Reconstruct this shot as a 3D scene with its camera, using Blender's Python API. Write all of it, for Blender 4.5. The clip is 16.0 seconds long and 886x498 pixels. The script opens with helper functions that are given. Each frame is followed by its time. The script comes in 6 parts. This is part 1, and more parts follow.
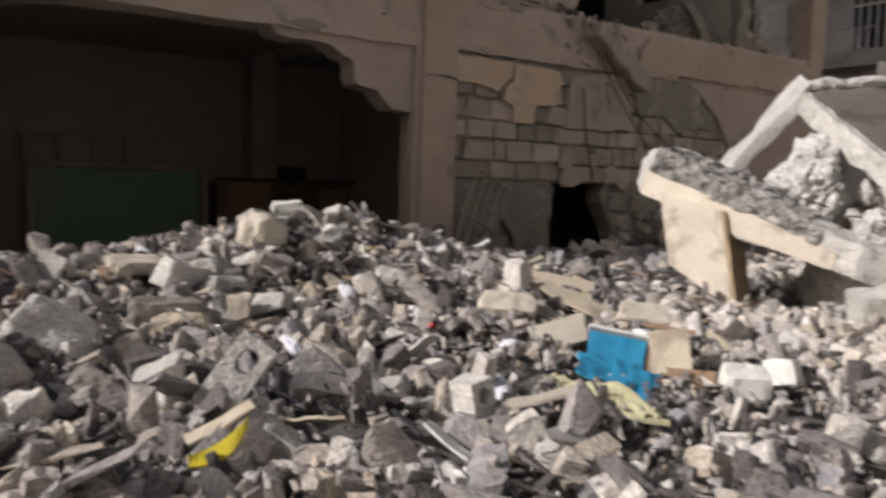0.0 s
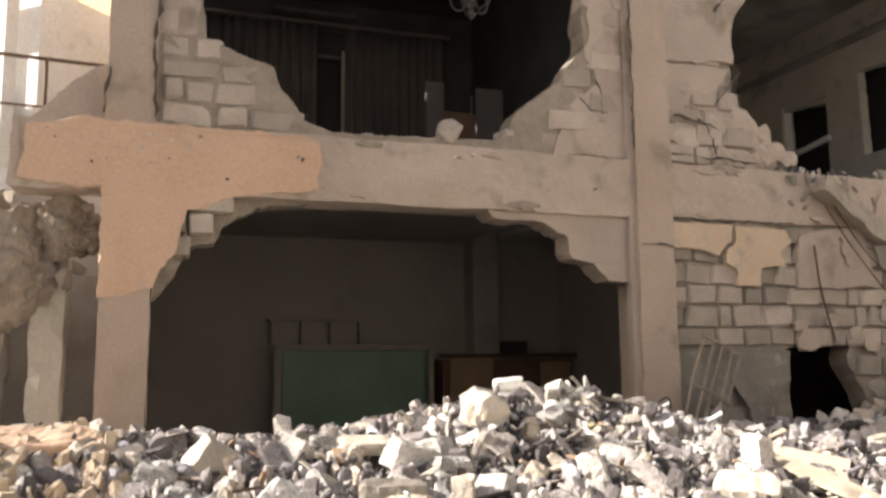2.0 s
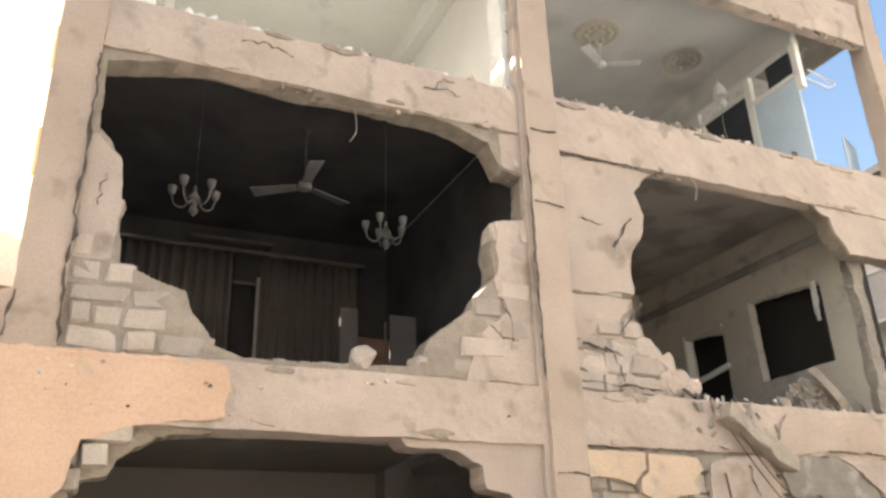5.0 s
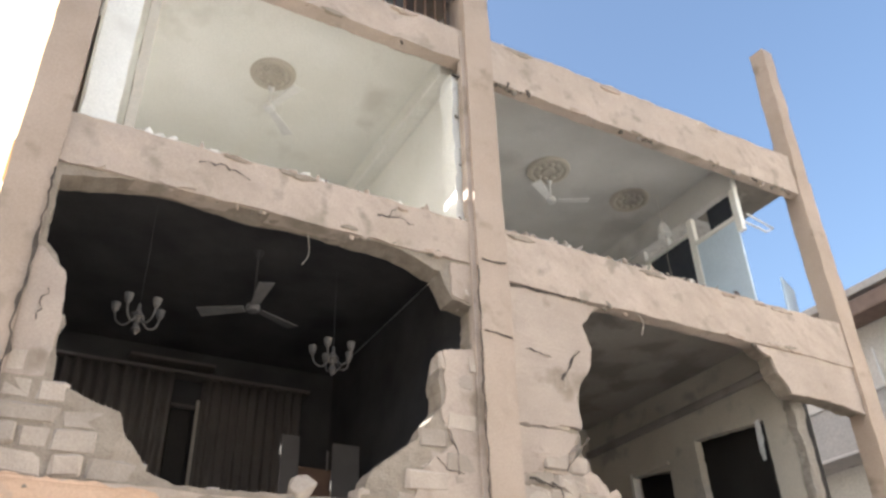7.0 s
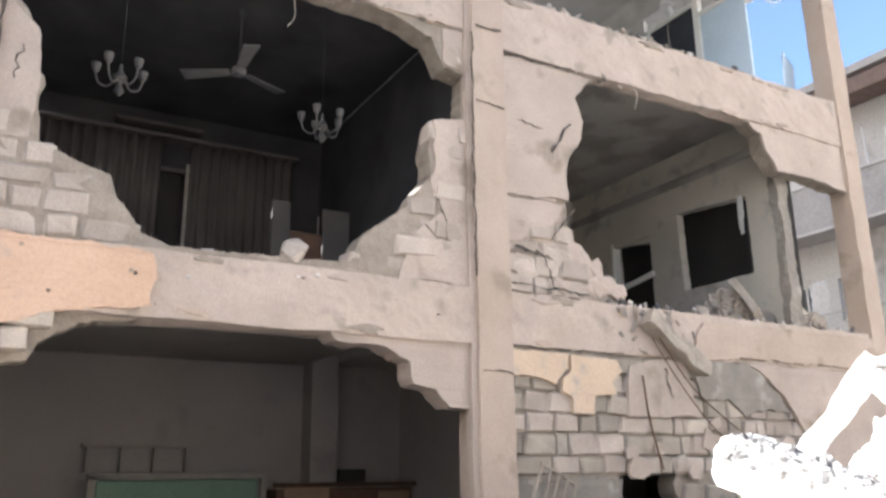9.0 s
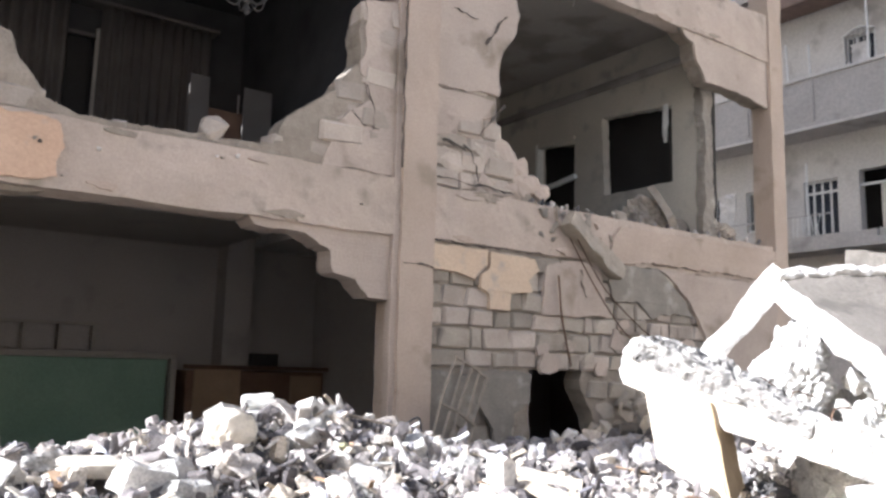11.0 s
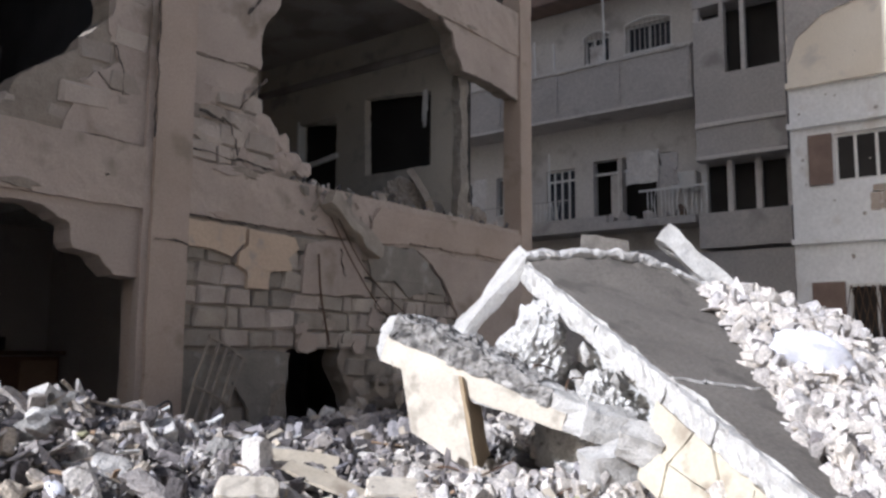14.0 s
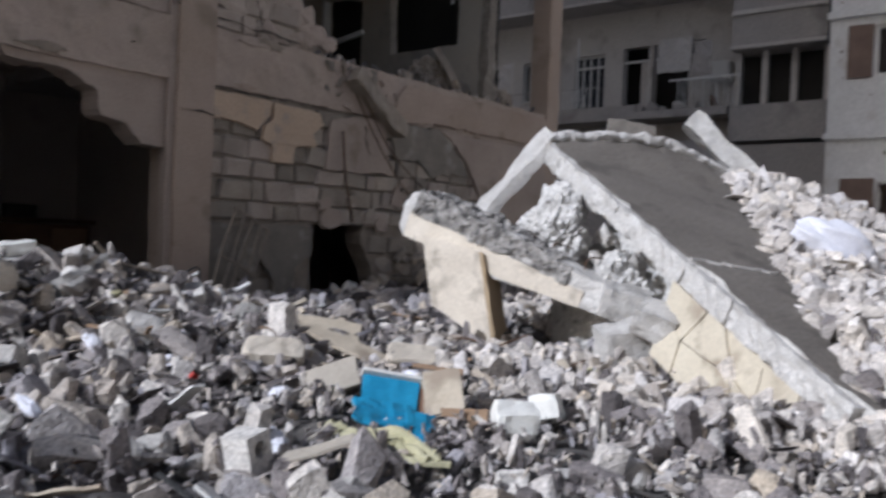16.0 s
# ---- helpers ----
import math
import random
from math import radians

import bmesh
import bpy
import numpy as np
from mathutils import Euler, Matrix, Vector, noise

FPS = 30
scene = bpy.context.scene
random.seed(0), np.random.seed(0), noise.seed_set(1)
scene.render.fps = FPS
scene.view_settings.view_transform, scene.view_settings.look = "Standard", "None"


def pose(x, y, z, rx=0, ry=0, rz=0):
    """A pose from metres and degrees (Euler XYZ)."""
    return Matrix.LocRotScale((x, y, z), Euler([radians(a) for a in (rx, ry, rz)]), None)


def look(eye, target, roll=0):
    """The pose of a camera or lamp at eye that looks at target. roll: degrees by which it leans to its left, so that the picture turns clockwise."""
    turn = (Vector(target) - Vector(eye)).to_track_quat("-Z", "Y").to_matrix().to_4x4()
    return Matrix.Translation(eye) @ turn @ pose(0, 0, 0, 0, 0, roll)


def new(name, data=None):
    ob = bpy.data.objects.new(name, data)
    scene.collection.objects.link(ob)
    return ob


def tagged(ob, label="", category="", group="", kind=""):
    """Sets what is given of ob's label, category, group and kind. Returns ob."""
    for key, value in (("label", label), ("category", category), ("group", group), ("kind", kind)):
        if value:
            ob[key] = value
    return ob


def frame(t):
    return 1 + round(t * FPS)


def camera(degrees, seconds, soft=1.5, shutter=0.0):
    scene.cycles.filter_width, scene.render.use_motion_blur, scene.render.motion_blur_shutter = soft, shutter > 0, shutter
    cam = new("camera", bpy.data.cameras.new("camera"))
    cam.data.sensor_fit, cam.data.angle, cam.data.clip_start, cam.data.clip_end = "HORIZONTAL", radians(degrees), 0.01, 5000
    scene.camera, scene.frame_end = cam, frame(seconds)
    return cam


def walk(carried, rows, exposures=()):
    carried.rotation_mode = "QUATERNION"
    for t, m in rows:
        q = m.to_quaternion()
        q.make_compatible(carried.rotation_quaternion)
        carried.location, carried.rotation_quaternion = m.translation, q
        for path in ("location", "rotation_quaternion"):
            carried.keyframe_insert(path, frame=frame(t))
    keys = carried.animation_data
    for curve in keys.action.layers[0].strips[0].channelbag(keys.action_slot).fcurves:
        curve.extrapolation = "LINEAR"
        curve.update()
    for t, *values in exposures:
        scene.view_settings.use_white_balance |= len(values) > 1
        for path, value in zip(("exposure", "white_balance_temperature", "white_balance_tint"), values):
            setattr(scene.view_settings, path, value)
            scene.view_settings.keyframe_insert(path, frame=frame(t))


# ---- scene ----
cam = camera(56.6, 16.0, soft=2.7, shutter=0.35)
PATH = [
    (0, (0.06, 0.06, 1.353), (1.179, 1.711, 1.2), 1.8),
    (0.5, (0.097, 0.084, 1.387), (0.904, 1.911, 1.286), 0.5),
    (1, (0.081, 0.054, 1.41), (0.811, 1.916, 1.4), -0.1),
    (1.5, (0.072, 0.032, 1.403), (0.726, 1.918, 1.52), -0.5),
    (2, (0.066, 0.015, 1.399), (0.703, 1.894, 1.649), -0.5),
    (2.5, (0.066, 0.015, 1.399), (0.753, 1.849, 1.807), -0.8),
    (3, (0.063, 0.007, 1.397), (0.741, 1.812, 1.928), -0.7),
    (3.5, (0.067, 0.019, 1.4), (0.752, 1.797, 2.008), -0.7),
    (4, (0.069, 0.023, 1.401), (0.788, 1.767, 2.066), -1.1),
    (6.3, (0.067, 0.026, 1.406), (0.906, 1.576, 2.351), -1.9),
    (6.5, (0.07, 0.028, 1.402), (0.909, 1.558, 2.38), -1.7),
    (7, (0.071, 0.029, 1.402), (0.91, 1.515, 2.446), -1.8),
    (7.2, (0.074, 0.036, 1.404), (0.916, 1.5094, 2.4633), -1.88),
    (7.5, (0.081, 0.055, 1.41), (0.949, 1.577, 2.375), -1.9),
    (8, (0.083, 0.064, 1.413), (0.978, 1.658, 2.226), -1.7),
    (8.5, (0.088, 0.078, 1.416), (1.007, 1.711, 2.115), -1.3),
    (9, (0.09, 0.082, 1.418), (1.05, 1.753, 1.955), -0.7),
    (9.2, (0.089, 0.086, 1.419), (1.059, 1.77, 1.894), -0.2),
    (11.5, (0.108, 0.237, 1.435), (1.341, 1.791, 1.687), 1.2),
    (12, (0.11, 0.244, 1.438), (1.431, 1.732, 1.642), 0.7),
    (12.5, (0.109, 0.245, 1.439), (1.532, 1.64, 1.605), 0.4),
    (13, (0.11, 0.248, 1.44), (1.627, 1.538, 1.624), 0.2),
    (13.5, (0.106, 0.24, 1.436), (1.68, 1.451, 1.668), 0.3),
    (14, (0.1, 0.228, 1.432), (1.676, 1.435, 1.675), 0.4),
    (14.5, (0.111, 0.202, 1.429), (1.734, 1.35, 1.648), 0.3),
    (15, (0.117, 0.198, 1.416), (1.788, 1.287, 1.565), 1.0),
    (15.5, (0.117, 0.204, 1.394), (1.801, 1.282, 1.449), 1.9),
    (16, (0.057, 0.209, 1.341), (1.616, 1.461, 1.312), 2.3),
]

EXPOSURES = [(0, -0.35, 6030, 14), (0.5, 0.19, 6030, 13), (1.0, 0.43, 6080, 13), (1.5, 0.77, 6180, 13), (2.0, 1.17, 6380, 12), (2.5, 1.77, 6380, 11), (3.0, 2.07, 6380, 12), (3.5, 2.17, 6330, 12),
             (4.0, 2.17, 6280, 10), (6.5, 2.22, 5880, 8), (7.5, 1.87, 5680, 9), (8.2, 2.02, 5580, 9), (9.0, 2.22, 5430, 10), (11.5, 1.27, 5380, 12), (12.0, 0.87, 5280, 13), (12.5, 0.42, 5280, 13), (14.5, 0.12, 5280, 13), (15.5, -0.13, 5230, 13), (16.0, -0.45, 5230, 13)]
walk(cam, [(t, look(eye, target, roll)) for t, eye, target, roll in PATH], EXPOSURES)

# ---- light ----
SUN_WAY = Vector((-0.977, 0.212, 0.0)).normalized()
SUN_UP = radians(29)
world = bpy.data.worlds.new("world")
scene.world = world
world.use_nodes = True
wn = world.node_tree
sky = wn.nodes.new("ShaderNodeTexSky")
sky.sky_type, sky.sun_disc = "NISHITA", False
sky.sun_elevation, sky.sun_rotation = SUN_UP, math.atan2(SUN_WAY.x, SUN_WAY.y)
sky.dust_density, sky.ozone_density, sky.air_density = 5.0, 0.2, 1.1
wn.links.new(sky.outputs[0], wn.nodes["Background"].inputs[0])
wn.nodes["Background"].inputs[1].default_value = 0.076
sun = new("sun", bpy.data.lights.new("sun", "SUN"))
sun.data.energy, sun.data.angle, sun.data.color = 5.0, radians(0.5), (1.0, 0.93, 0.84)
sun.matrix_world = look(SUN_WAY * 30 + Vector((0, 0, 30 * math.tan(SUN_UP))), (0, 0, 0))


# ---- materials ----
def stone(name, a, b, scale=3.0, bump=0.35, rough=0.9, vary="", spread=0.35, stain=None, stain_scale=0.8, stain_at=0.62, grain=45.0, metal=0.0, speck=(0.90, 1.06)):
    """Two-scale mottled surface. vary: 'object' or 'island' shifts the brightness piece by piece."""
    m = bpy.data.materials.new(name)
    m.use_nodes = True
    t = m.node_tree
    N, L = t.nodes.new, t.links.new
    p = t.nodes["Principled BSDF"]
    p.inputs["Roughness"].default_value = rough
    p.inputs["Metallic"].default_value = metal
    p.inputs["Specular IOR Level"].default_value = 0.25
    g = N("ShaderNodeNewGeometry")
    n1 = N("ShaderNodeTexNoise"); n1.inputs["Scale"].default_value = scale; n1.inputs["Detail"].default_value = 6
    n2 = N("ShaderNodeTexNoise"); n2.inputs["Scale"].default_value = grain; n2.inputs["Detail"].default_value = 4
    for n in (n1, n2):
        L(g.outputs["Position"], n.inputs["Vector"])
    r = N("ShaderNodeMapRange"); r.inputs[1].default_value, r.inputs[2].default_value = 0.3, 0.7
    L(n1.outputs[0], r.inputs[0])
    c = N("ShaderNodeMix"); c.data_type = "RGBA"
    c.inputs[6].default_value, c.inputs[7].default_value = (*a, 1), (*b, 1)
    L(r.outputs[0], c.inputs[0])
    out = c.outputs[2]
    f = N("ShaderNodeMix"); f.data_type, f.blend_type = "RGBA", "MULTIPLY"
    f.inputs[0].default_value = 1.0
    gr = N("ShaderNodeMapRange"); gr.inputs[1].default_value, gr.inputs[2].default_value, gr.inputs[3].default_value, gr.inputs[4].default_value = 0.3, 0.7, *speck
    L(n2.outputs[0], gr.inputs[0]); L(out, f.inputs[6]); L(gr.outputs[0], f.inputs[7])
    out = f.outputs[2]
    if stain:
        n3 = N("ShaderNodeTexNoise"); n3.inputs["Scale"].default_value = stain_scale; n3.inputs["Detail"].default_value = 8
        L(g.outputs["Position"], n3.inputs["Vector"])
        sr = N("ShaderNodeMapRange"); sr.inputs[1].default_value, sr.inputs[2].default_value = stain_at - 0.06, stain_at + 0.05
        L(n3.outputs[0], sr.inputs[0])
        sm = N("ShaderNodeMix"); sm.data_type = "RGBA"
        sm.inputs[7].default_value = (*stain, 1)
        L(sr.outputs[0], sm.inputs[0]); L(out, sm.inputs[6])
        out = sm.outputs[2]
    if vary:
        if vary == "object":
            src = N("ShaderNodeObjectInfo").outputs["Random"]
        else:
            src = g.outputs["Random Per Island"]
        vr = N("ShaderNodeMapRange"); vr.inputs[3].default_value, vr.inputs[4].default_value = 1 - spread, 1 + spread
        L(src, vr.inputs[0])
        vm = N("ShaderNodeMix"); vm.data_type, vm.blend_type = "RGBA", "MULTIPLY"
        vm.inputs[0].default_value = 1.0
        L(out, vm.inputs[6]); L(vr.outputs[0], vm.inputs[7])
        out = vm.outputs[2]
    L(out, p.inputs["Base Color"])
    if bump:
        add = N("ShaderNodeMath"); add.operation = "MULTIPLY_ADD"; add.inputs[1].default_value = 0.35
        L(n2.outputs[0], add.inputs[0]); L(n1.outputs[0], add.inputs[2])
        bu = N("ShaderNodeBump"); bu.inputs["Strength"].default_value = bump; bu.inputs["Distance"].default_value = 0.03
        L(add.outputs[0], bu.inputs["Height"]); L(bu.outputs[0], p.inputs["Normal"])
    return m


TONES = ((0.0, (0.16, 0.15, 0.16)), (0.2, (0.30, 0.28, 0.285)), (0.4, (0.62, 0.585, 0.60)), (0.55, (0.95, 0.90, 0.85)), (0.66, (1.1, 0.99, 0.82)), (0.77, (0.60, 0.60, 0.68)), (0.88, (1.25, 1.22, 1.17)), (1.0, (1.45, 1.42, 1.38)))
# paler tones that also hold the sun's blown-out glare
GLARETONES = ((0.0, (0.55, 0.53, 0.52)), (0.15, (0.85, 0.82, 0.80)), (0.4, (1.0, 0.97, 0.93)), (0.6, (1.1, 1.04, 0.95)), (0.8, (0.95, 0.94, 0.96)), (1.0, (1.25, 1.23, 1.2)))


def mixed_rubble(name, gain=1.0, tones=TONES):
    """Dusty broken masonry; each piece takes its own tone."""
    m = stone(name, tuple(v * gain for v in (0.43, 0.41, 0.385)), tuple(v * gain for v in (0.60, 0.575, 0.545)), 11.0, 1.0, 0.95, grain=70, speck=(0.62, 1.18))
    t = m.node_tree
    p = t.nodes["Principled BSDF"]
    old = p.inputs["Base Color"].links[0].from_socket
    g = t.nodes.new("ShaderNodeNewGeometry")
    ramp = t.nodes.new("ShaderNodeValToRGB")
    e = ramp.color_ramp.elements
    e[0].position, e[0].color = tones[0][0], (*tones[0][1], 1)
    e[1].position, e[1].color = tones[-1][0], (*tones[-1][1], 1)
    for at, c in tones[1:-1]:
        e.new(at).color = (*c, 1)
    mul = t.nodes.new("ShaderNodeMix"); mul.data_type, mul.blend_type = "RGBA", "MULTIPLY"
    mul.inputs[0].default_value = 1.0
    t.links.new(g.outputs["Random Per Island"], ramp.inputs[0])
    t.links.new(old, mul.inputs[6]); t.links.new(ramp.outputs[0], mul.inputs[7])
    t.links.new(mul.outputs[2], p.inputs["Base Color"])
    return m


PLASTER = stone("sand_plaster", (0.365, 0.30, 0.25), (0.455, 0.38, 0.318), 1.6, 0.55, 0.92, stain=(0.25, 0.205, 0.16), stain_scale=1.7, stain_at=0.64)
PINK = stone("pink_paint", (0.52, 0.36, 0.25), (0.60, 0.43, 0.31), 1.4, 0.15, 0.85, stain=(0.42, 0.34, 0.27), stain_scale=4.0, stain_at=0.68)
COLUMN = stone("column_plaster", (0.365, 0.29, 0.228), (0.445, 0.36, 0.293), 1.1, 0.25, 0.9, stain=(0.27, 0.22, 0.17), stain_scale=2.4, stain_at=0.66)
BEAM = stone("beam_concrete", (0.395, 0.325, 0.265), (0.475, 0.395, 0.33), 2.2, 0.45, 0.93, stain=(0.29, 0.25, 0.20), stain_scale=3.0, stain_at=0.64)
BLOCK = stone("limestone_block", (0.355, 0.30, 0.248), (0.445, 0.385, 0.325), 3.5, 0.6, 0.95, vary="object", spread=0.18)
GREYBLOCK = stone("cement_block", (0.29, 0.25, 0.205), (0.41, 0.36, 0.295), 4.0, 0.7, 0.95, vary="object", spread=0.32)
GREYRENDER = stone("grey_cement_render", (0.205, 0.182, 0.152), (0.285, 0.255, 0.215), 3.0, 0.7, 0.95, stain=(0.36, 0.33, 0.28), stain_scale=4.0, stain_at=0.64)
MORTAR = stone("mortar", (0.23, 0.195, 0.155), (0.34, 0.29, 0.235), 6.0, 0.9, 0.97)
BROKEN = stone("broken_concrete", (0.50, 0.48, 0.45), (0.63, 0.61, 0.575), 6.0, 1.0, 0.95, stain=(0.42, 0.40, 0.37), stain_scale=7.0, stain_at=0.62, grain=60, speck=(0.78, 1.1))
HONEYCOMB = stone("honeycombed_concrete", (0.58, 0.565, 0.535), (0.70, 0.685, 0.655), 7.0, 1.0, 0.95, stain=(0.25, 0.235, 0.22), stain_scale=11.0, stain_at=0.64, grain=55, speck=(0.7, 1.12))
CLEFT = stone("open_crack", (0.06, 0.05, 0.042), (0.11, 0.092, 0.076), 8.0, 0.3, 0.97)
DUSTYIRON = stone("dusty_iron", (0.26, 0.22, 0.175), (0.34, 0.29, 0.235), 14.0, 0.4, 0.9)
# screed grey lowered further to paint in the dimness of grazing sun
SLABSHADE = stone("shaded_slab_concrete", (0.145, 0.130, 0.113), (0.195, 0.176, 0.153), 1.6, 0.7, 0.92, stain=(0.118, 0.106, 0.092), stain_scale=3.0, stain_at=0.62, grain=38, speck=(0.8, 1.15))
PEACH = stone("faded_peach_paint", (0.50, 0.385, 0.275), (0.57, 0.45, 0.33), 2.0, 0.3, 0.9, stain=(0.40, 0.34, 0.28), stain_scale=5.0, stain_at=0.64)
PLATE = stone("cream_plate", (0.50, 0.445, 0.345), (0.59, 0.535, 0.42), 3.0, 0.4, 0.85, stain=(0.34, 0.29, 0.22), stain_scale=4.0, stain_at=0.62)
PITTED = stone("pitted_concrete", (0.15, 0.14, 0.13), (0.42, 0.40, 0.37), 16.0, 1.0, 0.95, stain=(0.09, 0.085, 0.08), stain_scale=10.0, stain_at=0.57)
TANEARTH = stone("tan_earth_stones", (0.38, 0.30, 0.215), (0.50, 0.415, 0.31), 3.0, 0.7, 0.95, vary="island", spread=0.3)
# tan of light bounced into shade, put into the colour
BOUNCETAN = stone("tan_bounce_shade", (0.34, 0.26, 0.16), (0.44, 0.34, 0.22), 5.0, 0.6, 0.95)
CREAMTILE = stone("cream_plaster", (0.56, 0.50, 0.41), (0.66, 0.60, 0.50), 3.0, 0.35, 0.8, stain=(0.40, 0.355, 0.29), stain_scale=5.0, stain_at=0.6)
WHITEWASH = stone("white_ceiling_paint", (0.74, 0.73, 0.67), (0.80, 0.79, 0.74), 1.2, 0.06, 0.8, stain=(0.62, 0.60, 0.54), stain_scale=0.9, stain_at=0.66)
GREYCEIL = stone("grey_ceiling_paint", (0.52, 0.51, 0.48), (0.62, 0.61, 0.58), 1.2, 0.08, 0.8, stain=(0.45, 0.44, 0.415), stain_scale=0.7, stain_at=0.6)
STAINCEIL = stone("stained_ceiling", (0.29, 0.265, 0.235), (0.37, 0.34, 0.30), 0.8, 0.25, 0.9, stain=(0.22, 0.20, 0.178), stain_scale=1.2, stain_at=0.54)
ROOMWALL = stone("room_plaster", (0.46, 0.42, 0.35), (0.54, 0.50, 0.42), 1.2, 0.12, 0.88, stain=(0.34, 0.31, 0.27), stain_scale=1.8, stain_at=0.62)
# near-black base colour for the first-floor left room
NEARBLACK = stone("near_black_surface", (0.035, 0.034, 0.036), (0.075, 0.072, 0.07), 1.3, 0.2, 0.9)
DARKROOM = stone("smoked_wall", (0.36, 0.325, 0.29), (0.42, 0.38, 0.34), 0.9, 0.15, 0.9, stain=(0.32, 0.29, 0.26), stain_scale=1.6, stain_at=0.66)
DARKENAMEL = stone("dark_enamel", (0.11, 0.105, 0.10), (0.16, 0.153, 0.145), 5.0, 0.05, 0.6)
DARKCUP = stone("dark_glass_cup", (0.065, 0.06, 0.055), (0.11, 0.10, 0.09), 9.0, 0.1, 0.5)
CURTAIN = stone("grey_curtain_cloth", (0.115, 0.10, 0.09), (0.155, 0.137, 0.12), 2.0, 0.1, 0.95, grain=120)
DARKWOOD = stone("dark_wood", (0.14, 0.08, 0.055), (0.20, 0.12, 0.075), 4.0, 0.15, 0.7)
BROWNWOOD = stone("brown_wood", (0.32, 0.22, 0.14), (0.40, 0.28, 0.18), 3.0, 0.15, 0.7)
GREENPAINT = stone("green_paint", (0.20, 0.31, 0.225), (0.25, 0.36, 0.265), 1.5, 0.1, 0.7)
PALEWOOD = stone("pale_dusty_wood", (0.33, 0.30, 0.25), (0.42, 0.38, 0.32), 4.0, 0.15, 0.8)
PALEBLUE = stone("pale_blue_paint", (0.50, 0.60, 0.68), (0.58, 0.68, 0.75), 1.5, 0.1, 0.7)
WHITEMETAL = stone("white_enamel", (0.66, 0.65, 0.62), (0.74, 0.73, 0.70), 5.0, 0.05, 0.45)
RUST = stone("rusty_iron", (0.10, 0.065, 0.045), (0.19, 0.12, 0.08), 12.0, 0.4, 0.8, metal=0.5)
DARKCABLE = stone("black_cable", (0.02, 0.02, 0.02), (0.05, 0.05, 0.05), 20.0, 0.1, 0.6)
CHUNK = stone("chunk_concrete", (0.44, 0.42, 0.39), (0.58, 0.555, 0.515), 9.0, 1.0, 0.95, vary="object", spread=0.38, grain=60, speck=(0.66, 1.15))
RUBBLE = mixed_rubble("rubble_pieces")
# paler copy of the rubble, sun glare put into its gain
GLARERUBBLE = mixed_rubble("pale_glare_rubble", 1.28, GLARETONES)
# dust painted darker, so gaps between the pieces look shaded
GAPDUST = stone("gap_shaded_dust", (0.10, 0.092, 0.085), (0.18, 0.168, 0.155), 8.0, 1.0, 0.97, grain=120)
ASPHALT = stone("dusty_street", (0.16, 0.15, 0.135), (0.24, 0.225, 0.20), 0.6, 0.3, 0.95)
BLUE = stone("blue_laminate", (0.03, 0.22, 0.40), (0.05, 0.33, 0.55), 5.0, 0.1, 0.55, stain=(0.30, 0.40, 0.45), stain_scale=4.0, stain_at=0.68)
CARDBOARD = stone("tan_board", (0.48, 0.415, 0.315), (0.58, 0.51, 0.40), 4.0, 0.2, 0.85, stain=(0.36, 0.30, 0.23), stain_scale=5.0, stain_at=0.63)
YELLOW = stone("yellow_plastic", (0.62, 0.50, 0.03), (0.72, 0.60, 0.06), 6.0, 0.05, 0.4)
CLOTH = stone("straw_cloth", (0.42, 0.40, 0.24), (0.55, 0.52, 0.34), 9.0, 0.3, 0.95)
WHITECLOTH = stone("white_cloth", (0.70, 0.70, 0.76), (0.78, 0.78, 0.82), 3.0, 0.15, 0.9)
REDPLASTIC = stone("red_plastic", (0.45, 0.05, 0.04), (0.55, 0.08, 0.06), 6.0, 0.05, 0.5)
FARGREY = stone("far_grey_render", (0.40, 0.375, 0.35), (0.48, 0.45, 0.42), 0.9, 0.2, 0.9, stain=(0.29, 0.27, 0.25), stain_scale=0.9, stain_at=0.64, grain=14, speck=(0.86, 1.08))
FARPALE = stone("far_pale_render", (0.55, 0.52, 0.485), (0.63, 0.60, 0.56), 0.8, 0.15, 0.9, stain=(0.40, 0.37, 0.34), stain_scale=1.1, stain_at=0.64, grain=14, speck=(0.86, 1.08))
FARWHITE = stone("far_white_render", (0.74, 0.735, 0.725), (0.82, 0.815, 0.805), 0.9, 0.2, 0.9, stain=(0.62, 0.59, 0.55), stain_scale=1.3, stain_at=0.67, grain=14, speck=(0.88, 1.05))
FARCREAM = stone("far_cream_render", (0.76, 0.68, 0.56), (0.82, 0.75, 0.64), 0.9, 0.2, 0.9, stain=(0.60, 0.55, 0.48), stain_scale=1.5, stain_at=0.65)
ORANGE = stone("orange_render", (0.62, 0.40, 0.20), (0.70, 0.48, 0.26), 0.8, 0.1, 0.9)
# near-black, mostly painted shade of the rooms behind openings
BLACKSHADE = stone("black_and_interior_shade", (0.03, 0.028, 0.026), (0.05, 0.046, 0.042), 1.0, 0.0, 0.95)
GLASS = stone("dusty_window_glass", (0.03, 0.035, 0.045), (0.05, 0.055, 0.065), 2.0, 0.0, 0.15)
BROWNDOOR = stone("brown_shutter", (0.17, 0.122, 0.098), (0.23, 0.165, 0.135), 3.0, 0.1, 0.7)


# ---- mesh helpers ----
def thing(name, label, category, at=(0, 0, 0), group="", kind=""):
    ob = new(name)
    ob.location = at
    ob.empty_display_size = 0.2
    return tagged(ob, label, category, group, kind)


def top_of(ob):
    while ob.parent:
        ob = ob.parent
    return ob


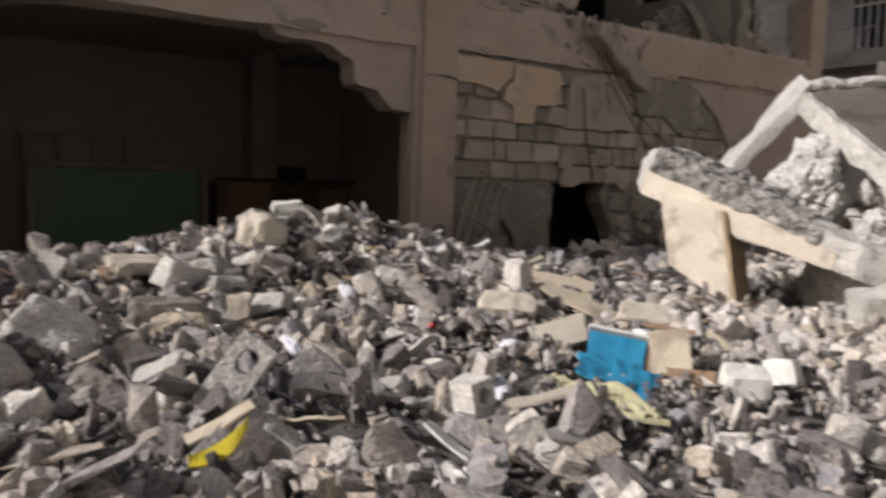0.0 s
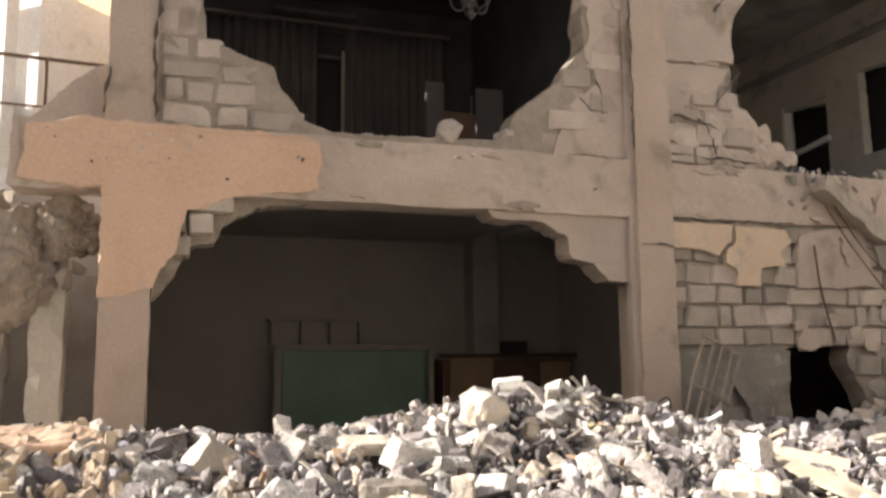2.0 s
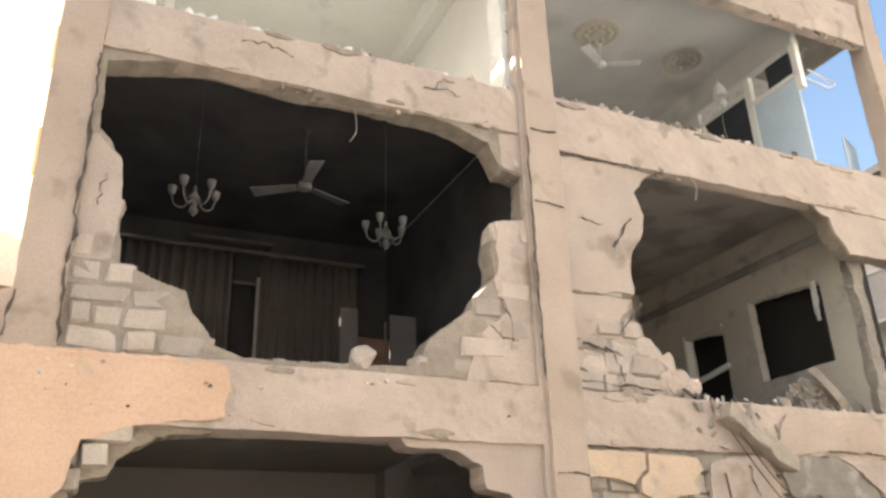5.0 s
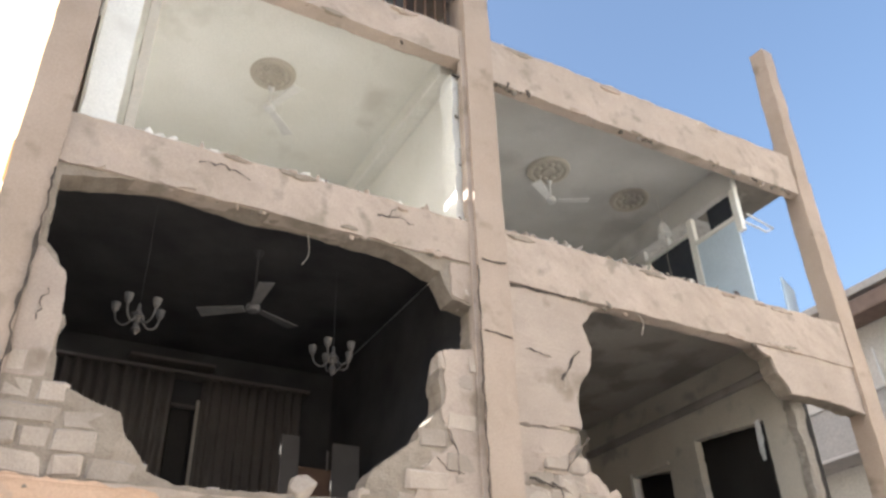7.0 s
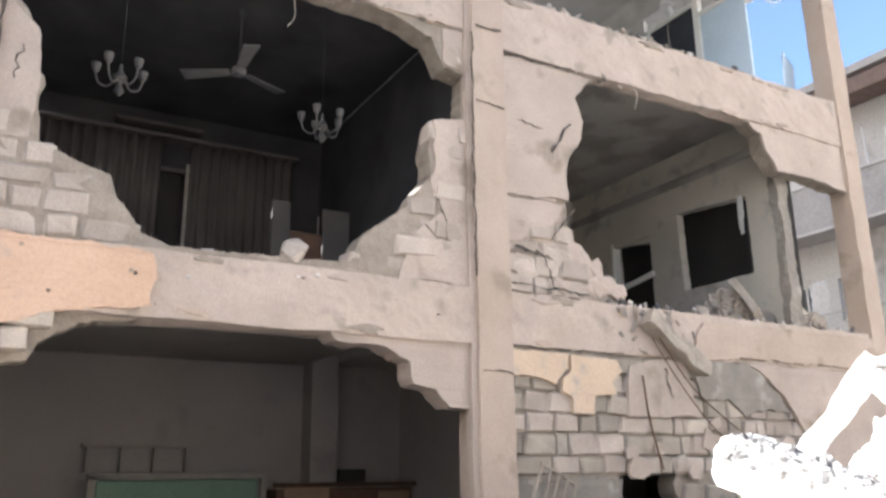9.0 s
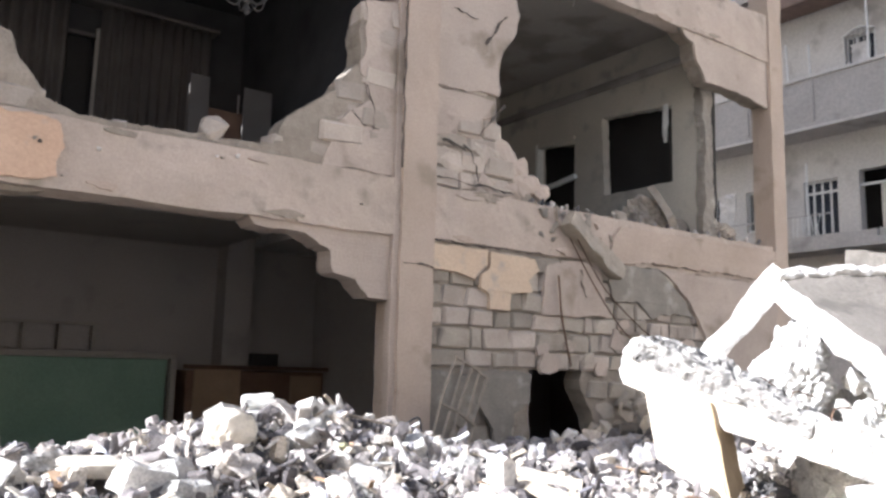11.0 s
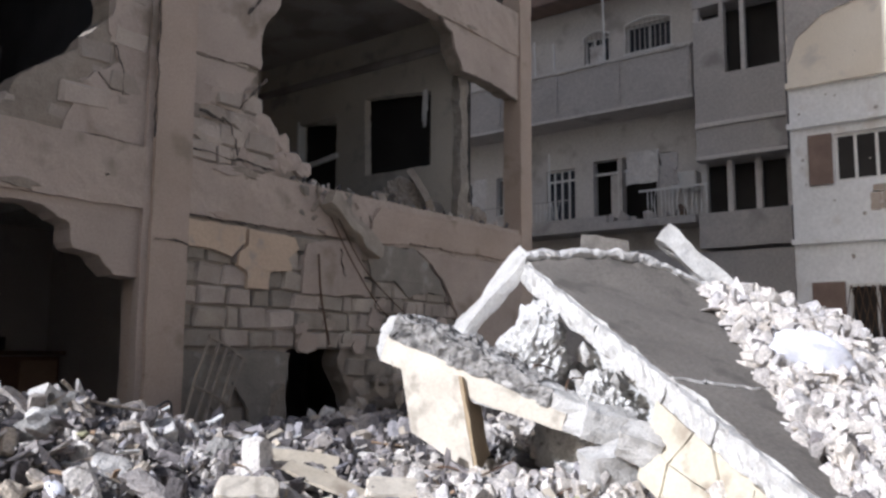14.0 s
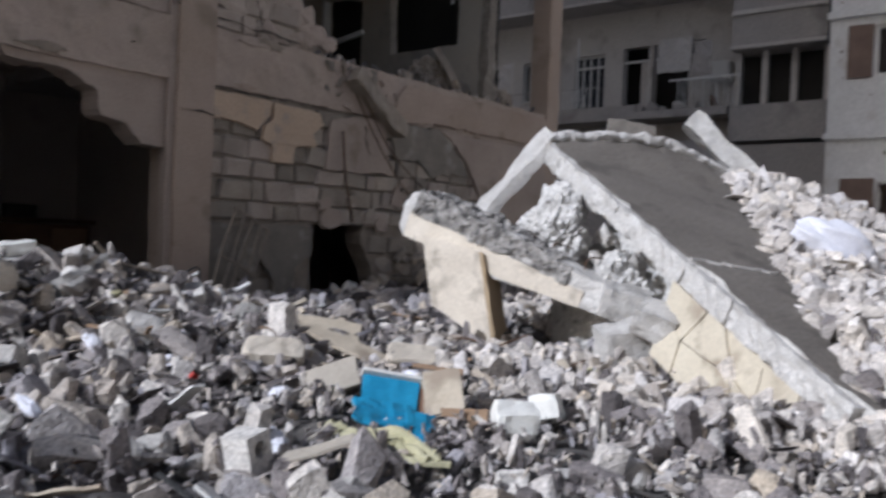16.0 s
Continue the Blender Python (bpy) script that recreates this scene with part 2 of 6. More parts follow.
def part(name, bm, material, parent=None, label="", smooth=False):
    """Links a bmesh, given in world metres, as one mesh under a thing."""
    me = bpy.data.meshes.new(name)
    if parent is not None:
        bmesh.ops.translate(bm, verts=bm.verts, vec=-top_of(parent).location)
    bm.to_mesh(me)
    bm.free()
    me.materials.append(material)
    if smooth:
        me.shade_smooth()
    ob = new(name, me)
    if parent is not None:
        ob.parent = parent
    if label:
        ob["label"] = label
    return ob


def cuboid(bm, x0, x1, y0, y1, z0, z1, bevel=0.0, m=None):
    r = bmesh.ops.create_cube(bm, size=1)
    c, d = Vector(((x0 + x1) / 2, (y0 + y1) / 2, (z0 + z1) / 2)), (x1 - x0, y1 - y0, z1 - z0)
    for v in r["verts"]:
        v.co = Vector((v.co.x * d[0], v.co.y * d[1], v.co.z * d[2])) + c
    vs = r["verts"]
    if bevel:
        es = list({e for v in vs for e in v.link_edges})
        q = bmesh.ops.bevel(bm, geom=es, offset=bevel, segments=1, affect="EDGES")
        vs = list({v for f in q["faces"] for v in f.verts} | {v for v in vs if v.is_valid})
    if m is not None:
        bmesh.ops.transform(bm, matrix=m, verts=[v for v in vs if v.is_valid])
    return bm


def box(x0, x1, y0, y1, z0, z1, bevel=0.0, m=None):
    return cuboid(bmesh.new(), x0, x1, y0, y1, z0, z1, bevel, m)


def rough_box(x0, x1, y0, y1, z0, z1, step=0.15, amp=0.015, freq=3.5, m=None):
    """A cuboid with its faces cut up and worn by noise."""
    bm = box(x0, x1, y0, y1, z0, z1)
    for axis, size in enumerate((x1 - x0, y1 - y0, z1 - z0)):
        cuts = min(int(size / step), 60)
        if cuts > 0:
            es = [e for e in bm.edges if abs((e.verts[0].co - e.verts[1].co)[axis]) > size * 0.9]
            bmesh.ops.subdivide_edges(bm, edges=es, cuts=cuts, use_grid_fill=True)
    for v in bm.verts:
        v.co += noise.noise_vector(v.co * freq) * amp + noise.noise_vector(v.co * freq * 3.1) * amp * 0.5
    if m is not None:
        bmesh.ops.transform(bm, matrix=m, verts=bm.verts)
    return bm


def inside(poly, x, z):
    hit = False
    for (x0, z0), (x1, z1) in zip(poly, poly[1:] + poly[:1]):
        if (z0 > z) != (z1 > z) and x < (x1 - x0) * (z - z0) / (z1 - z0) + x0:
            hit = not hit
    return hit


def ragged(poly, step=0.07, amp=0.03, seed=0.0, keep=None):
    """Breaks the straight sides of an outline into jagged ones. keep(x, z): where the side stays straight."""
    out = []
    for (x0, z0), (x1, z1) in zip(poly, poly[1:] + poly[:1]):
        n = max(1, int(math.hypot(x1 - x0, z1 - z0) / step))
        for i in range(n):
            x, z = x0 + (x1 - x0) * i / n, z0 + (z1 - z0) * i / n
            if keep and keep(x, z):
                if i == 0:
                    out.append((x, z))
                continue
            d = noise.noise_vector(Vector((x * 5, seed, z * 5))) * amp + noise.noise_vector(Vector((x * 17, seed + 9, z * 17))) * amp * 0.6
            out.append((x + d.x, z + d.z))
    return out


def sheet(outline, y0, y1, holes=(), worn=0.006):
    """A wall or plaster sheet: an outline in x and z with holes, from y0 back to y1."""
    from mathutils.geometry import tessellate_polygon
    loops = [outline, *holes]
    flat = [p for l in loops for p in l]
    tris = tessellate_polygon([[Vector((x, z, 0)) for x, z in l] for l in loops])
    bm = bmesh.new()
    f = [bm.verts.new((x, y0 + worn * noise.noise(Vector((x * 6, 0, z * 6))), z)) for x, z in flat]
    b = [bm.verts.new((x + 0.02 * noise.noise(Vector((x * 9, 4, z * 9))), y1, z + 0.02 * noise.noise(Vector((x * 9, 8, z * 9))))) for x, z in flat]
    for t in tris:
        if len(set(t)) == 3:
            for vs in ([f[i] for i in t], [b[i] for i in reversed(t)]):
                try:
                    bm.faces.new(vs)
                except ValueError:
                    pass
    at = 0
    for l in loops:
        n = len(l)
        for i in range(n):
            j = (i + 1) % n
            try:
                bm.faces.new((f[at + i], f[at + j], b[at + j], b[at + i]))
            except ValueError:
                pass
        at += n
    bmesh.ops.recalc_face_normals(bm, faces=bm.faces)
    return bm


def tube(points, radius, sides=6, bm=None):
    bm = bm or bmesh.new()
    pts = [Vector(p) for p in points]
    rings = []
    for i, p in enumerate(pts):
        way = (pts[min(i + 1, len(pts) - 1)] - pts[max(i - 1, 0)]).normalized()
        q = way.to_track_quat("Z", "Y")
        rings.append([bm.verts.new(p + q @ Vector((radius * math.cos(a), radius * math.sin(a), 0))) for a in [2 * math.pi * k / sides for k in range(sides)]])
    for r0, r1 in zip(rings, rings[1:]):
        for k in range(sides):
            bm.faces.new((r0[k], r0[(k + 1) % sides], r1[(k + 1) % sides], r1[k]))
    bm.faces.new(rings[0][::-1])
    bm.faces.new(rings[-1])
    return bm


def curve_points(points, n=8):
    """A smooth line through a few points."""
    p = [Vector(q) for q in points]
    p = [p[0] * 2 - p[1]] + p + [p[-1] * 2 - p[-2]]
    out = []
    for i in range(1, len(p) - 2):
        for k in range(n):
            t = k / n
            a, b, c, d = p[i - 1], p[i], p[i + 1], p[i + 2]
            out.append(0.5 * (2 * b + (c - a) * t + (2 * a - 5 * b + 4 * c - d) * t * t + (3 * b - a - 3 * c + d) * t ** 3))
    return out + [p[-2]]


def turned(profile, at, sides=16, m=None):
    """A solid of revolution about z from (radius, height) pairs."""
    bm = bmesh.new()
    rings = [[bm.verts.new((r * math.cos(2 * math.pi * k / sides), r * math.sin(2 * math.pi * k / sides), z)) for k in range(sides)] for r, z in profile]
    for r0, r1 in zip(rings, rings[1:]):
        for k in range(sides):
            bm.faces.new((r0[k], r0[(k + 1) % sides], r1[(k + 1) % sides], r1[k]))
    bm.faces.new(rings[0][::-1])
    bm.faces.new(rings[-1])
    if m is not None:
        bmesh.ops.transform(bm, matrix=m, verts=bm.verts)
    bmesh.ops.translate(bm, verts=bm.verts, vec=at)
    return bm


def lump(rng, points=14, flat=0.7, square=0.0):
    """A broken lump about 1 across: the hull of random points, more or less blocky."""
    bm = bmesh.new()
    for _ in range(points):
        d = Vector((rng.uniform(-1, 1), rng.uniform(-1, 1), rng.uniform(-1, 1)))
        d = d.normalized() * 0.5 * rng.uniform(0.8, 1.0)
        if square:
            k = 0.5 / max(abs(d.x), abs(d.y), abs(d.z), 1e-6)
            d = d.lerp(d * k, square)
        bm.verts.new((d.x, d.y * rng.uniform(0.75, 1), d.z * flat))
    r = bmesh.ops.convex_hull(bm, input=bm.verts)
    bmesh.ops.delete(bm, geom=[v for v in bm.verts if not v.link_faces], context="VERTS")
    bmesh.ops.recalc_face_normals(bm, faces=bm.faces)
    return bm


def chipped_block(rng):
    """A masonry block 1 x 1 x 1 with knocked corners, to be scaled."""
    bm = box(-0.5, 0.5, -0.5, 0.5, -0.5, 0.5)
    bmesh.ops.bevel(bm, geom=list(bm.edges), offset=rng.uniform(0.07, 0.16), segments=1, affect="EDGES")
    for v in bm.verts:
        v.co += Vector((rng.uniform(-1, 1), rng.uniform(-1, 1) * 0.8, rng.uniform(-1, 1))) * 0.05
    k = rng.uniform(-0.12, 0.12)
    for v in bm.verts:
        v.co.x += k * v.co.z
    return bm


def worn_block(rng, cuts=2, amp=0.045):
    """A broken piece of block about 1 across, with knocked corners and pitted faces."""
    bm = box(-0.5, 0.5, -0.5, 0.5, -0.5, 0.5)
    bmesh.ops.subdivide_edges(bm, edges=list(bm.edges), cuts=cuts, use_grid_fill=True)
    lost = Vector((rng.choice((-1, 1)), rng.choice((-1, 1)), rng.choice((-1, 1)))) * rng.uniform(0.3, 0.5)
    seed = Vector((rng.random() * 50, rng.random() * 50, 0))
    for v in bm.verts:
        q = v.co.copy()
        v.co *= 1 - 0.13 * max(0.0, q.length - 0.6) / 0.26
        k = (q - lost).length
        if k < 0.42:
            v.co *= 0.72 + 0.28 * k / 0.42
        v.co += noise.noise_vector(q * 1.7 + seed) * amp * 2.4 + noise.noise_vector(q * 6 + seed) * amp * 0.8
    return bm


def worn_stone(rng, amp=0.16):
    bm = bmesh.new()
    bmesh.ops.create_icosphere(bm, subdivisions=2, radius=0.5)
    seed = Vector((rng.random() * 50, rng.random() * 50, 0))
    for v in bm.verts:
        q = v.co.copy()
        v.co = q * 0.45 + Vector([math.copysign(min(abs(a), 0.30), a) for a in q]) * 0.8
        v.co += noise.noise_vector(q * 2.2 + seed) * amp + noise.noise_vector(q * 7 + seed) * amp * 0.4
    return bm


# ---- ground and rubble heap ----
GROUND = -0.2


P1, P2, P3 = Vector((6.19, 3.98, 2.20)), Vector((4.38, 1.02, 0.58)), Vector((7.95, 3.02, 1.98))
U = (P2 - P1).normalized()
LEN = (P2 - P1).length
NRM = U.cross(P3 - P1).normalized()
NRM = -NRM if NRM.z < 0 else NRM
V = NRM.cross(U).normalized()
V = -V if V.dot(P3 - P1) < 0 else V


def slab_width(u):
    """How wide the fallen slab shows before rubble covers it, u metres down its near edge."""
    return max(0.03, 1.87 - 0.51 * max(u, 0))


def heap(x, y):
    """Height of the rubble's surface; it runs up to the fallen slab."""
    z = open_heap(x, y)
    plane = P1.z - (NRM.x * (x - P1.x) + NRM.y * (y - P1.y)) / NRM.z
    q = Vector((x, y, plane)) - P1
    u, v = q.dot(U), q.dot(V)
    if -0.6 < u < LEN + 1.4 and v > 0:
        w = slab_width(u)
        if v < w and u < LEN:
            return min(z, plane - 0.3)
        k = min(max(v - w, 0) / 0.16, 1)
        up = min(plane + 0.03 - 0.22 * max(v - w - 0.9, 0), 2.0)
        fade = min(1, max(0, (LEN + 1.4 - u) / 1.4), max(0, (u + 0.6) / 0.5))
        return z + max(0, (plane - 0.3) * (1 - k) + up * k - z) * fade
    return z


def open_heap(x, y):
    d = math.hypot(x, y)
    k = min(max((d - 0.9) / 1.5, 0), 1)
    z = GROUND + (0.62 * k * k * (3 - 2 * k))
    z += 0.12 * min(max((y - 2.0) / 3.5, 0), 1)
    z += 0.16 * math.exp(-((y - 5.9) / 1.0) ** 2)
    z += 0.30 * math.exp(-((x - 2.95) / 1.25) ** 2 - ((y - 6.0) / 0.9) ** 2)
    z += 0.12 * math.exp(-((x + 0.5) / 0.6) ** 2 - ((y - 6.2) / 0.8) ** 2)
    z -= 0.20 * math.exp(-((x - 5.6) / 1.3) ** 2 - ((y - 5.9) / 0.9) ** 2)
    z += 0.26 * math.exp(-((x - 4.3) / 0.45) ** 2 - ((y - 0.75) / 0.5) ** 2)
    z += 1.25 * math.exp(-((x - 8.9) / 1.9) ** 2 - ((y - 2.5) / 1.2) ** 2)
    z += 0.50 * math.exp(-((x - 9.5) / 2.2) ** 2 - ((y - 0.6) / 1.4) ** 2)
    z -= 0.35 * math.exp(-((x - 6.0) / 0.55) ** 2 - ((y - 3.75) / 0.55) ** 2)
    if y > 7.0:
        z -= 0.35 * min((y - 7.0) / 1.2, 1)
    south = min(max((y + 1.2 - 0.12 * x + 0.5 * noise.noise(Vector((x * 0.6, 5, 0)))) / 2.2, 0), 1)
    edge = 6.3 + 0.8 * noise.noise(Vector((y * 0.5, 2, 0)))
    side = min(max((edge + 1.2 - abs(x - 4.5)) / 1.6, 0), 1)
    k = south * south * (3 - 2 * south) * side * side * (3 - 2 * side)
    z = GROUND - 0.04 + (z - GROUND + 0.04) * k
    return z + k * 0.08 * noise.noise(Vector((x * 2.0, y * 2.0, 0))) + k * 0.045 * noise.noise(Vector((x * 5, y * 5, 3)))


bm = bmesh.new()
bmesh.ops.create_grid(bm, x_segments=40, y_segments=40, size=400)
for v in bm.verts:
    v.co.z = GROUND
tagged(part("ground", bm, ASPHALT), "dust-covered street under the rubble", "street", kind="structure")

bm = bmesh.new()
X0, X1, Y0, Y1, STEP = -5.0, 13.0, -5.0, 9.0, 0.1
nx, ny = int((X1 - X0) / STEP) + 1, int((Y1 - Y0) / STEP) + 1
grid = [[bm.verts.new((X0 + i * STEP, Y0 + j * STEP, heap(X0 + i * STEP, Y0 + j * STEP) - 0.03)) for i in range(nx)] for j in range(ny)]
for j in range(ny - 1):
    for i in range(nx - 1):
        bm.faces.new((grid[j][i], grid[j][i + 1], grid[j + 1][i + 1], grid[j + 1][i]))
tagged(part("rubble_heap", bm, GAPDUST, smooth=True), "heap of grey dust and crushed masonry, darkened as shade between pieces", "rubble", kind="stuff")

# ---- damaged building: frame ----
FACE = 7.1
house = thing("damaged_building", "shelled sand-coloured apartment building with open rooms", "building", (5.5, 9.0, GROUND))
rng = random.Random(4)

part("column", rough_box(-0.43, -0.05, 7.02, 7.42, GROUND, 10.2, 0.16, 0.012), COLUMN, house)
part("column", rough_box(4.47, 4.88, 7.0, 7.42, GROUND, 10.9, 0.16, 0.012), COLUMN, house)
part("column", rough_box(11.0, 11.33, 7.03, 7.36, GROUND, 9.6, 0.16, 0.012), COLUMN, house)
part("column_stub", rough_box(-0.14, 0.14, -0.15, 0.15, 0, 3.25, 0.16, 0.02, m=pose(11.2, 7.2, 9.55, 0, 2.5, 3)), COLUMN, house, "broken column stub rising above the roof")
part("column", rough_box(4.47, 4.88, 11.6, 12.0, GROUND, 10.2, 0.5, 0.01), DARKROOM, house)
# thin pilaster strip beside the middle column
part("pilaster", rough_box(4.40, 4.475, 7.04, 7.15, 0.3, 9.9, 0.15, 0.008), PLASTER, house)

# beams, floor by floor
part("beam", rough_box(-0.05, 4.47, 7.045, 7.42, 2.72, 3.30, 0.08, 0.016), BEAM, house)
part("beam", rough_box(4.88, 11.03, 7.08, 7.42, 2.74, 3.30, 0.1, 0.02), BEAM, house)
part("beam", rough_box(-0.05, 4.47, 7.06, 7.28, 6.24, 6.82, 0.1, 0.022), BEAM, house)
part("beam", rough_box(4.88, 11.0, 7.06, 7.27, 6.14, 6.86, 0.1, 0.022), BEAM, house)
part("beam", rough_box(-0.05, 4.47, 7.06, 7.28, 9.47, 10.05, 0.1, 0.022), BEAM, house)
part("beam", rough_box(4.88, 11.0, 7.06, 7.24, 9.3, 10.1, 0.1, 0.022), BEAM, house)
bm = rough_box(-1.12, -0.43, 7.04, 7.4, 2.72, 3.28, 0.06, 0.03)
part("beam", bm, BEAM, house, "broken beam end with pink paint")
# painted strip on the lower beam
pink = [(-1.05, 2.78), (-0.6, 2.73), (-0.43, 2.76), (0.35, 2.72), (0.75, 2.74), (1.28, 2.80), (1.33, 3.05), (1.28, 3.26), (0.3, 3.30), (-0.6, 3.30), (-1.0, 3.2)]
part("paint_layer", sheet(ragged(pink, 0.04, 0.035, 3.0), 7.010, 7.03), PINK, house, "peeling pink paint on the beam")
patch = [(-0.44, 1.84), (-0.2, 1.88), (-0.04, 1.92), (0.03, 2.08), (0.12, 2.2), (0.16, 2.42), (0.22, 2.58), (0.5, 2.68), (0.8, 2.74), (0.8, 2.79), (-0.44, 2.79)]
part("paint_layer", sheet(ragged(patch, 0.04, 0.03, 5.0), 7.004, 7.03), PINK, house, "peeling pink paint on the column head")

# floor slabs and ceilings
for z, mat_low in ((3.12, DARKROOM), (6.6, NEARBLACK), (9.85, WHITEWASH)):
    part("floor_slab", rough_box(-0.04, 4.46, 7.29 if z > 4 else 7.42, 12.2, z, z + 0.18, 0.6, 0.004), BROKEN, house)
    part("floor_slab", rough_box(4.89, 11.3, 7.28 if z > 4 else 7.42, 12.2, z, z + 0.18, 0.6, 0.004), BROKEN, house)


def ceiling(name, x0, x1, y0, y1, z, material, label):
    bm = bmesh.new()
    cuboid(bm, x0, x1, y0, y1, z - 0.03, z - 0.004)
    tagged(part(name, bm, material), label, "ceiling", kind="structure")


ceiling("ceiling_ground", -0.3, 4.44, 7.43, 12.0, 3.12, DARKROOM, "smoke-darkened ceiling of the ground room")
ceiling("ceiling_first_left", -0.04, 4.46, 7.30, 11.62, 6.6, NEARBLACK, "near-black ceiling")
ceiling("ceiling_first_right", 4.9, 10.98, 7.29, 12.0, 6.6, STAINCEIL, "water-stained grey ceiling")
ceiling("ceiling_second_left", -0.04, 4.46, 7.30, 12.0, 9.85, WHITEWASH, "cream-white painted ceiling")
ceiling("ceiling_second_right", 4.9, 9.85, 7.29, 12.0, 9.85, GREYCEIL, "dusty grey-white painted ceiling")
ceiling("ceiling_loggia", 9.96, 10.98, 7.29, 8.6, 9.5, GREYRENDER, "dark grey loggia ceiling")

# inner walls
def wall(name, x0, x1, y0, y1, z0, z1, material, label=""):
    return part(name, rough_box(x0, x1, y0, y1, z0, z1, 0.5, 0.004), material, house, label)


wall("back_wall", -0.43, 6.3, 12.0, 12.2, GROUND, 3.12, DARKROOM)
wall("back_wall", 6.3, 11.4, 12.0, 12.2, GROUND, 3.12, DARKROOM)
wall("side_wall", 6.1, 6.25, 8.6, 12.0, GROUND, 3.12, DARKROOM)
wall("side_wall", -0.43, -0.3, 7.42, 12.0, GROUND, 3.12, DARKROOM)
wall("back_wall", -0.43, 4.68, 11.6, 11.8, 3.3, 6.6, NEARBLACK)
wall("side_wall", -0.43, -0.3, 7.42, 11.6, 3.3, 6.6, NEARBLACK)
wall("side_wall", 4.5, 4.72, 7.42, 12.0, 3.3, 6.6, NEARBLACK)
wall("back_wall", 4.72, 11.4, 12.0, 12.2, 3.3, 6.6, ROOMWALL)
wall("back_wall", -0.43, 5.6, 12.0, 12.2, 6.78, 9.85, WHITEWASH)
wall("back_wall", 9.4, 11.4, 12.0, 12.2, 6.78, 9.85, WHITEWASH)
wall("back_wall", 5.6, 9.4, 12.0, 12.2, 9.4, 9.85, WHITEWASH)
wall("back_wall", 5.6, 9.4, 12.0, 12.2, 6.78, 7.5, WHITEWASH)
wall("side_wall", -0.43, -0.3, 7.6, 9.2, 6.78, 9.85, WHITEWASH)
wall("side_wall", -0.43, -0.3, 10.4, 12.0, 6.78, 9.85, WHITEWASH)
wall("side_wall", -0.43, -0.3, 9.2, 10.4, 9.0, 9.85, WHITEWASH)
wall("side_wall", 4.53, 4.68, 7.44, 12.0, 6.78, 9.85, WHITEWASH)
part("ceiling_beam", box(4.30, 4.53, 7.44, 12.0, 9.5, 9.845, 0.01), WHITEWASH, house)
part("door_jamb", rough_box(0.02, 0.36, 7.16, 7.36, 6.84, 9.5, 0.15, 0.012), WHITEWASH, house, "white plastered window jamb")
part("door_jamb", rough_box(0.44, 0.54, 7.16, 7.34, 6.84, 9.5, 0.15, 0.012), ROOMWALL, house)
part("wall_end", rough_box(4.33, 4.47, 7.2, 7.5, 6.84, 9.3, 0.1, 0.03), WHITEWASH, house, "broken white plaster wall end")


# side wall of the first-floor right room, with a window and a door opening
def pierced_wall(x0, x1, y0, y1, z0, z1, holes, material, name="partition_wall", label=""):
    outline = [(y0, z0), (y1, z0), (y1, z1), (y0, z1)]
    bm = sheet(ragged(outline, 0.3, 0.004, 1.0), 0, x1 - x0, [ragged(h, 0.1, 0.012, 2.0) for h in holes], 0.004)
    for v in bm.verts:
        v.co = Vector((x0 + v.co.y, v.co.x, v.co.z))
    bmesh.ops.recalc_face_normals(bm, faces=bm.faces)
    return part(name, bm, material, house, label)


pierced_wall(9.85, 10.0, 7.45, 12.0, 3.3, 6.6, [[(7.95, 4.26), (9.32, 4.26), (9.36, 5.56), (7.95, 5.44)], [(10.0, 3.33), (10.85, 3.33), (10.88, 5.38), (10.0, 5.25)]], ROOMWALL, label="plastered inner wall with an empty window")
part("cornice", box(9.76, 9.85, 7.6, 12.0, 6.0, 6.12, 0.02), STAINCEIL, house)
# solid near-black block: painted shade behind the window and door openings
wall("shade_block", 10.25, 11.4, 8.3, 12.0, 3.3, 6.6, BLACKSHADE)
wall("outer_wall", 11.22, 11.4, 7.42, 12.0, GROUND, 3.12, PLASTER)
part("door_frame", box(9.80, 9.95, 10.86, 10.93, 3.33, 5.42, 0.006), WHITEWASH, house, "white door frame post")
part("door_frame", box(9.80, 9.95, 9.98, 10.86, 5.34, 5.41, 0.006, m=None), ROOMWALL, house)
part("fallen_plank", rough_box(-0.03, 0.03, -0.46, 0.46, -0.04, 0.04, 0.1, 0.012, m=pose(9.82, 10.4, 4.62, -8, 0, 0)), WHITEWASH, house, "white plank fallen across the doorway")
part("torn_curtain", rough_box(9.80, 9.82, 7.99, 8.08, 4.88, 5.45, 0.03, 0.035), WHITEMETAL, house, "torn white rag")

# second-floor partition with pale blue panels
for i, (y0, y1, z0, z1, mt, lab) in enumerate((
        (7.55, 8.45, 6.9, 8.75, PALEBLUE, "pale blue painted panel"), (7.62, 8.10, 8.82, 9.25, GLASS, ""), (8.62, 9.6, 8.0, 9.0, GLASS, ""))):
    part("partition_panel" if mt is PALEBLUE else "pane", box(9.86, 9.90, y0, y1, z0, z1, 0.006), mt, house, lab)
for y0, y1, z0, z1 in ((7.44, 7.56, 8.5, 9.8), (8.45, 8.58, 6.9, 9.3), (7.5, 8.5, 8.74, 8.82), (8.58, 9.7, 9.0, 9.07), (9.6, 9.7, 6.8, 9.05), (8.58, 9.7, 7.9, 8.0)):
    part("partition_frame", box(9.83, 9.93, y0, y1, z0, z1, 0.008), WHITEWASH, house)
part("partition_head", rough_box(9.8, 9.95, 7.45, 11.9, 9.3, 9.85, 0.3, 0.008), GREYCEIL, house)
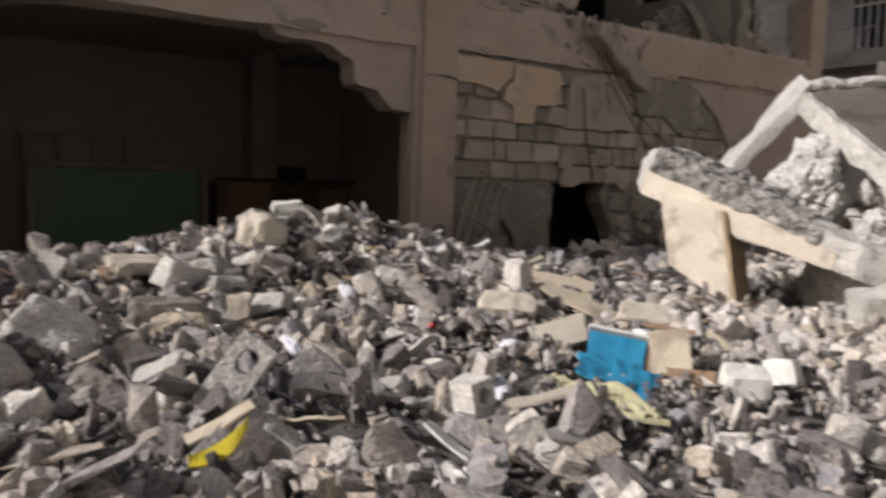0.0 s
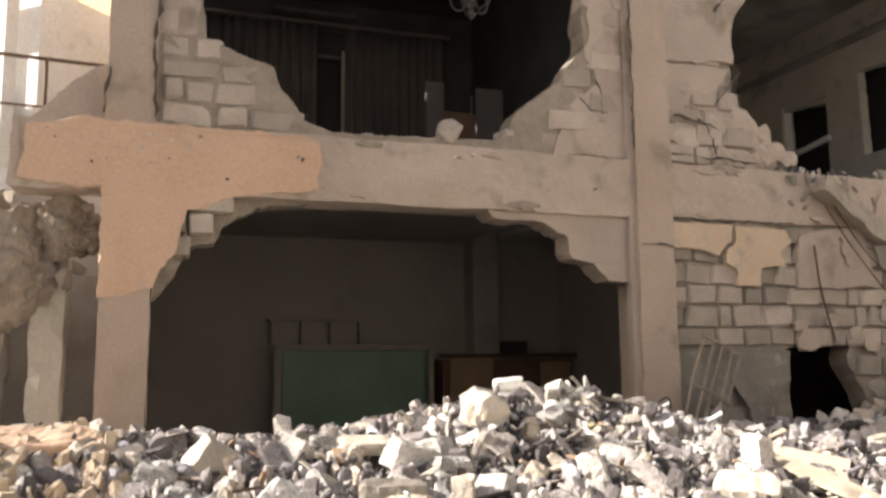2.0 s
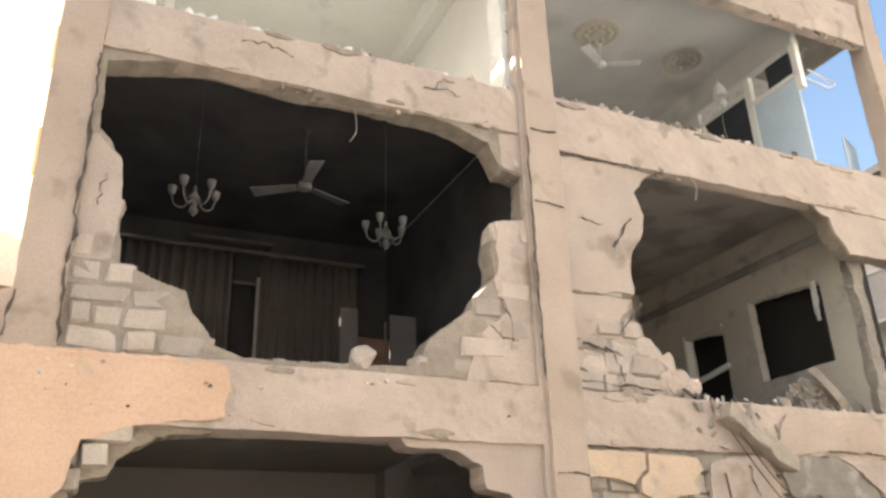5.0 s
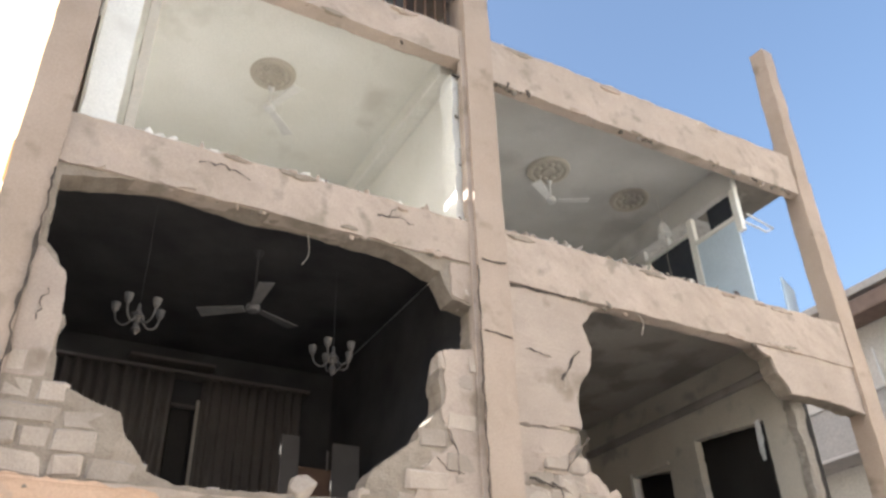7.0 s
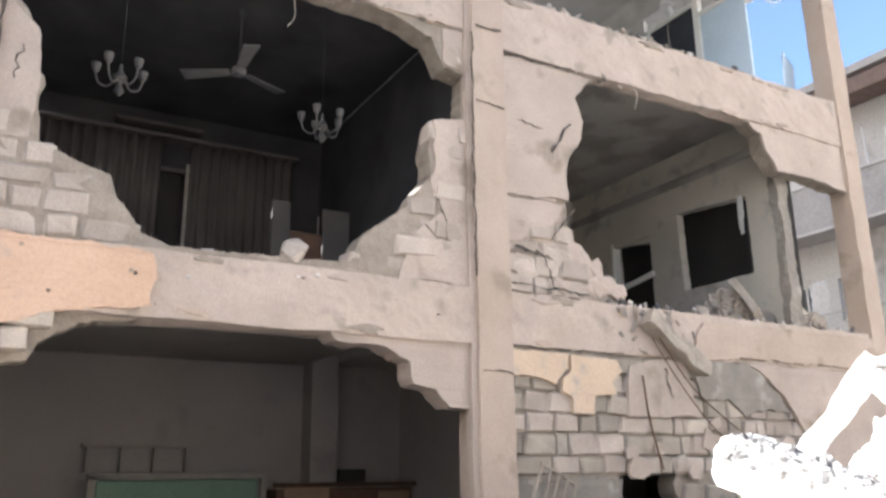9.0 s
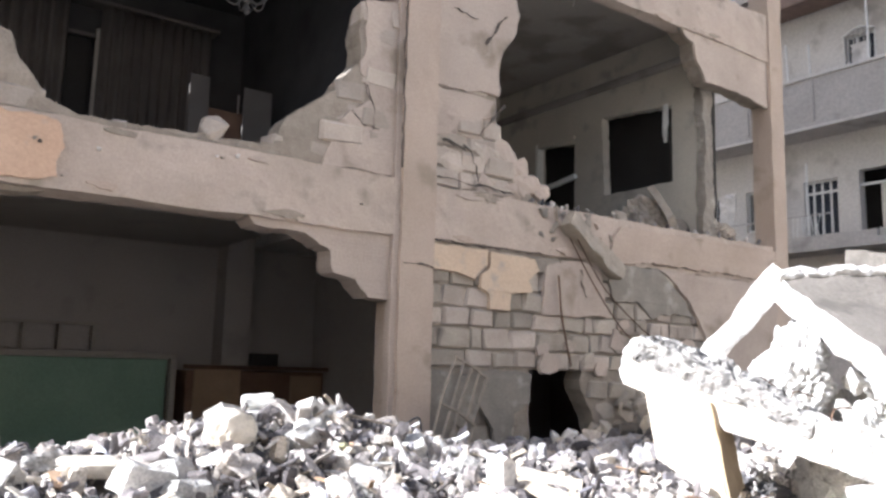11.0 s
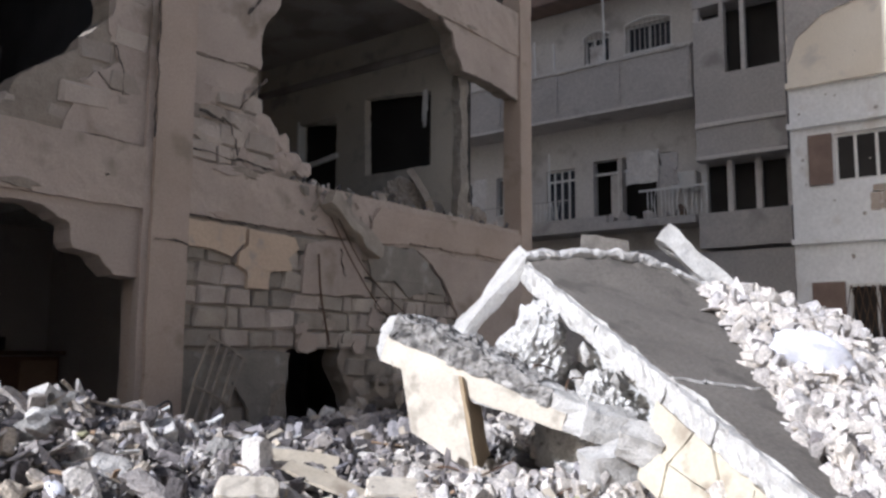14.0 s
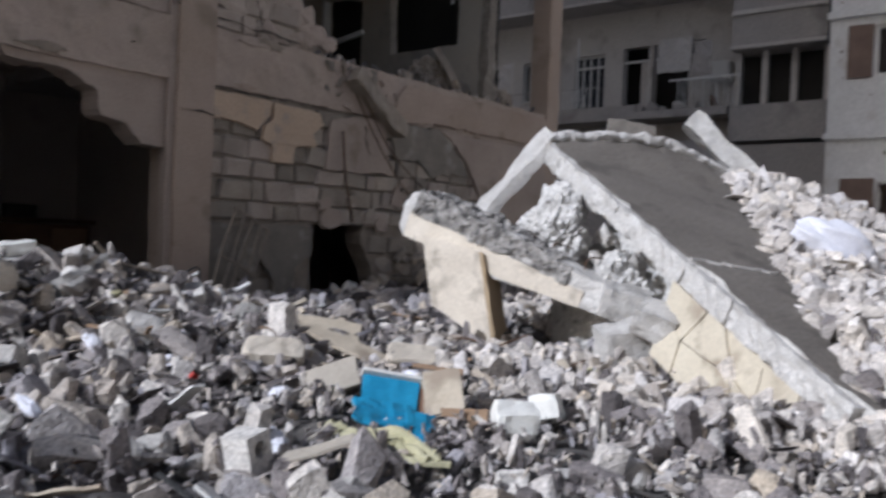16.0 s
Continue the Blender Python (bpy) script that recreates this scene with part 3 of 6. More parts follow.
part("partition_base", rough_box(9.84, 9.92, 9.7, 11.9, 6.8, 9.4, 0.4, 0.004), GREYCEIL, house)
part("bent_bracket", tube([(9.95, 7.5, 8.72), (10.4, 7.45, 8.60), (10.62, 7.45, 8.72), (10.1, 7.5, 8.9)], 0.018, 5), WHITEMETAL, house)
part("hanging_panel", box(-0.25, 0.25, -0.015, 0.015, -0.45, 0.45, 0.004, m=pose(10.75, 7.6, 7.35, 0, 8, 20)), PALEBLUE, house, "broken pale blue shutter leaf")
# upper storeys of the left bay
up = part("upper_wall", sheet([(-0.43, 10.95), (4.47, 10.95), (4.47, 27), (-0.43, 27)], 7.08, 7.4, [[(0.6, 14.0), (3.7, 14.0), (3.7, 16.0), (0.6, 16.0)]]), PLASTER, house)
wall("upper_side_wall", 4.5, 4.88, 7.42, 19.0, 10.9, 27.0, PLASTER)
wall("upper_side_wall", -0.43, -0.2, 7.42, 19.0, 10.1, 27.0, PLASTER)
wall("upper_back_wall", -0.2, 4.5, 18.8, 19.0, 10.1, 27.0, PLASTER)
wall("upper_roof", -0.2, 4.5, 7.4, 18.8, 26.8, 27.0, PLASTER)
wall("upper_back_room", -0.3, 4.5, 9.0, 9.1, 10.1, 13.6, WHITEWASH)
for k in range(12):
    part("baluster", box(2.5 + k * 0.16, 2.53 + k * 0.16, 7.2, 7.23, 10.1, 10.9), RUST, house)
part("rail", box(2.2, 4.47, 7.19, 7.24, 10.86, 10.92), RUST, house)

# roof edge rubble on the right bay
for k in range(46):
    x = 5.0 + rng.random() * 5.9
    sz = rng.uniform(0.05, 0.2)
    b = lump(rng, 12, 0.6, 0.5)
    bmesh.ops.transform(b, matrix=Matrix.LocRotScale((x, rng.uniform(7.1, 7.5), 10.07 + sz * 0.15), Euler((rng.random() * 6, rng.random() * 6, 0)), (sz * 1.4, sz, sz * 0.8)), verts=b.verts)
    part("roof_fragment", b, BROKEN, house)


# ---- masonry infill ----
BLOCKS = []
for k in range(10):
    me = bpy.data.meshes.new("brick")
    b = chipped_block(rng)
    b.to_mesh(me)
    b.free()
    BLOCKS.append(me)
GREYS = [me.copy() for me in BLOCKS]
for me in BLOCKS:
    me.materials.append(BLOCK)
for me in GREYS:
    me.materials.append(GREYBLOCK)
PIECES = []


def block_work(parent, keep, x0, x1, z0, z1, front, deep, high=0.27, wide=0.42, meshes=BLOCKS, seed=1, grey=0.0, jut=0.02, wild=1.0):
    """Remembers courses of single blocks wherever keep(x, z) allows; they are laid at the end of the file."""
    r = random.Random(seed)
    z, row = z0, 0
    while z < z1 - high * 0.4:
        h = high * r.uniform(0.8, 1.15)
        x = x0 - (wide * r.uniform(0.3, 0.6) if row % 2 else 0)
        while x < x1:
            w = wide * r.choice((0.45, 0.7, 0.9, 1.0, 1.15, 1.35))
            a, b = max(x, x0), min(x + w, x1)
            u, q = 0.3 * (b - a), 0.3 * h
            if b - a > 0.1 and all(keep((a + b) / 2 + s * u, z + h / 2 + t * q) for s in (-1, 1) for t in (-1, 1)):
                use = GREYS if r.random() < grey else meshes
                PIECES.append((parent, r.choice(use), ((a + b) / 2, front + deep / 2 - r.uniform(0, jut), z + h / 2),
                               (r.uniform(-2, 2) * wild, r.uniform(-2.5, 2.5) * wild, r.uniform(-2, 2) * wild), (b - a - 0.012, deep, h - 0.012)))
            x += w
        z += h
        row += 1


# first floor, left bay: wall round the great hole
HOLE1 = [(-0.02, 5.9), (-0.02, 5.45), (0.05, 5.36), (0.19, 5.26), (0.31, 4.83), (0.38, 4.25), (0.40, 4.10), (0.50, 4.07), (0.72, 3.98), (0.96, 3.90), (1.02, 3.71), (1.15, 3.60), (1.19, 3.49),
         (1.42, 3.39), (3.10, 3.45), (3.18, 3.72), (3.36, 3.84), (3.65, 4.06), (3.75, 4.22), (3.93, 4.44), (3.91, 4.76), (3.96, 5.08), (4.35, 5.18), (4.37, 5.70), (4.10, 5.74), (4.0, 6.05), (3.73, 6.14),
         (3.38, 6.22), (2.52, 6.26), (1.78, 6.24), (0.96, 6.3), (0.28, 6.16), (0.02, 6.1)]
w1 = part("infill_wall", sheet(ragged([(-0.05, 3.3), (4.44, 3.3), (4.44, 6.3), (-0.05, 6.3)], 0.4, 0.0, 0), 7.092, 7.38, [ragged([(x + 0.05 if x > 2 else max(x - 0.05, 0.01), z) if 3.5 < z < 6.0 else (max(x, 0.02), z - 0.04 if z < 4 else z) for x, z in HOLE1], 0.07, 0.026, 7.0)]) , MORTAR, house, "block wall torn open by a shell hole")
block_work(w1, lambda x, z: x < 2.0 and z < 6.2 and not inside(HOLE1, x, z), -0.04, 1.6, 3.31, 6.2, 7.09, 0.27, 0.205, 0.36, BLOCKS, 5, jut=0.04, wild=1.8)
block_work(w1, lambda x, z: x > 2.6 and not inside(HOLE1, x, z), 2.9, 4.44, 3.31, 6.2, 7.10, 0.26, 0.22, 0.38, BLOCKS, 6, jut=0.04, wild=1.8)
plaster1 = [(3.62, 3.32), (4.42, 3.32), (4.42, 6.2), (4.12, 6.2), (4.16, 5.78), (4.40, 5.72), (4.38, 5.16), (4.02, 5.06), (4.02, 4.6), (3.98, 4.3), (4.1, 4.05), (3.9, 3.9), (3.7, 3.7)]
part("plaster_layer", sheet(ragged(plaster1, 0.05, 0.03, 2.0), 7.075, 7.10), PLASTER, w1, "cracked sand plaster")
plaster1b = [(-0.04, 4.1), (0.26, 4.12), (0.30, 4.6), (0.24, 5.1), (0.02, 5.3), (-0.04, 5.3)]
part("plaster_layer", sheet(ragged(plaster1b, 0.05, 0.02, 8.0), 7.085, 7.11), PLASTER, w1, "cracked sand plaster")

# ground floor, left bay: what is left of the wall over the shopfront
HOLE0 = [(-0.04, GROUND), (-0.04, 1.86), (0.16, 2.10), (0.24, 2.29), (0.47, 2.32), (0.50, 2.46), (0.79, 2.66), (1.27, 2.71), (2.08, 2.70), (2.96, 2.66), (3.48, 2.63), (3.73, 2.50), (3.77, 2.30), (4.02, 2.25), (4.17, 2.09), (4.40, 2.07), (4.47, GROUND)]
head0 = [(-0.05, 1.85), (0.16, 2.10), (0.24, 2.29), (0.47, 2.32), (0.50, 2.46), (0.79, 2.66), (1.27, 2.71), (1.27, 2.78), (-0.05, 2.78)]
w0 = part("infill_wall", sheet(ragged(head0, 0.05, 0.03, 4.0), 7.14, 7.38), MORTAR, house, "broken grey blockwork beside the opening")
block_work(w0, lambda x, z: inside(head0, x, z), -0.04, 1.2, 1.85, 2.75, 7.06, 0.28, 0.2, 0.30, GREYS, 8, jut=0.05)
head1 = [(2.9, 2.78), (2.96, 2.66), (3.48, 2.62), (3.73, 2.50), (3.77, 2.30), (4.02, 2.25), (4.17, 2.09), (4.42, 2.07), (4.42, 2.78)]
part("infill_wall", sheet(ragged(head1, 0.05, 0.02, 6.0), 7.09, 7.38), PLASTER, house, "plastered corner beside the opening")

# first floor, right bay
EDGE2 = [(4.88, 3.30), (6.55, 3.30), (6.35, 3.42), (6.13, 3.67), (5.9, 3.9), (5.84, 4.2), (5.82, 4.5), (5.90, 5.05), (6.08, 5.3), (6.10, 5.5), (6.0, 5.8), (6.13, 5.95), (6.35, 6.12), (4.88, 6.12)]
w2 = part("infill_wall", sheet(ragged([(x - 0.06 if x > 5 else x, z) for x, z in EDGE2], 0.06, 0.03, 2.0), 7.14, 7.38), MORTAR, house, "cracked block wall beside the broken opening")
block_work(w2, lambda x, z: inside(EDGE2, x, z), 4.89, 6.5, 3.31, 6.12, 7.12, 0.24, 0.22, 0.40, BLOCKS, 9, jut=0.03)
pl2 = [(4.9, 4.42), (5.3, 4.40), (5.5, 4.46), (5.78, 4.44), (5.76, 4.8), (5.86, 5.04), (6.02, 5.28), (6.06, 5.5), (5.96, 5.78), (6.1, 5.96), (6.2, 6.1), (4.9, 6.1)]
part("plaster_layer", sheet(ragged(pl2, 0.06, 0.03, 11.0), 7.085, 7.12), PLASTER, w2, "cracked sand plaster")
pl2b = [(4.9, 3.86), (5.12, 3.9), (5.24, 4.06), (5.5, 4.1), (5.62, 4.24), (5.74, 4.38), (4.9, 4.38)]
part("plaster_layer", sheet(ragged(pl2b, 0.06, 0.03, 12.0), 7.09, 7.12), PLASTER, w2, "cracked sand plaster")
rc = random.Random(17)
for k in range(24):
    b = worn_block(rc, 2, 0.07)
    x, sz = rc.uniform(5.0, 6.5), rc.uniform(0.14, 0.3)
    z = rc.uniform(3.34, min(4.3, 3.5 + 0.9 * (6.5 - x)))
    bmesh.ops.transform(b, matrix=Matrix.LocRotScale((x, 7.225 + rc.uniform(-0.025, 0.02), z), Euler((rc.uniform(-0.12, 0.12), rc.uniform(-0.5, 0.5), rc.uniform(-0.12, 0.12))), (sz * 1.4, 0.2, sz)), verts=b.verts)
    part("cracked_chunk", b, (BLOCK, PLASTER, BEAM)[k % 3], w2)
STUB2 = [(9.0, 6.14), (9.08, 6.06), (9.26, 6.0), (9.3, 5.76), (9.42, 5.62), (9.5, 5.49), (10.2, 5.5), (10.7, 5.44), (11.0, 5.42), (11.0, 6.14)]
w2b = part("infill_wall", sheet(ragged([(x + 0.03, z + 0.03) for x, z in STUB2], 0.05, 0.02, 3.0), 7.12, 7.36), MORTAR, house, "hanging wall end under the beam")
part("plaster_layer", sheet(ragged(STUB2, 0.05, 0.022, 13.0), 7.078, 7.12), PLASTER, w2b, "cracked sand plaster")

# ground floor, right bay: patched blockwork with a hole at the foot
HOLE3 = [(6.34, 0.2), (6.30, 0.8), (6.28, 1.40), (6.6, 1.45), (7.15, 1.43), (7.08, 1.22), (7.3, 0.9), (7.6, 0.2)]
w3 = part("infill_wall", sheet([(4.88, GROUND), (6.34, GROUND), *ragged(HOLE3, 0.08, 0.04, 4.0), (7.6, GROUND), (11.03, GROUND), (11.03, 2.74), (4.88, 2.74)], 7.122, 7.38), MORTAR, house, "patched grey block wall with a hole at its foot")
block_work(w3, lambda x, z: not inside(HOLE3, x, z) and z > 1.35, 4.9, 9.9, 1.43, 2.72, 7.09, 0.26, 0.205, 0.36, BLOCKS, 12, grey=0.6, jut=0.03, wild=1.2)
block_work(w3, lambda x, z: 4.9 < x < 9.5 and not inside(HOLE3, x, z), 4.9, 9.4, 0.0, 1.40, 7.12, 0.26, 0.225, 0.38, GREYS, 13, jut=0.05, wild=2.0)
for poly, mt, lab, sd in (
        ([(4.9, 2.43), (5.25, 2.42), (5.44, 2.36), (5.52, 2.46), (5.6, 2.52), (5.6, 2.68), (4.9, 2.69)], PEACH, "faded peach paint patch", 1.0),
        ([(5.52, 2.28), (5.64, 2.24), (5.65, 2.06), (5.93, 2.05), (5.95, 2.25), (6.27, 2.28), (6.2, 2.42), (6.36, 2.53), (6.28, 2.66), (5.66, 2.67), (5.64, 2.5), (5.53, 2.42)], PEACH, "faded peach paint patch", 2.0),
        ([(6.40, 2.04), (7.5, 2.08), (7.42, 2.3), (7.33, 2.70), (6.9, 2.71), (6.46, 2.62)], PLASTER, "sand plaster patch with cracks", 3.0),
        ([(8.45, 2.73), (8.72, 2.58), (8.98, 2.38), (9.2, 2.12), (9.36, 1.85), (9.5, 1.4), (9.7, 0.6), (11.0, 0.3), (11.0, 2.73)], PLASTER, "sand plaster", 4.0),
        ([(4.9, 0.3), (5.1, 0.5), (5.2, 0.9), (5.4, 0.7), (5.5, 1.1), (5.72, 0.8), (5.78, 0.45), (5.98, 0.5), (6.0, 0.95), (6.24, 1.1), (6.26, 1.38), (5.7, 1.42), (5.3, 1.36), (4.9, 1.42)], GREYRENDER, "crumbling grey render", 5.0),
        ([(7.5, 2.76), (7.8, 2.74), (8.3, 2.8), (11.0, 2.78), (11.0, 3.24), (7.7, 3.2), (7.55, 3.0)], COLUMN, "smooth plastered beam face", 6.0)):
    part("plaster_layer", sheet(ragged(poly, 0.05, 0.016 if mt is PEACH else 0.025, sd * 3), 7.035 if "beam" not in lab else 7.035, 7.085), mt, w3, lab)
rr = random.Random(77)
part("plaster_layer", sheet(ragged([(7.62, 2.25), (7.5, 2.5), (7.45, 2.74), (8.42, 2.74), (8.7, 2.55), (8.93, 2.36), (9.1, 2.15), (8.7, 2.2), (8.3, 2.1), (8.0, 2.3)], 0.06, 0.03, 41.0), 7.05, 7.085), GREYRENDER, w3, "rough grey cement render")
for k in range(15):
    x, z, s = rr.uniform(6.1, 9.1), rr.uniform(1.45, 2.0), rr.uniform(0.07, 0.15)
    turn, long = rr.uniform(-0.4, 0.4), rr.uniform(0.5, 0.9)
    ring = []
    for q in range(12):
        a = q * math.pi / 6
        u, v = math.copysign(abs(math.cos(a)) ** 0.55, math.cos(a)) * s * rr.uniform(0.75, 1.15), math.copysign(abs(math.sin(a)) ** 0.55, math.sin(a)) * s * long * rr.uniform(0.75, 1.15)
        ring.append((x + u * math.cos(turn) - v * math.sin(turn), z + u * math.sin(turn) + v * math.cos(turn)))
    part("plaster_patch", sheet(ragged(ring, 0.03, 0.018, k * 1.3), 7.045, 7.08), (PLASTER, BEAM, GREYBLOCK)[k % 3], w3)


def crack(x, z, way, length, wide, seed, parent, face=7.0):
    """A branching open crack, as a thin dark cleft."""
    r = random.Random(seed)
    pts = [(x, z)]
    n = max(3, int(length / 0.06))
    for k in range(n):
        turn = way + r.choice((-0.75, -0.4, 0.0, 0.45, 0.8)) * r.uniform(0.5, 1.1)
        pts.append((pts[-1][0] + 0.06 * math.cos(turn), pts[-1][1] + 0.06 * math.sin(turn)))
        if r.random() < 0.04 and length > 0.45:
            crack(*pts[-1], way + r.choice((-1.1, 1.1)), length * 0.35, wide * 0.6, r.random(), parent, face)
    left, right = [], []
    for k, (px, pz) in enumerate(pts):
        q = pts[min(k + 1, n)]
        o = pts[max(k - 1, 0)]
        d = math.atan2(q[1] - o[1], q[0] - o[0]) + math.pi / 2
        w = wide * (0.25 + 0.75 * r.random()) * (1 - k / (n + 0.5)) + 0.001
        left.append((px + w * math.cos(d), pz + w * math.sin(d)))
        right.append((px - w * math.cos(d), pz - w * math.sin(d)))
    part("crack", sheet(left + right[::-1], face, face + 0.01, (), 0.0), CLEFT, parent)


for k, (x, z, d, l, w, f) in enumerate((
        (5.28, 3.80, -0.9, 0.5, 0.016, 7.075), (5.1, 5.3, -0.5, 0.4, 0.007, 7.065), (4.05, 4.2, -1.0, 0.5, 0.005, 7.066), (3.9, 3.9, -0.4, 0.4, 0.006, 7.066),
        (0.1, 4.6, 1.4, 0.4, 0.004, 7.075), (7.0, 2.6, -1.5, 0.4, 0.006, 7.015), (1.2, 6.6, -0.1, 0.6, 0.006, 7.02), (3.2, 6.55, -0.15, 0.5, 0.006, 7.02))):
    crack(x, z, d, l, w, k + 5, house, f)
# seams where column and infill have parted, and breaks across the columns
def parted(x0, z0, x1, z1, wide, seed, face):
    r = random.Random(seed)
    n = max(4, int(math.hypot(x1 - x0, z1 - z0) / 0.07))
    long = math.hypot(x1 - x0, z1 - z0)
    ux, uz = (x1 - x0) / long, (z1 - z0) / long
    left, right = [], []
    off = 0.0
    for k in range(n + 1):
        off = 0.35 * off + r.uniform(-0.016, 0.016)
        w = wide * r.choice((0.15, 0.4, 0.7, 1.0, 1.6)) * r.uniform(0.6, 1.2) + 0.0012
        x, z = x0 + (x1 - x0) * k / n - uz * off, z0 + (z1 - z0) * k / n + ux * off
        left.append((x - uz * w, z + ux * w))
        right.append((x + uz * w, z - ux * w))
    part("crack", sheet(left + right[::-1], face, face + 0.012, (), 0.0), CLEFT, house)


for k, (x0, z0, x1, z1, w, f) in enumerate((
        (4.905, 6.1, 4.9, 3.35, 0.008, 7.08), (4.46, 6.2, 4.45, 3.4, 0.006, 6.99), (4.5, 5.38, 4.86, 5.36, 0.006, 6.98), (4.5, 2.46, 4.87, 2.44, 0.005, 6.98), (4.52, 6.3, 4.85, 6.33, 0.008, 6.98),
        (-0.05, 6.1, -0.06, 3.35, 0.010, 7.0), (-0.42, 3.74, -0.44, 3.35, 0.008, 7.0), (4.9, 6.1, 5.9, 6.11, 0.007, 7.045), (4.9, 2.73, 6.4, 2.72, 0.004, 7.03),
        (5.55, 5.02, 5.85, 5.42, 0.012, 7.07), (5.0, 3.82, 5.3, 3.76, 0.014, 7.07), (5.85, 4.35, 5.5, 3.95, 0.012, 7.07), (4.95, 3.4, 6.0, 3.37, 0.006, 7.07))):
    parted(x0, z0, x1, z1, w, k + 40, f)
for k in range(22):
    x, z, sz = rr.uniform(-0.9, 4.3), rr.uniform(2.8, 3.25), rr.uniform(0.006, 0.02)
    ring = [(x + sz * rr.uniform(0.6, 1.5) * math.cos(a), z + sz * rr.uniform(0.5, 1.2) * math.sin(a)) for a in [q * math.pi / 4 for q in range(8)]]
    part("bullet_mark", sheet(ring, 7.002 if x < 1.25 else 7.026, 7.05, (), 0.0), CLEFT if k % 3 == 0 else (BROKEN if k % 3 == 1 else MORTAR), house)
# spalled places along the beams' edges
rs = random.Random(61)
for x0, x1, zl, zt, n in ((0.1, 4.3, 6.29, 6.77, 7), (4.95, 10.9, 6.18, 6.8, 9), (0.1, 4.3, 9.5, 10.0, 5), (4.95, 10.9, 9.3, 10.05, 5), (1.4, 4.3, 2.78, 3.24, 4), (4.95, 6.4, 2.80, 3.24, 3)):
    for k in range(n):
        x, s = rs.uniform(x0 + 0.15, x1 - 0.15), rs.uniform(0.03, 0.13)
        z = (zl if k % 2 else zt) + rs.uniform(-0.03, 0.03)
        ring = [(x + s * rs.uniform(1.0, 2.4) * math.cos(a), z + 0.5 * s * rs.uniform(0.4, 1.1) * math.sin(a)) for a in [q * math.pi / 6 for q in range(12)]]
        part("spall", sheet(ragged(ring, 0.03, 0.012, k + x0), (7.066 if zl < 3 and x0 > 4.5 else 7.03 if zl < 3 else 7.044) - 0.008 * rs.random(), 7.09, (), 0.0), (MORTAR, COLUMN, PLASTER)[k % 3], house)
        if k % 3 == 0:
            b = lump(rs, 11, 0.7, 0.4)
            bmesh.ops.transform(b, matrix=Matrix.LocRotScale((x, 7.1, z), Euler((rs.random() * 6, rs.random() * 6, 0)), (s * 1.5, 0.14, s)), verts=b.verts)
            part("spall_lump", b, BEAM, house)
# knocked-out concrete along the beams' lower and upper arrises
re = random.Random(83)
for x0, x1, zz0, y0, n, mats in ((0.1, 4.35, 6.24, 7.09, 30, (BEAM, GREYRENDER)), (4.95, 9.0, 6.13, 7.1, 22, (BEAM, GREYRENDER)), (0.1, 4.4, 9.46, 7.09, 26, (CLEFT, GREYRENDER, BEAM)), (4.95, 5.5, 9.28, 7.08, 14, (CLEFT, GREYRENDER)), (7.2, 8.0, 9.27, 7.09, 12, (CLEFT, GREYRENDER)),
                                 (8.8, 10.9, 9.27, 7.09, 26, (CLEFT, GREYRENDER, BEAM)), (4.9, 8.2, 6.87, 7.12, 46, (BEAM, GREYBLOCK, PALEWOOD)), (0.6, 4.4, 6.83, 7.12, 26, (BEAM, WHITEWASH)), (4.4, 4.48, 9.2, 7.12, 10, (CLEFT, BEAM))):
    for k in range(n):
        b = lump(re, 10, 0.7, 0.4)
        sz = re.uniform(0.03, 0.11)
        bmesh.ops.transform(b, matrix=Matrix.LocRotScale((re.uniform(x0, x1), y0 + re.uniform(-0.02, 0.04), zz0 + 0.03 + re.uniform(-0.025, 0.025)), Euler((re.random() * 6, re.random() * 6, 0)), (sz * 1.7, sz, sz * 0.8)), verts=b.verts)
        part("arris_fragment", b, mats[k % len(mats)], house)
for k in range(26):
    b = lump(re, 10, 0.8, 0.4)
    sz = re.uniform(0.03, 0.09)
    bmesh.ops.transform(b, matrix=Matrix.LocRotScale((4.40 + re.uniform(-0.05, 0.05), 7.24 + re.uniform(-0.06, 0.06), 6.9 + 2.4 * re.random()), Euler((re.random() * 6, re.random() * 6, 0)), (sz, sz, sz * 1.4)), verts=b.verts)
    part("wall_end_fragment", b, (CLEFT, WHITEWASH, GREYRENDER)[k % 3], house)
# burst beam corner with a hanging piece
burst = thing("hanging_concrete_piece", "broken concrete piece hanging from bent wires on the wall", "debris", (7.1, 7.0, 2.9))
part("lump", rough_box(-0.5, 0.5, -0.1, 0.1, -0.09, 0.09, 0.08, 0.04, m=pose(7.15, 6.98, 2.88, 0, 35, 0)), GREYBLOCK, burst)
for k in range(2):
    part("wire", tube(curve_points([(6.8 + k * 0.12, 7.0, 2.95), (7.1 + k * 0.2, 6.93, 2.45 - k * 0.05), (7.6 + k * 0.3, 6.95, 1.95 + k * 0.05), (8.1 + k * 0.28, 7.02, 1.7 + k * 0.1)]), 0.008, 5), RUST, burst)
part("wire", tube(curve_points([(6.62, 7.0, 2.5), (6.66, 6.98, 2.0), (6.82, 7.0, 1.48)]), 0.012, 5), RUST, burst)
for k in range(26):
    b = lump(rng, 12, 0.8, 0.4)
    sz = rng.uniform(0.06, 0.2)
    bmesh.ops.transform(b, matrix=Matrix.LocRotScale((6.35 + rng.random() * 1.3, 7.09, 2.78 + rng.random() * 0.5), Euler((rng.random() * 6, rng.random() * 6, 0)), (sz * 1.3, sz * 0.8, sz)), verts=b.verts)
    part("burst_fragment", b, (MORTAR, BEAM, GREYRENDER)[k % 3], burst)
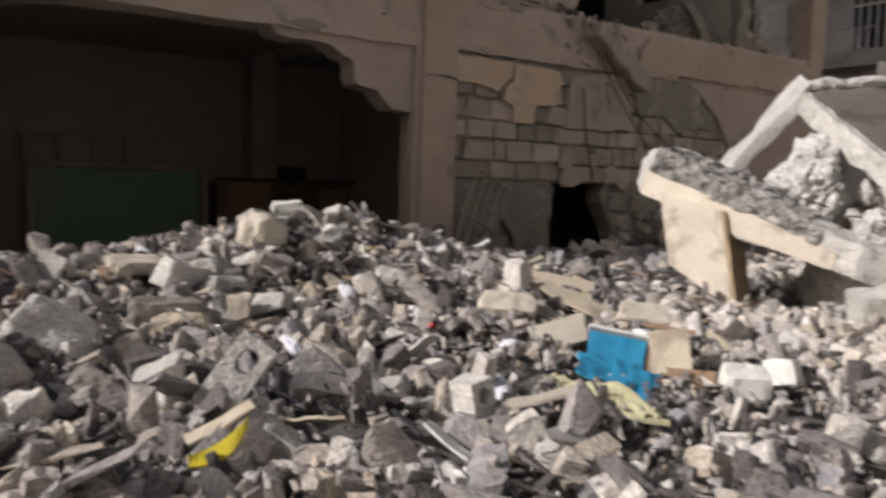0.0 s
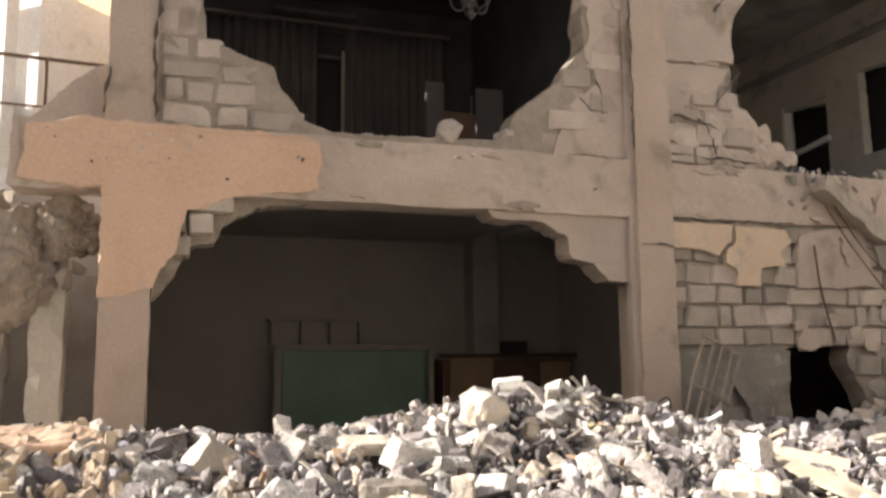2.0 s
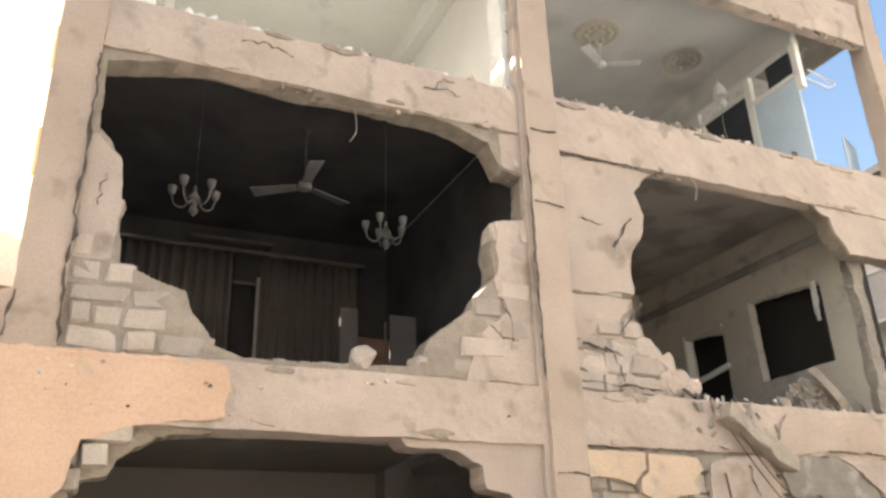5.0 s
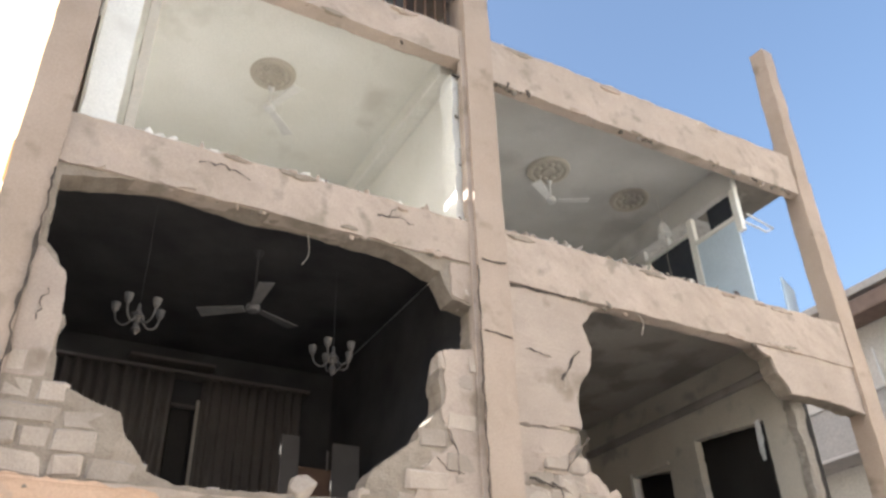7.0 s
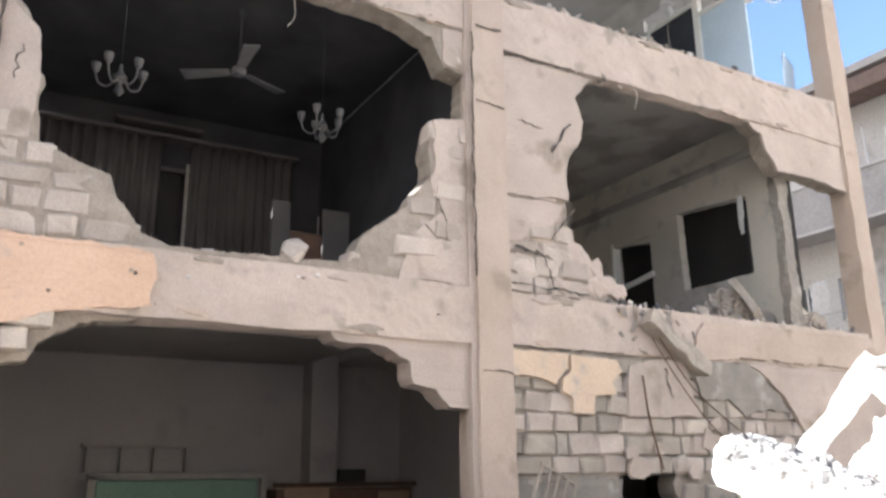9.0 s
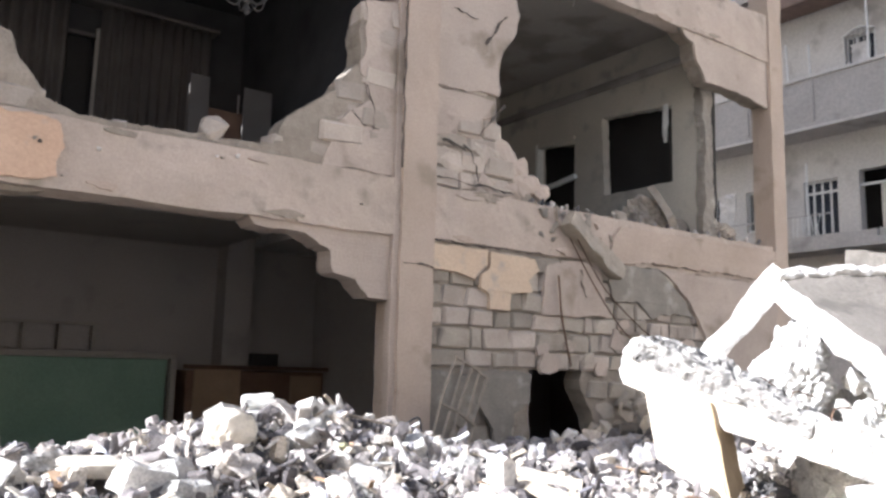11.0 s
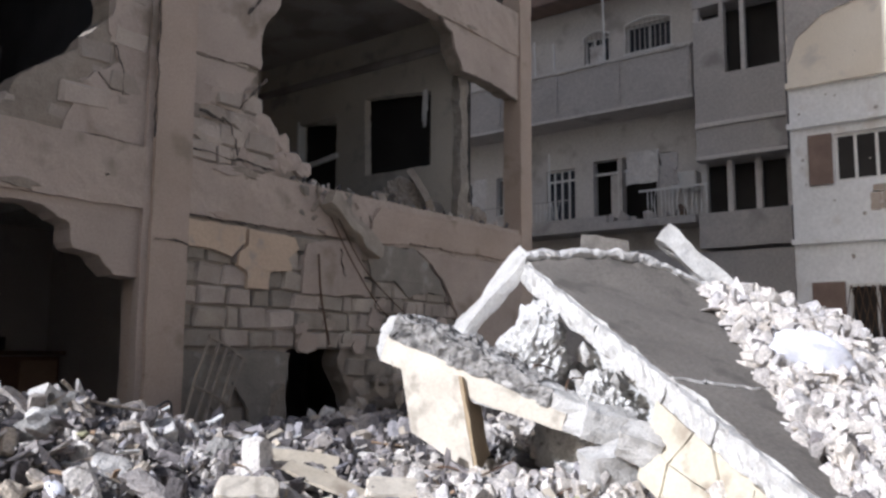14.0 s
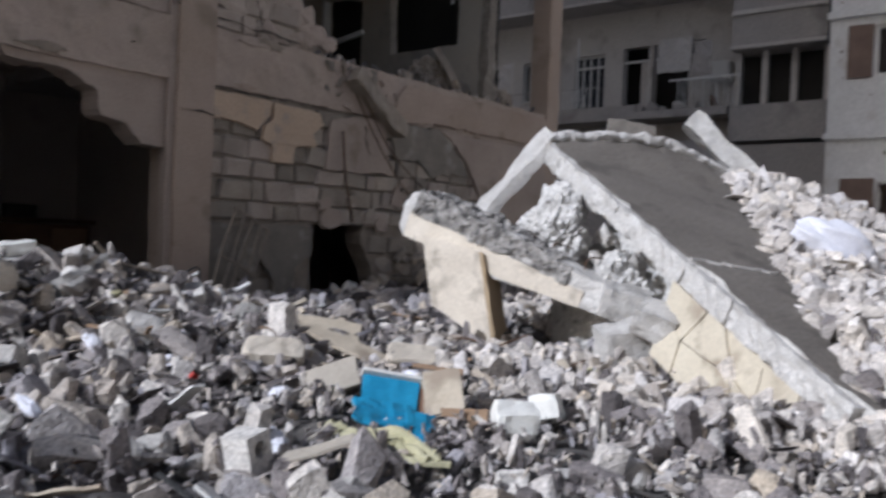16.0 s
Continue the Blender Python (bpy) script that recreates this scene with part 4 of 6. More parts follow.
# crumbs along the sills
for x0, x1, z, n in ((1.5, 3.2, 3.32, 40), (6.3, 11.0, 3.33, 60), (0.5, 4.4, 6.85, 40), (5.0, 9.6, 6.9, 70)):
    bm = bmesh.new()
    for k in range(n):
        b = lump(rng, 9, 0.7, 0.3)
        sz = rng.uniform(0.03, 0.13)
        bmesh.ops.transform(b, matrix=Matrix.LocRotScale((rng.uniform(x0, x1), rng.uniform(7.1, 7.38), z + sz * 0.2), Euler((rng.random() * 6, rng.random() * 6, 0)), (sz * 1.4, sz, sz * 0.8)), verts=b.verts)
        me = bpy.data.meshes.new("crumb")
        b.to_mesh(me)
        b.free()
        bm.from_mesh(me)
    tagged(part("sill_crumbs", bm, RUBBLE), "crumbled masonry lying on the broken sill", "debris", kind="stuff")

# left stub wall and the ruin beside it
part("wall_stub", sheet(ragged([(-1.0, 3.28), (-0.43, 3.28), (-0.43, 3.78), (-0.6, 3.72), (-0.75, 3.55)], 0.05, 0.03, 2.0), 7.1, 7.36), PLASTER, house, "broken wall stub")
ruin = thing("ruined_wall", "broken stone wall with hanging plaster beside the building", "wall", (-2.0, 8.2, GROUND))
part("wall", rough_box(-5.0, -0.45, 8.3, 8.6, GROUND, 2.9, 0.2, 0.04), DARKROOM, ruin)
part("pier", rough_box(-0.98, -0.72, 7.5, 7.8, GROUND, 2.3, 0.1, 0.04), ROOMWALL, ruin)
part("pier", rough_box(-1.75, -1.2, 7.7, 8.0, GROUND, 1.9, 0.12, 0.06), DARKROOM, ruin)
for at, size in (((-1.12, 7.55, 2.12), (0.75, 0.5, 0.95)), ((-0.72, 7.5, 2.45), (0.5, 0.4, 0.5)), ((-1.6, 7.7, 2.3), (0.9, 0.6, 0.9))):
    bm = bmesh.new()
    bmesh.ops.create_icosphere(bm, subdivisions=5, radius=0.5)
    for v in bm.verts:
        q = v.co.copy()
        v.co += q * (0.45 * noise.noise(q * 2.5 + Vector(at)) + 0.25 * abs(noise.noise(q * 7)) + 0.12 * noise.noise(q * 18))
    bmesh.ops.transform(bm, matrix=Matrix.LocRotScale(at, Euler((0.2, 0.3, 0.5)), size), verts=bm.verts)
    part("torn_masonry", bm, MORTAR, ruin, "torn rough masonry hanging under the beam")
for k in range(12):
    b = lump(rng, 14, 0.9, 0.5)
    sz = rng.uniform(0.08, 0.2)
    bmesh.ops.transform(b, matrix=Matrix.LocRotScale((-1.35 + rng.random() * 0.9, 7.3 + rng.random() * 0.25, 1.9 + rng.random() * 0.8), Euler((rng.random() * 6, rng.random() * 6, 0)), (sz * 1.2, sz, sz)), verts=b.verts)
    part("stone", b, GREYBLOCK, ruin)


# ---- things in the rooms ----
def ceiling_fan(at, drop, turn, blades=(0, 120, 240), label="", material=WHITEMETAL):
    f = thing("ceiling_fan", label or "white three-bladed ceiling fan", "fan", at, "ceiling fans")
    x, y, z = at
    # near-black rod and canopy: the room's darkness is painted on them
    part("rod", tube([(x, y, z), (x, y, z - drop)], 0.012, 8), NEARBLACK if material is DARKENAMEL else material, f)
    part("canopy", turned([(0.02, -0.1), (0.06, -0.02), (0.065, 0.0)], at, 12), NEARBLACK if material is DARKENAMEL else material, f)
    part("motor", turned([(0.02, -0.05), (0.07, -0.04), (0.085, 0.0), (0.07, 0.04), (0.02, 0.06)], (x, y, z - drop), 16), material, f)
    for a in blades:
        m = pose(x, y, z - drop, 0, 0, a + turn) @ pose(0, 0, 0, 10, 0, 0)
        b = box(0.1, 0.64, -0.075, 0.075, -0.006, 0.006, 0.004)
        for v in b.verts:
            v.co.y *= 0.75 + 0.45 * (v.co.x - 0.1) / 0.54
        bmesh.ops.transform(b, matrix=m, verts=b.verts)
        part("blade", b, material, f)
    return f


ceiling_fan((2.27, 8.4, 6.56), 0.75, 26, label="dusty three-bladed ceiling fan in the first-floor left room", material=DARKENAMEL)
ceiling_fan((2.38, 9.09, 9.81), 0.4, 0, (-69, 46), "ceiling fan with a missing blade")
ceiling_fan((7.40, 9.19, 9.81), 0.42, 0, (-27, 211), "ceiling fan with a missing blade")


def rosette(x, y, z, r):
    o = thing("ceiling_rosette", "moulded plaster ceiling rosette, dusty cream", "ceiling rose", (x, y, z), "ceiling rosettes")
    part("disc", turned([(0.02, -0.05), (r * 0.25, -0.055), (r * 0.3, -0.03), (r * 0.7, -0.03), (r * 0.8, -0.05), (r * 0.95, -0.04), (r, 0.0)], (x, y, z), 28), ROOMWALL, o)
    for k in range(10):
        a = k * math.pi / 5
        part("petal", turned([(0.005, -0.05), (r * 0.11, -0.04), (r * 0.15, 0.0)], (x + r * 0.52 * math.cos(a), y + r * 0.52 * math.sin(a), z - 0.025), 8), ROOMWALL, o)


rosette(2.32, 8.83, 9.82, 0.33)
rosette(7.22, 8.96, 9.82, 0.38)
rosette(9.04, 9.03, 9.82, 0.36)


def chandelier(at, drop):
    x, y, z = at
    c = thing("chandelier", "small dusty chandelier with glass cups, on a near-black ceiling", "chandelier", at, "chandeliers")
    # chain painted near-black so it stays lost in the dark
    part("chain", tube([(x, y, z), (x, y, z - drop)], 0.002, 5), NEARBLACK, c)
    part("body", turned([(0.01, -0.22), (0.05, -0.17), (0.02, -0.1), (0.07, -0.03), (0.02, 0.05), (0.015, 0.12)], (x, y, z - drop), 12), DARKCUP, c)
    for k in range(5):
        a = k * 2 * math.pi / 5 + 0.3
        ca, sa = math.cos(a), math.sin(a)
        pts = [(x + r * ca, y + r * sa, z - drop + h) for r, h in ((0.04, -0.05), (0.12, -0.12), (0.20, -0.08), (0.23, 0.02))]
        arm = part("arm", tube(curve_points(pts, 5), 0.010, 6), DARKCUP, c)
        part("cup", turned([(0.02, 0.0), (0.035, 0.025), (0.048, 0.10), (0.043, 0.10), (0.025, 0.02)], (x + 0.23 * ca, y + 0.23 * sa, z - drop + 0.02), 10), DARKCUP, arm)


chandelier((1.0, 7.95, 6.56), 1.32)
chandelier((3.12, 8.0, 6.56), 1.36)

# first-floor left room: curtains, door, cupboard
for x0, x1, n in ((0.3, 2.05, 11), (2.46, 3.95, 11)):
    bm = bmesh.new()
    cols = n * 10
    rows = []
    for j in range(5):
        z = 3.35 + j * 0.69
        rows.append([bm.verts.new((x0 + (x1 - x0) * i / cols, 11.42 + 0.045 * math.sin(i * 2 * math.pi / 10 + 0.5 * math.sin(i * 0.13 + j * 0.4)), z)) for i in range(cols + 1)])
    for r0, r1 in zip(rows, rows[1:]):
        for i in range(cols):
            bm.faces.new((r0[i], r0[i + 1], r1[i + 1], r1[i]))
    r = bmesh.ops.extrude_face_region(bm, geom=list(bm.faces))
    bmesh.ops.translate(bm, verts=[v for v in r["geom"] if isinstance(v, bmesh.types.BMVert)], vec=(0, 0.012, 0))
    tagged(part("curtain", bm, CURTAIN, smooth=True), "long grey pleated curtain hanging before a near-black wall", "curtain", "curtains in the burnt room")
pel = thing("curtain_pelmet", "thin dark grey pelmet rail above the curtains", "pelmet", (2.2, 11.5, 6.1))
part("board", box(0.1, 4.05, 11.33, 11.6, 6.11, 6.16, 0.01), CURTAIN, pel)
part("moulding", box(1.4, 2.6, 11.36, 11.6, 6.28, 6.33, 0.01), CURTAIN, pel)
d = thing("room_doorway", "doorway with a pale edge, its opening's shade painted near-black", "door", (2.2, 11.4, 3.3))
# near-black sheet painted as the opening's shade
part("leaf", box(2.07, 2.36, 11.5, 11.54, 3.32, 5.63, 0.005), BLACKSHADE, d)
part("edge", box(2.39, 2.435, 11.36, 11.42, 3.32, 5.76, 0.004), PALEWOOD, d, "pale door edge")
part("head", box(2.05, 2.45, 11.38, 11.46, 5.63, 5.68, 0.004), CURTAIN, d)
c = thing("cupboard", "tall grey cupboard with open doors", "cupboard", (3.8, 9.9, 3.3))
part("door", box(3.17, 3.42, 9.8, 9.83, 3.32, 4.89, 0.006, m=None), CURTAIN, c, "swung-open grey door")
part("door", box(3.85, 4.23, 9.78, 9.81, 3.32, 4.85, 0.006), CURTAIN, c)
part("body", box(3.44, 4.3, 9.95, 10.4, 3.32, 4.55, 0.01), DARKWOOD, c)
stone_lump = lump(rng, 22, 0.95, 0.1)
bmesh.ops.transform(stone_lump, matrix=Matrix.LocRotScale((2.57, 7.17, 3.44), None, (0.34, 0.3, 0.34)), verts=stone_lump.verts)
tagged(part("round_stone", stone_lump, BLOCK), "rounded pale stone lying on the broken sill", "stone")
for pts in ([(2.5, 7.3, 6.25), (2.52, 7.3, 6.0), (2.45, 7.3, 5.85)], [(6.8, 7.05, 6.2), (6.88, 7.0, 6.0), (6.85, 7.02, 5.8)], [(9.4, 8.7, 9.82), (9.41, 8.7, 8.9), (9.25, 8.6, 8.3), (9.3, 8.55, 7.6)]):
    tagged(part("loose_cable", tube(curve_points(pts), 0.005, 6), PALEWOOD), "pale torn cable hanging from the ceiling edge", "cable")
lamp = thing("hanging_lamp", "white hanging lamp with a torn shade", "lamp", (9.45, 8.75, 9.2))
part("shade", turned([(0.12, -0.1), (0.10, 0.05), (0.04, 0.16), (0.02, 0.2)], (9.45, 8.75, 9.1), 12), WHITEMETAL, lamp)
part("bulb", turned([(0.01, -0.09), (0.05, -0.05), (0.06, 0.0), (0.03, 0.07)], (9.5, 8.75, 8.9), 10), WHITEMETAL, lamp)
part("cord", tube([(9.45, 8.75, 9.82), (9.45, 8.75, 9.28)], 0.008, 5), WHITEMETAL, lamp)

# ground room
g = thing("green_cupboard", "dull green painted cupboard in the dark shop room", "cupboard", (2.6, 11.8, 0))
part("body", box(1.62, 3.68, 11.5, 11.95, GROUND, 1.44, 0.01), GREENPAINT, g)
part("side_post", box(1.50, 1.60, 11.4, 11.5, GROUND, 1.50, 0.008), PALEWOOD, g)
part("side_post", box(3.70, 3.78, 11.4, 11.5, GROUND, 1.50, 0.008), PALEWOOD, g)
part("top_rail", box(1.50, 3.78, 11.4, 11.5, 1.45, 1.52, 0.008), PALEWOOD, g)
sh = thing("wall_shelf", "pale wooden shelf frame above the green cupboard", "shelf", (2.1, 11.95, 1.8))
for k in range(4):
    part("upright", box(1.5 + k * 0.42, 1.54 + k * 0.42, 11.8, 11.99, 1.54, 1.86), PALEWOOD, sh)
part("board", box(1.45, 2.85, 11.8, 11.99, 1.86, 1.90), PALEWOOD, sh)
part("panel", box(1.48, 2.8, 11.95, 11.99, 1.54, 1.86), DARKROOM, sh)
b2 = thing("brown_cabinet", "low brown wooden cabinet with doors", "cabinet", (5.0, 11.6, 0))
part("body", box(3.95, 6.05, 11.5, 11.95, GROUND, 1.30, 0.01), DARKWOOD, b2)
part("door", box(4.05, 4.72, 11.46, 11.5, GROUND, 1.36, 0.008), BROWNWOOD, b2)
part("door", box(5.5, 6.0, 11.46, 11.5, GROUND, 1.25, 0.008), BROWNWOOD, b2)
part("frame_rail", box(3.9, 6.1, 11.43, 11.5, 1.32, 1.38, 0.005), RUST, b2)
part("box", box(4.9, 5.3, 11.5, 11.9, 1.38, 1.56, 0.01), BLACKSHADE, b2)

# bent window grille leaning on the wall
gr = thing("window_grille", "bent rusty window grille leaning on the wall", "grille", (5.2, 6.85, 0.6))
base = pose(5.16, 6.86, 1.06, -8, 26, 4)
for k in range(5):
    x = -0.24 + k * 0.12
    part("bar", tube([base @ Vector((x, 0, -0.42)), base @ Vector((x + 0.03 * (k % 2), 0.03, 0)), base @ Vector((x, 0, 0.42))], 0.016, 5), DUSTYIRON, gr)
for z in (-0.42, -0.1, 0.42):
    part("bar", tube([base @ Vector((-0.26, 0, z)), base @ Vector((0, 0.02, z + 0.03)), base @ Vector((0.26, 0, z))], 0.018, 5), DUSTYIRON, gr)

# stones heaped at the foot of the hole
for k in range(44):
    q = lump(rng, 13, 0.8, 0.6)
    sz = rng.uniform(0.12, 0.34)
    x = rng.uniform(7.15, 8.9)
    top = 1.25 - 0.35 * abs(x - 7.9)
    bmesh.ops.transform(q, matrix=Matrix.LocRotScale((x, rng.uniform(6.75, 7.15), 0.3 + rng.random() * (top - 0.3)), Euler((rng.random() * 6, rng.random() * 6, 0)), (sz * 1.3, sz, sz * 0.8)), verts=q.verts)
    tagged(part("heaped_stone", q, GREYBLOCK), "grey broken stone heaped at the hole's foot", "stone", "stones at the wall hole")

# grey debris heap on the first-floor right room's floor
for k in range(30):
    b = lump(rng, 14, 0.7, 0.3)
    sz = rng.uniform(0.12, 0.5)
    bmesh.ops.transform(b, matrix=Matrix.LocRotScale((9.0 + rng.gauss(0, 0.55), 7.75 + abs(rng.gauss(0, 0.25)), 3.3 + sz * 0.3), Euler((rng.random() * 6, rng.random() * 6, 0)), (sz * 1.2, sz, sz * 0.8)), verts=b.verts)
    tagged(part("fallen_lump", b, GREYBLOCK), "grey fallen concrete lump on the room's floor", "debris", "lumps in the open room")
part("wall_end", rough_box(9.80, 10.02, 7.36, 7.5, 3.3, 6.1, 0.06, 0.05), GREYRENDER, house, "torn plaster wall end")
for at, size in (((9.35, 7.95, 3.5), (1.3, 0.6, 0.75)), ((10.5, 7.65, 3.42), (0.9, 0.4, 0.5))):
    bm = bmesh.new()
    bmesh.ops.create_icosphere(bm, subdivisions=5, radius=0.5)
    for v in bm.verts:
        q = v.co.copy()
        v.co += q * (0.3 * noise.noise(q * 3 + Vector(at)) + 0.2 * abs(noise.noise(q * 8)) + 0.1 * noise.noise(q * 20))
    bmesh.ops.transform(bm, matrix=Matrix.LocRotScale(at, Euler((0.1, 0.2, 0.4)), size), verts=bm.verts)
    tagged(part("debris_mound", bm, GREYBLOCK), "grey crumbled debris mound on the room's floor", "debris", kind="stuff")
slabp = rough_box(-0.55, 0.55, -0.05, 0.05, -0.28, 0.28, 0.1, 0.02, m=pose(9.4, 7.7, 3.62, -30, 12, 30))
tagged(part("fallen_plate", slabp, GREYBLOCK), "grey fallen concrete panel on the room's floor", "debris")


# ---- far buildings ----
def window(parent, x, y0, y1, z0, z1, frame_mat=WHITEMETAL, bars=1, glass=GLASS, name="window"):
    """A recessed window in a wall that faces -x: dark pane, frame and mullions."""
    w = part(name, box(x - 0.02, x + 0.02, y0, y1, z0, z1), glass, parent)
    t = 0.06
    for a, b, c, d in ((y0, y1, z0, z0 + t), (y0, y1, z1 - t, z1), (y0, y0 + t, z0 + t, z1 - t), (y1 - t, y1, z0 + t, z1 - t)):
        part("window_frame", box(x - 0.06, x - 0.025, a, b, c, d), frame_mat, w)
    for k in range(bars):
        y = y0 + (y1 - y0) * (k + 1) / (bars + 1)
        part("mullion", box(x - 0.06, x - 0.025, y - 0.03, y + 0.03, z0 + t, z1 - t), frame_mat, w)
    return w


def facing(parent, name, x0, x1, y0, y1, z0, z1, holes, material):
    """A wall that faces -x with openings given as (y0, y1, z0, z1)."""
    bm = sheet([(y0, z0), (y1, z0), (y1, z1), (y0, z1)], 0, x1 - x0, [ragged([(a, c), (b, c), (b, d), (a, d)], 0.3, 0.01) for a, b, c, d in holes], 0.004)
    for v in bm.verts:
        v.co = Vector((x0 + v.co.y, v.co.x, v.co.z))
    bmesh.ops.recalc_face_normals(bm, faces=bm.faces)
    return part(name, bm, material, parent)


far = thing("apartment_building", "grey four-storey apartment building with long balconies, damaged", "building", (24, 13, GROUND))
WX = 23.0
holes = [(12.5, 13.55, 5.3, 7.2), (11.0, 11.87, 5.3, 7.3), (9.3, 10.9, 5.3, 7.3), (14.8, 15.5, 5.9, 7.2), (16.2, 17.2, 5.3, 7.2), (18.5, 19.5, 5.9, 7.2), (21.0, 22.0, 5.9, 7.2),
         (11.2, 12.1, 9.7, 11.33), (9.2, 10.68, 9.9, 11.4), (14.9, 15.9, 9.7, 11.4), (17.2, 18.2, 9.7, 11.4), (20.0, 21.0, 9.9, 11.4)]
holes += [(y, y + 1.0, 1.75, 3.3) for y in (8.6, 10.4, 12.4, 14.4, 16.4, 18.5, 21.0)]
facing(far, "wall", WX, WX + 0.3, 5.6, 26, GROUND, 13.1, holes, FARPALE)
# near-black sheet, shade painted behind the far windows
part("inner_shade", box(WX + 1.2, WX + 1.4, 5.6, 26, GROUND, 13.0), BLACKSHADE, far)
for k, (a, b, c, d) in enumerate(holes):
    if k in (1, 2):
        part("transom", box(WX + 0.1, WX + 0.16, a, b, d - 0.45, d - 0.38), WHITEMETAL, far)
        part("jamb", box(WX + 0.08, WX + 0.16, a, a + 0.08, c, d), WHITEMETAL, far)
        part("door", box(WX + 0.2, WX + 0.25, a + 0.1, a + 0.1 + (b - a) * 0.3, c, d - 0.45), FARPALE, far)
    else:
        window(far, WX + 0.16, a, b, c, d, WHITEMETAL, 3 if k == 0 else 1 + k % 2)
        if k == 0:
            part("transom", box(WX + 0.08, WX + 0.13, a, b, d - 0.4, d - 0.33), WHITEMETAL, far)
# arched white grilles before the upper windows
for a, b, c, d in ((11.2, 12.1, 10.35, 11.33), (9.2, 10.68, 10.48, 11.4)):
    gri = part("window_grille", box(WX - 0.1, WX - 0.06, a - 0.04, b + 0.04, c, c + 0.05), WHITEMETAL, far)
    n = int((b - a) / 0.15)
    for k in range(n + 1):
        y = a + (b - a) * k / n
        part("bar", box(WX - 0.095, WX - 0.065, y - 0.012, y + 0.012, c, d + 0.08 * math.sin(math.pi * k / n)), WHITEMETAL if k in (0, n) else FARGREY, gri)
    part("arch", tube([(WX - 0.08, a + (b - a) * k / 10, d + 0.16 * math.sin(math.pi * k / 10)) for k in range(11)], 0.03, 6), WHITEMETAL, gri)
part("roof_slab", rough_box(WX - 0.9, WX + 8, 5.4, 26.2, 13.1, 13.35, 1.0, 0.01), FARGREY, far)
part("body", box(WX + 1.5, WX + 8, 5.6, 26, GROUND, 13.1), FARPALE, far)
for z0 in (4.95, 8.45):
    b = part("balcony", rough_box(21.9, WX, 8.25, 24, z0, z0 + 0.22, 0.6, 0.01), FARGREY, far)
    if z0 > 6:
        part("parapet", rough_box(21.9, 22.05, 8.25, 24, z0 + 0.22, z0 + 1.5, 0.4, 0.012), FARGREY, b)
        part("ledge", box(21.84, 22.1, 8.2, 24, z0 + 1.5, z0 + 1.6, 0.02), FARPALE, b)
        part("ledge", box(21.85, 21.9, 8.2, 24, z0 + 0.0, z0 + 0.08, 0.01), FARPALE, b)
        for y in (8.3, 10.4, 12.5, 14.6, 16.7):
            part("pilaster", box(21.86, 21.9, y, y + 0.1, z0 + 0.22, z0 + 1.5), FARGREY, b)
    else:
        part("rail", box(21.93, 21.99, 7.9, 9.9, z0 + 1.0, z0 + 1.05), WHITEMETAL, b)
        part("rail", box(21.94, 21.98, 12.2, 24, z0 + 1.0, z0 + 1.04), FARGREY, b)
        rb = random.Random(9)
        for k in range(22):
            y = 7.95 + k * 0.13 + rb.uniform(-0.02, 0.02) + (2.6 if k > 13 else 0)
            part("baluster", tube([(21.95, y, z0 + 0.2), (21.95 - rb.uniform(0, 0.12), y + rb.uniform(-0.06, 0.06), z0 + 0.6), (21.95, y, z0 + 1.0)], 0.02, 4), WHITEMETAL, b)
        part("kerb", rough_box(21.9, 22.04, 10.9, 24, z0 + 0.2, z0 + 0.42, 0.5, 0.02), FARGREY, b)
part("awning_sheet", rough_box(21.95, 22.02, 9.3, 10.3, 6.2, 7.15, 0.12, 0.05), FARPALE, far, "torn pale sheet on the balcony")
part("air_conditioner", box(22.4, 22.9, 8.4, 9.0, 6.0, 6.5, 0.02), WHITEMETAL, far)
for y, z0, z1 in ((12.8, 5.2, 7.5), (10.9, 9.95, 12.9), (13.3, 9.95, 11.2), (12.6, 9.95, 11.0)):
    part("pole", tube([(21.95, y, z0), (21.95, y + 0.05, z1)], 0.03, 6), WHITEMETAL, far)
for y, z, w, h in ((13.6, 6.3, 0.7, 0.8), (8.75, 6.1, 0.5, 0.9), (15.2, 6.0, 0.6, 1.0), (10.9, 10.0, 0.5, 0.6)):
    part("torn_sheet", rough_box(21.98, 22.02, y, y + w, z, z + h, 0.1, 0.06), FARPALE if y > 10 else FARGREY, far)
for k in range(12):
    q = lump(rng, 12, 0.8, 0.6)
    sz = rng.uniform(0.25, 0.6)
    bmesh.ops.transform(q, matrix=Matrix.LocRotScale((22.35 + rng.random() * 0.4, rng.uniform(8.6, 14.5), 5.2 + sz * 0.3), Euler((rng.random(), rng.random(), 0)), (sz, sz, sz)), verts=q.verts)
    part("balcony_junk", q, (FARGREY, BROWNDOOR, FARPALE)[k % 3], far)
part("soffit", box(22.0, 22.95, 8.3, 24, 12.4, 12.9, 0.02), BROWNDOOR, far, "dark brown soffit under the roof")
# closed bay
part("bay", rough_box(21.85, WX, 5.75, 8.15, 6.6, 8.95, 0.5, 0.012), FARGREY, far)
part("ledge", box(21.78, 21.86, 5.75, 8.15, 7.5, 7.62, 0.015), FARPALE, far)
part("ledge", box(21.78, 21.86, 5.75, 8.15, 6.6, 6.7, 0.015), FARPALE, far)
part("bay_top", rough_box(21.85, WX, 5.75, 8.15, 10.95, 13.1, 0.6, 0.012), FARGREY, far)
part("bay_side", rough_box(21.85, 22.1, 7.3, 8.15, 8.95, 10.55, 0.4, 0.012), FARGREY, far)
part("bay_side", rough_box(21.87, 22.1, 7.3, 7.42, 10.55, 10.95, 0.4, 0.01), FARGREY, far)
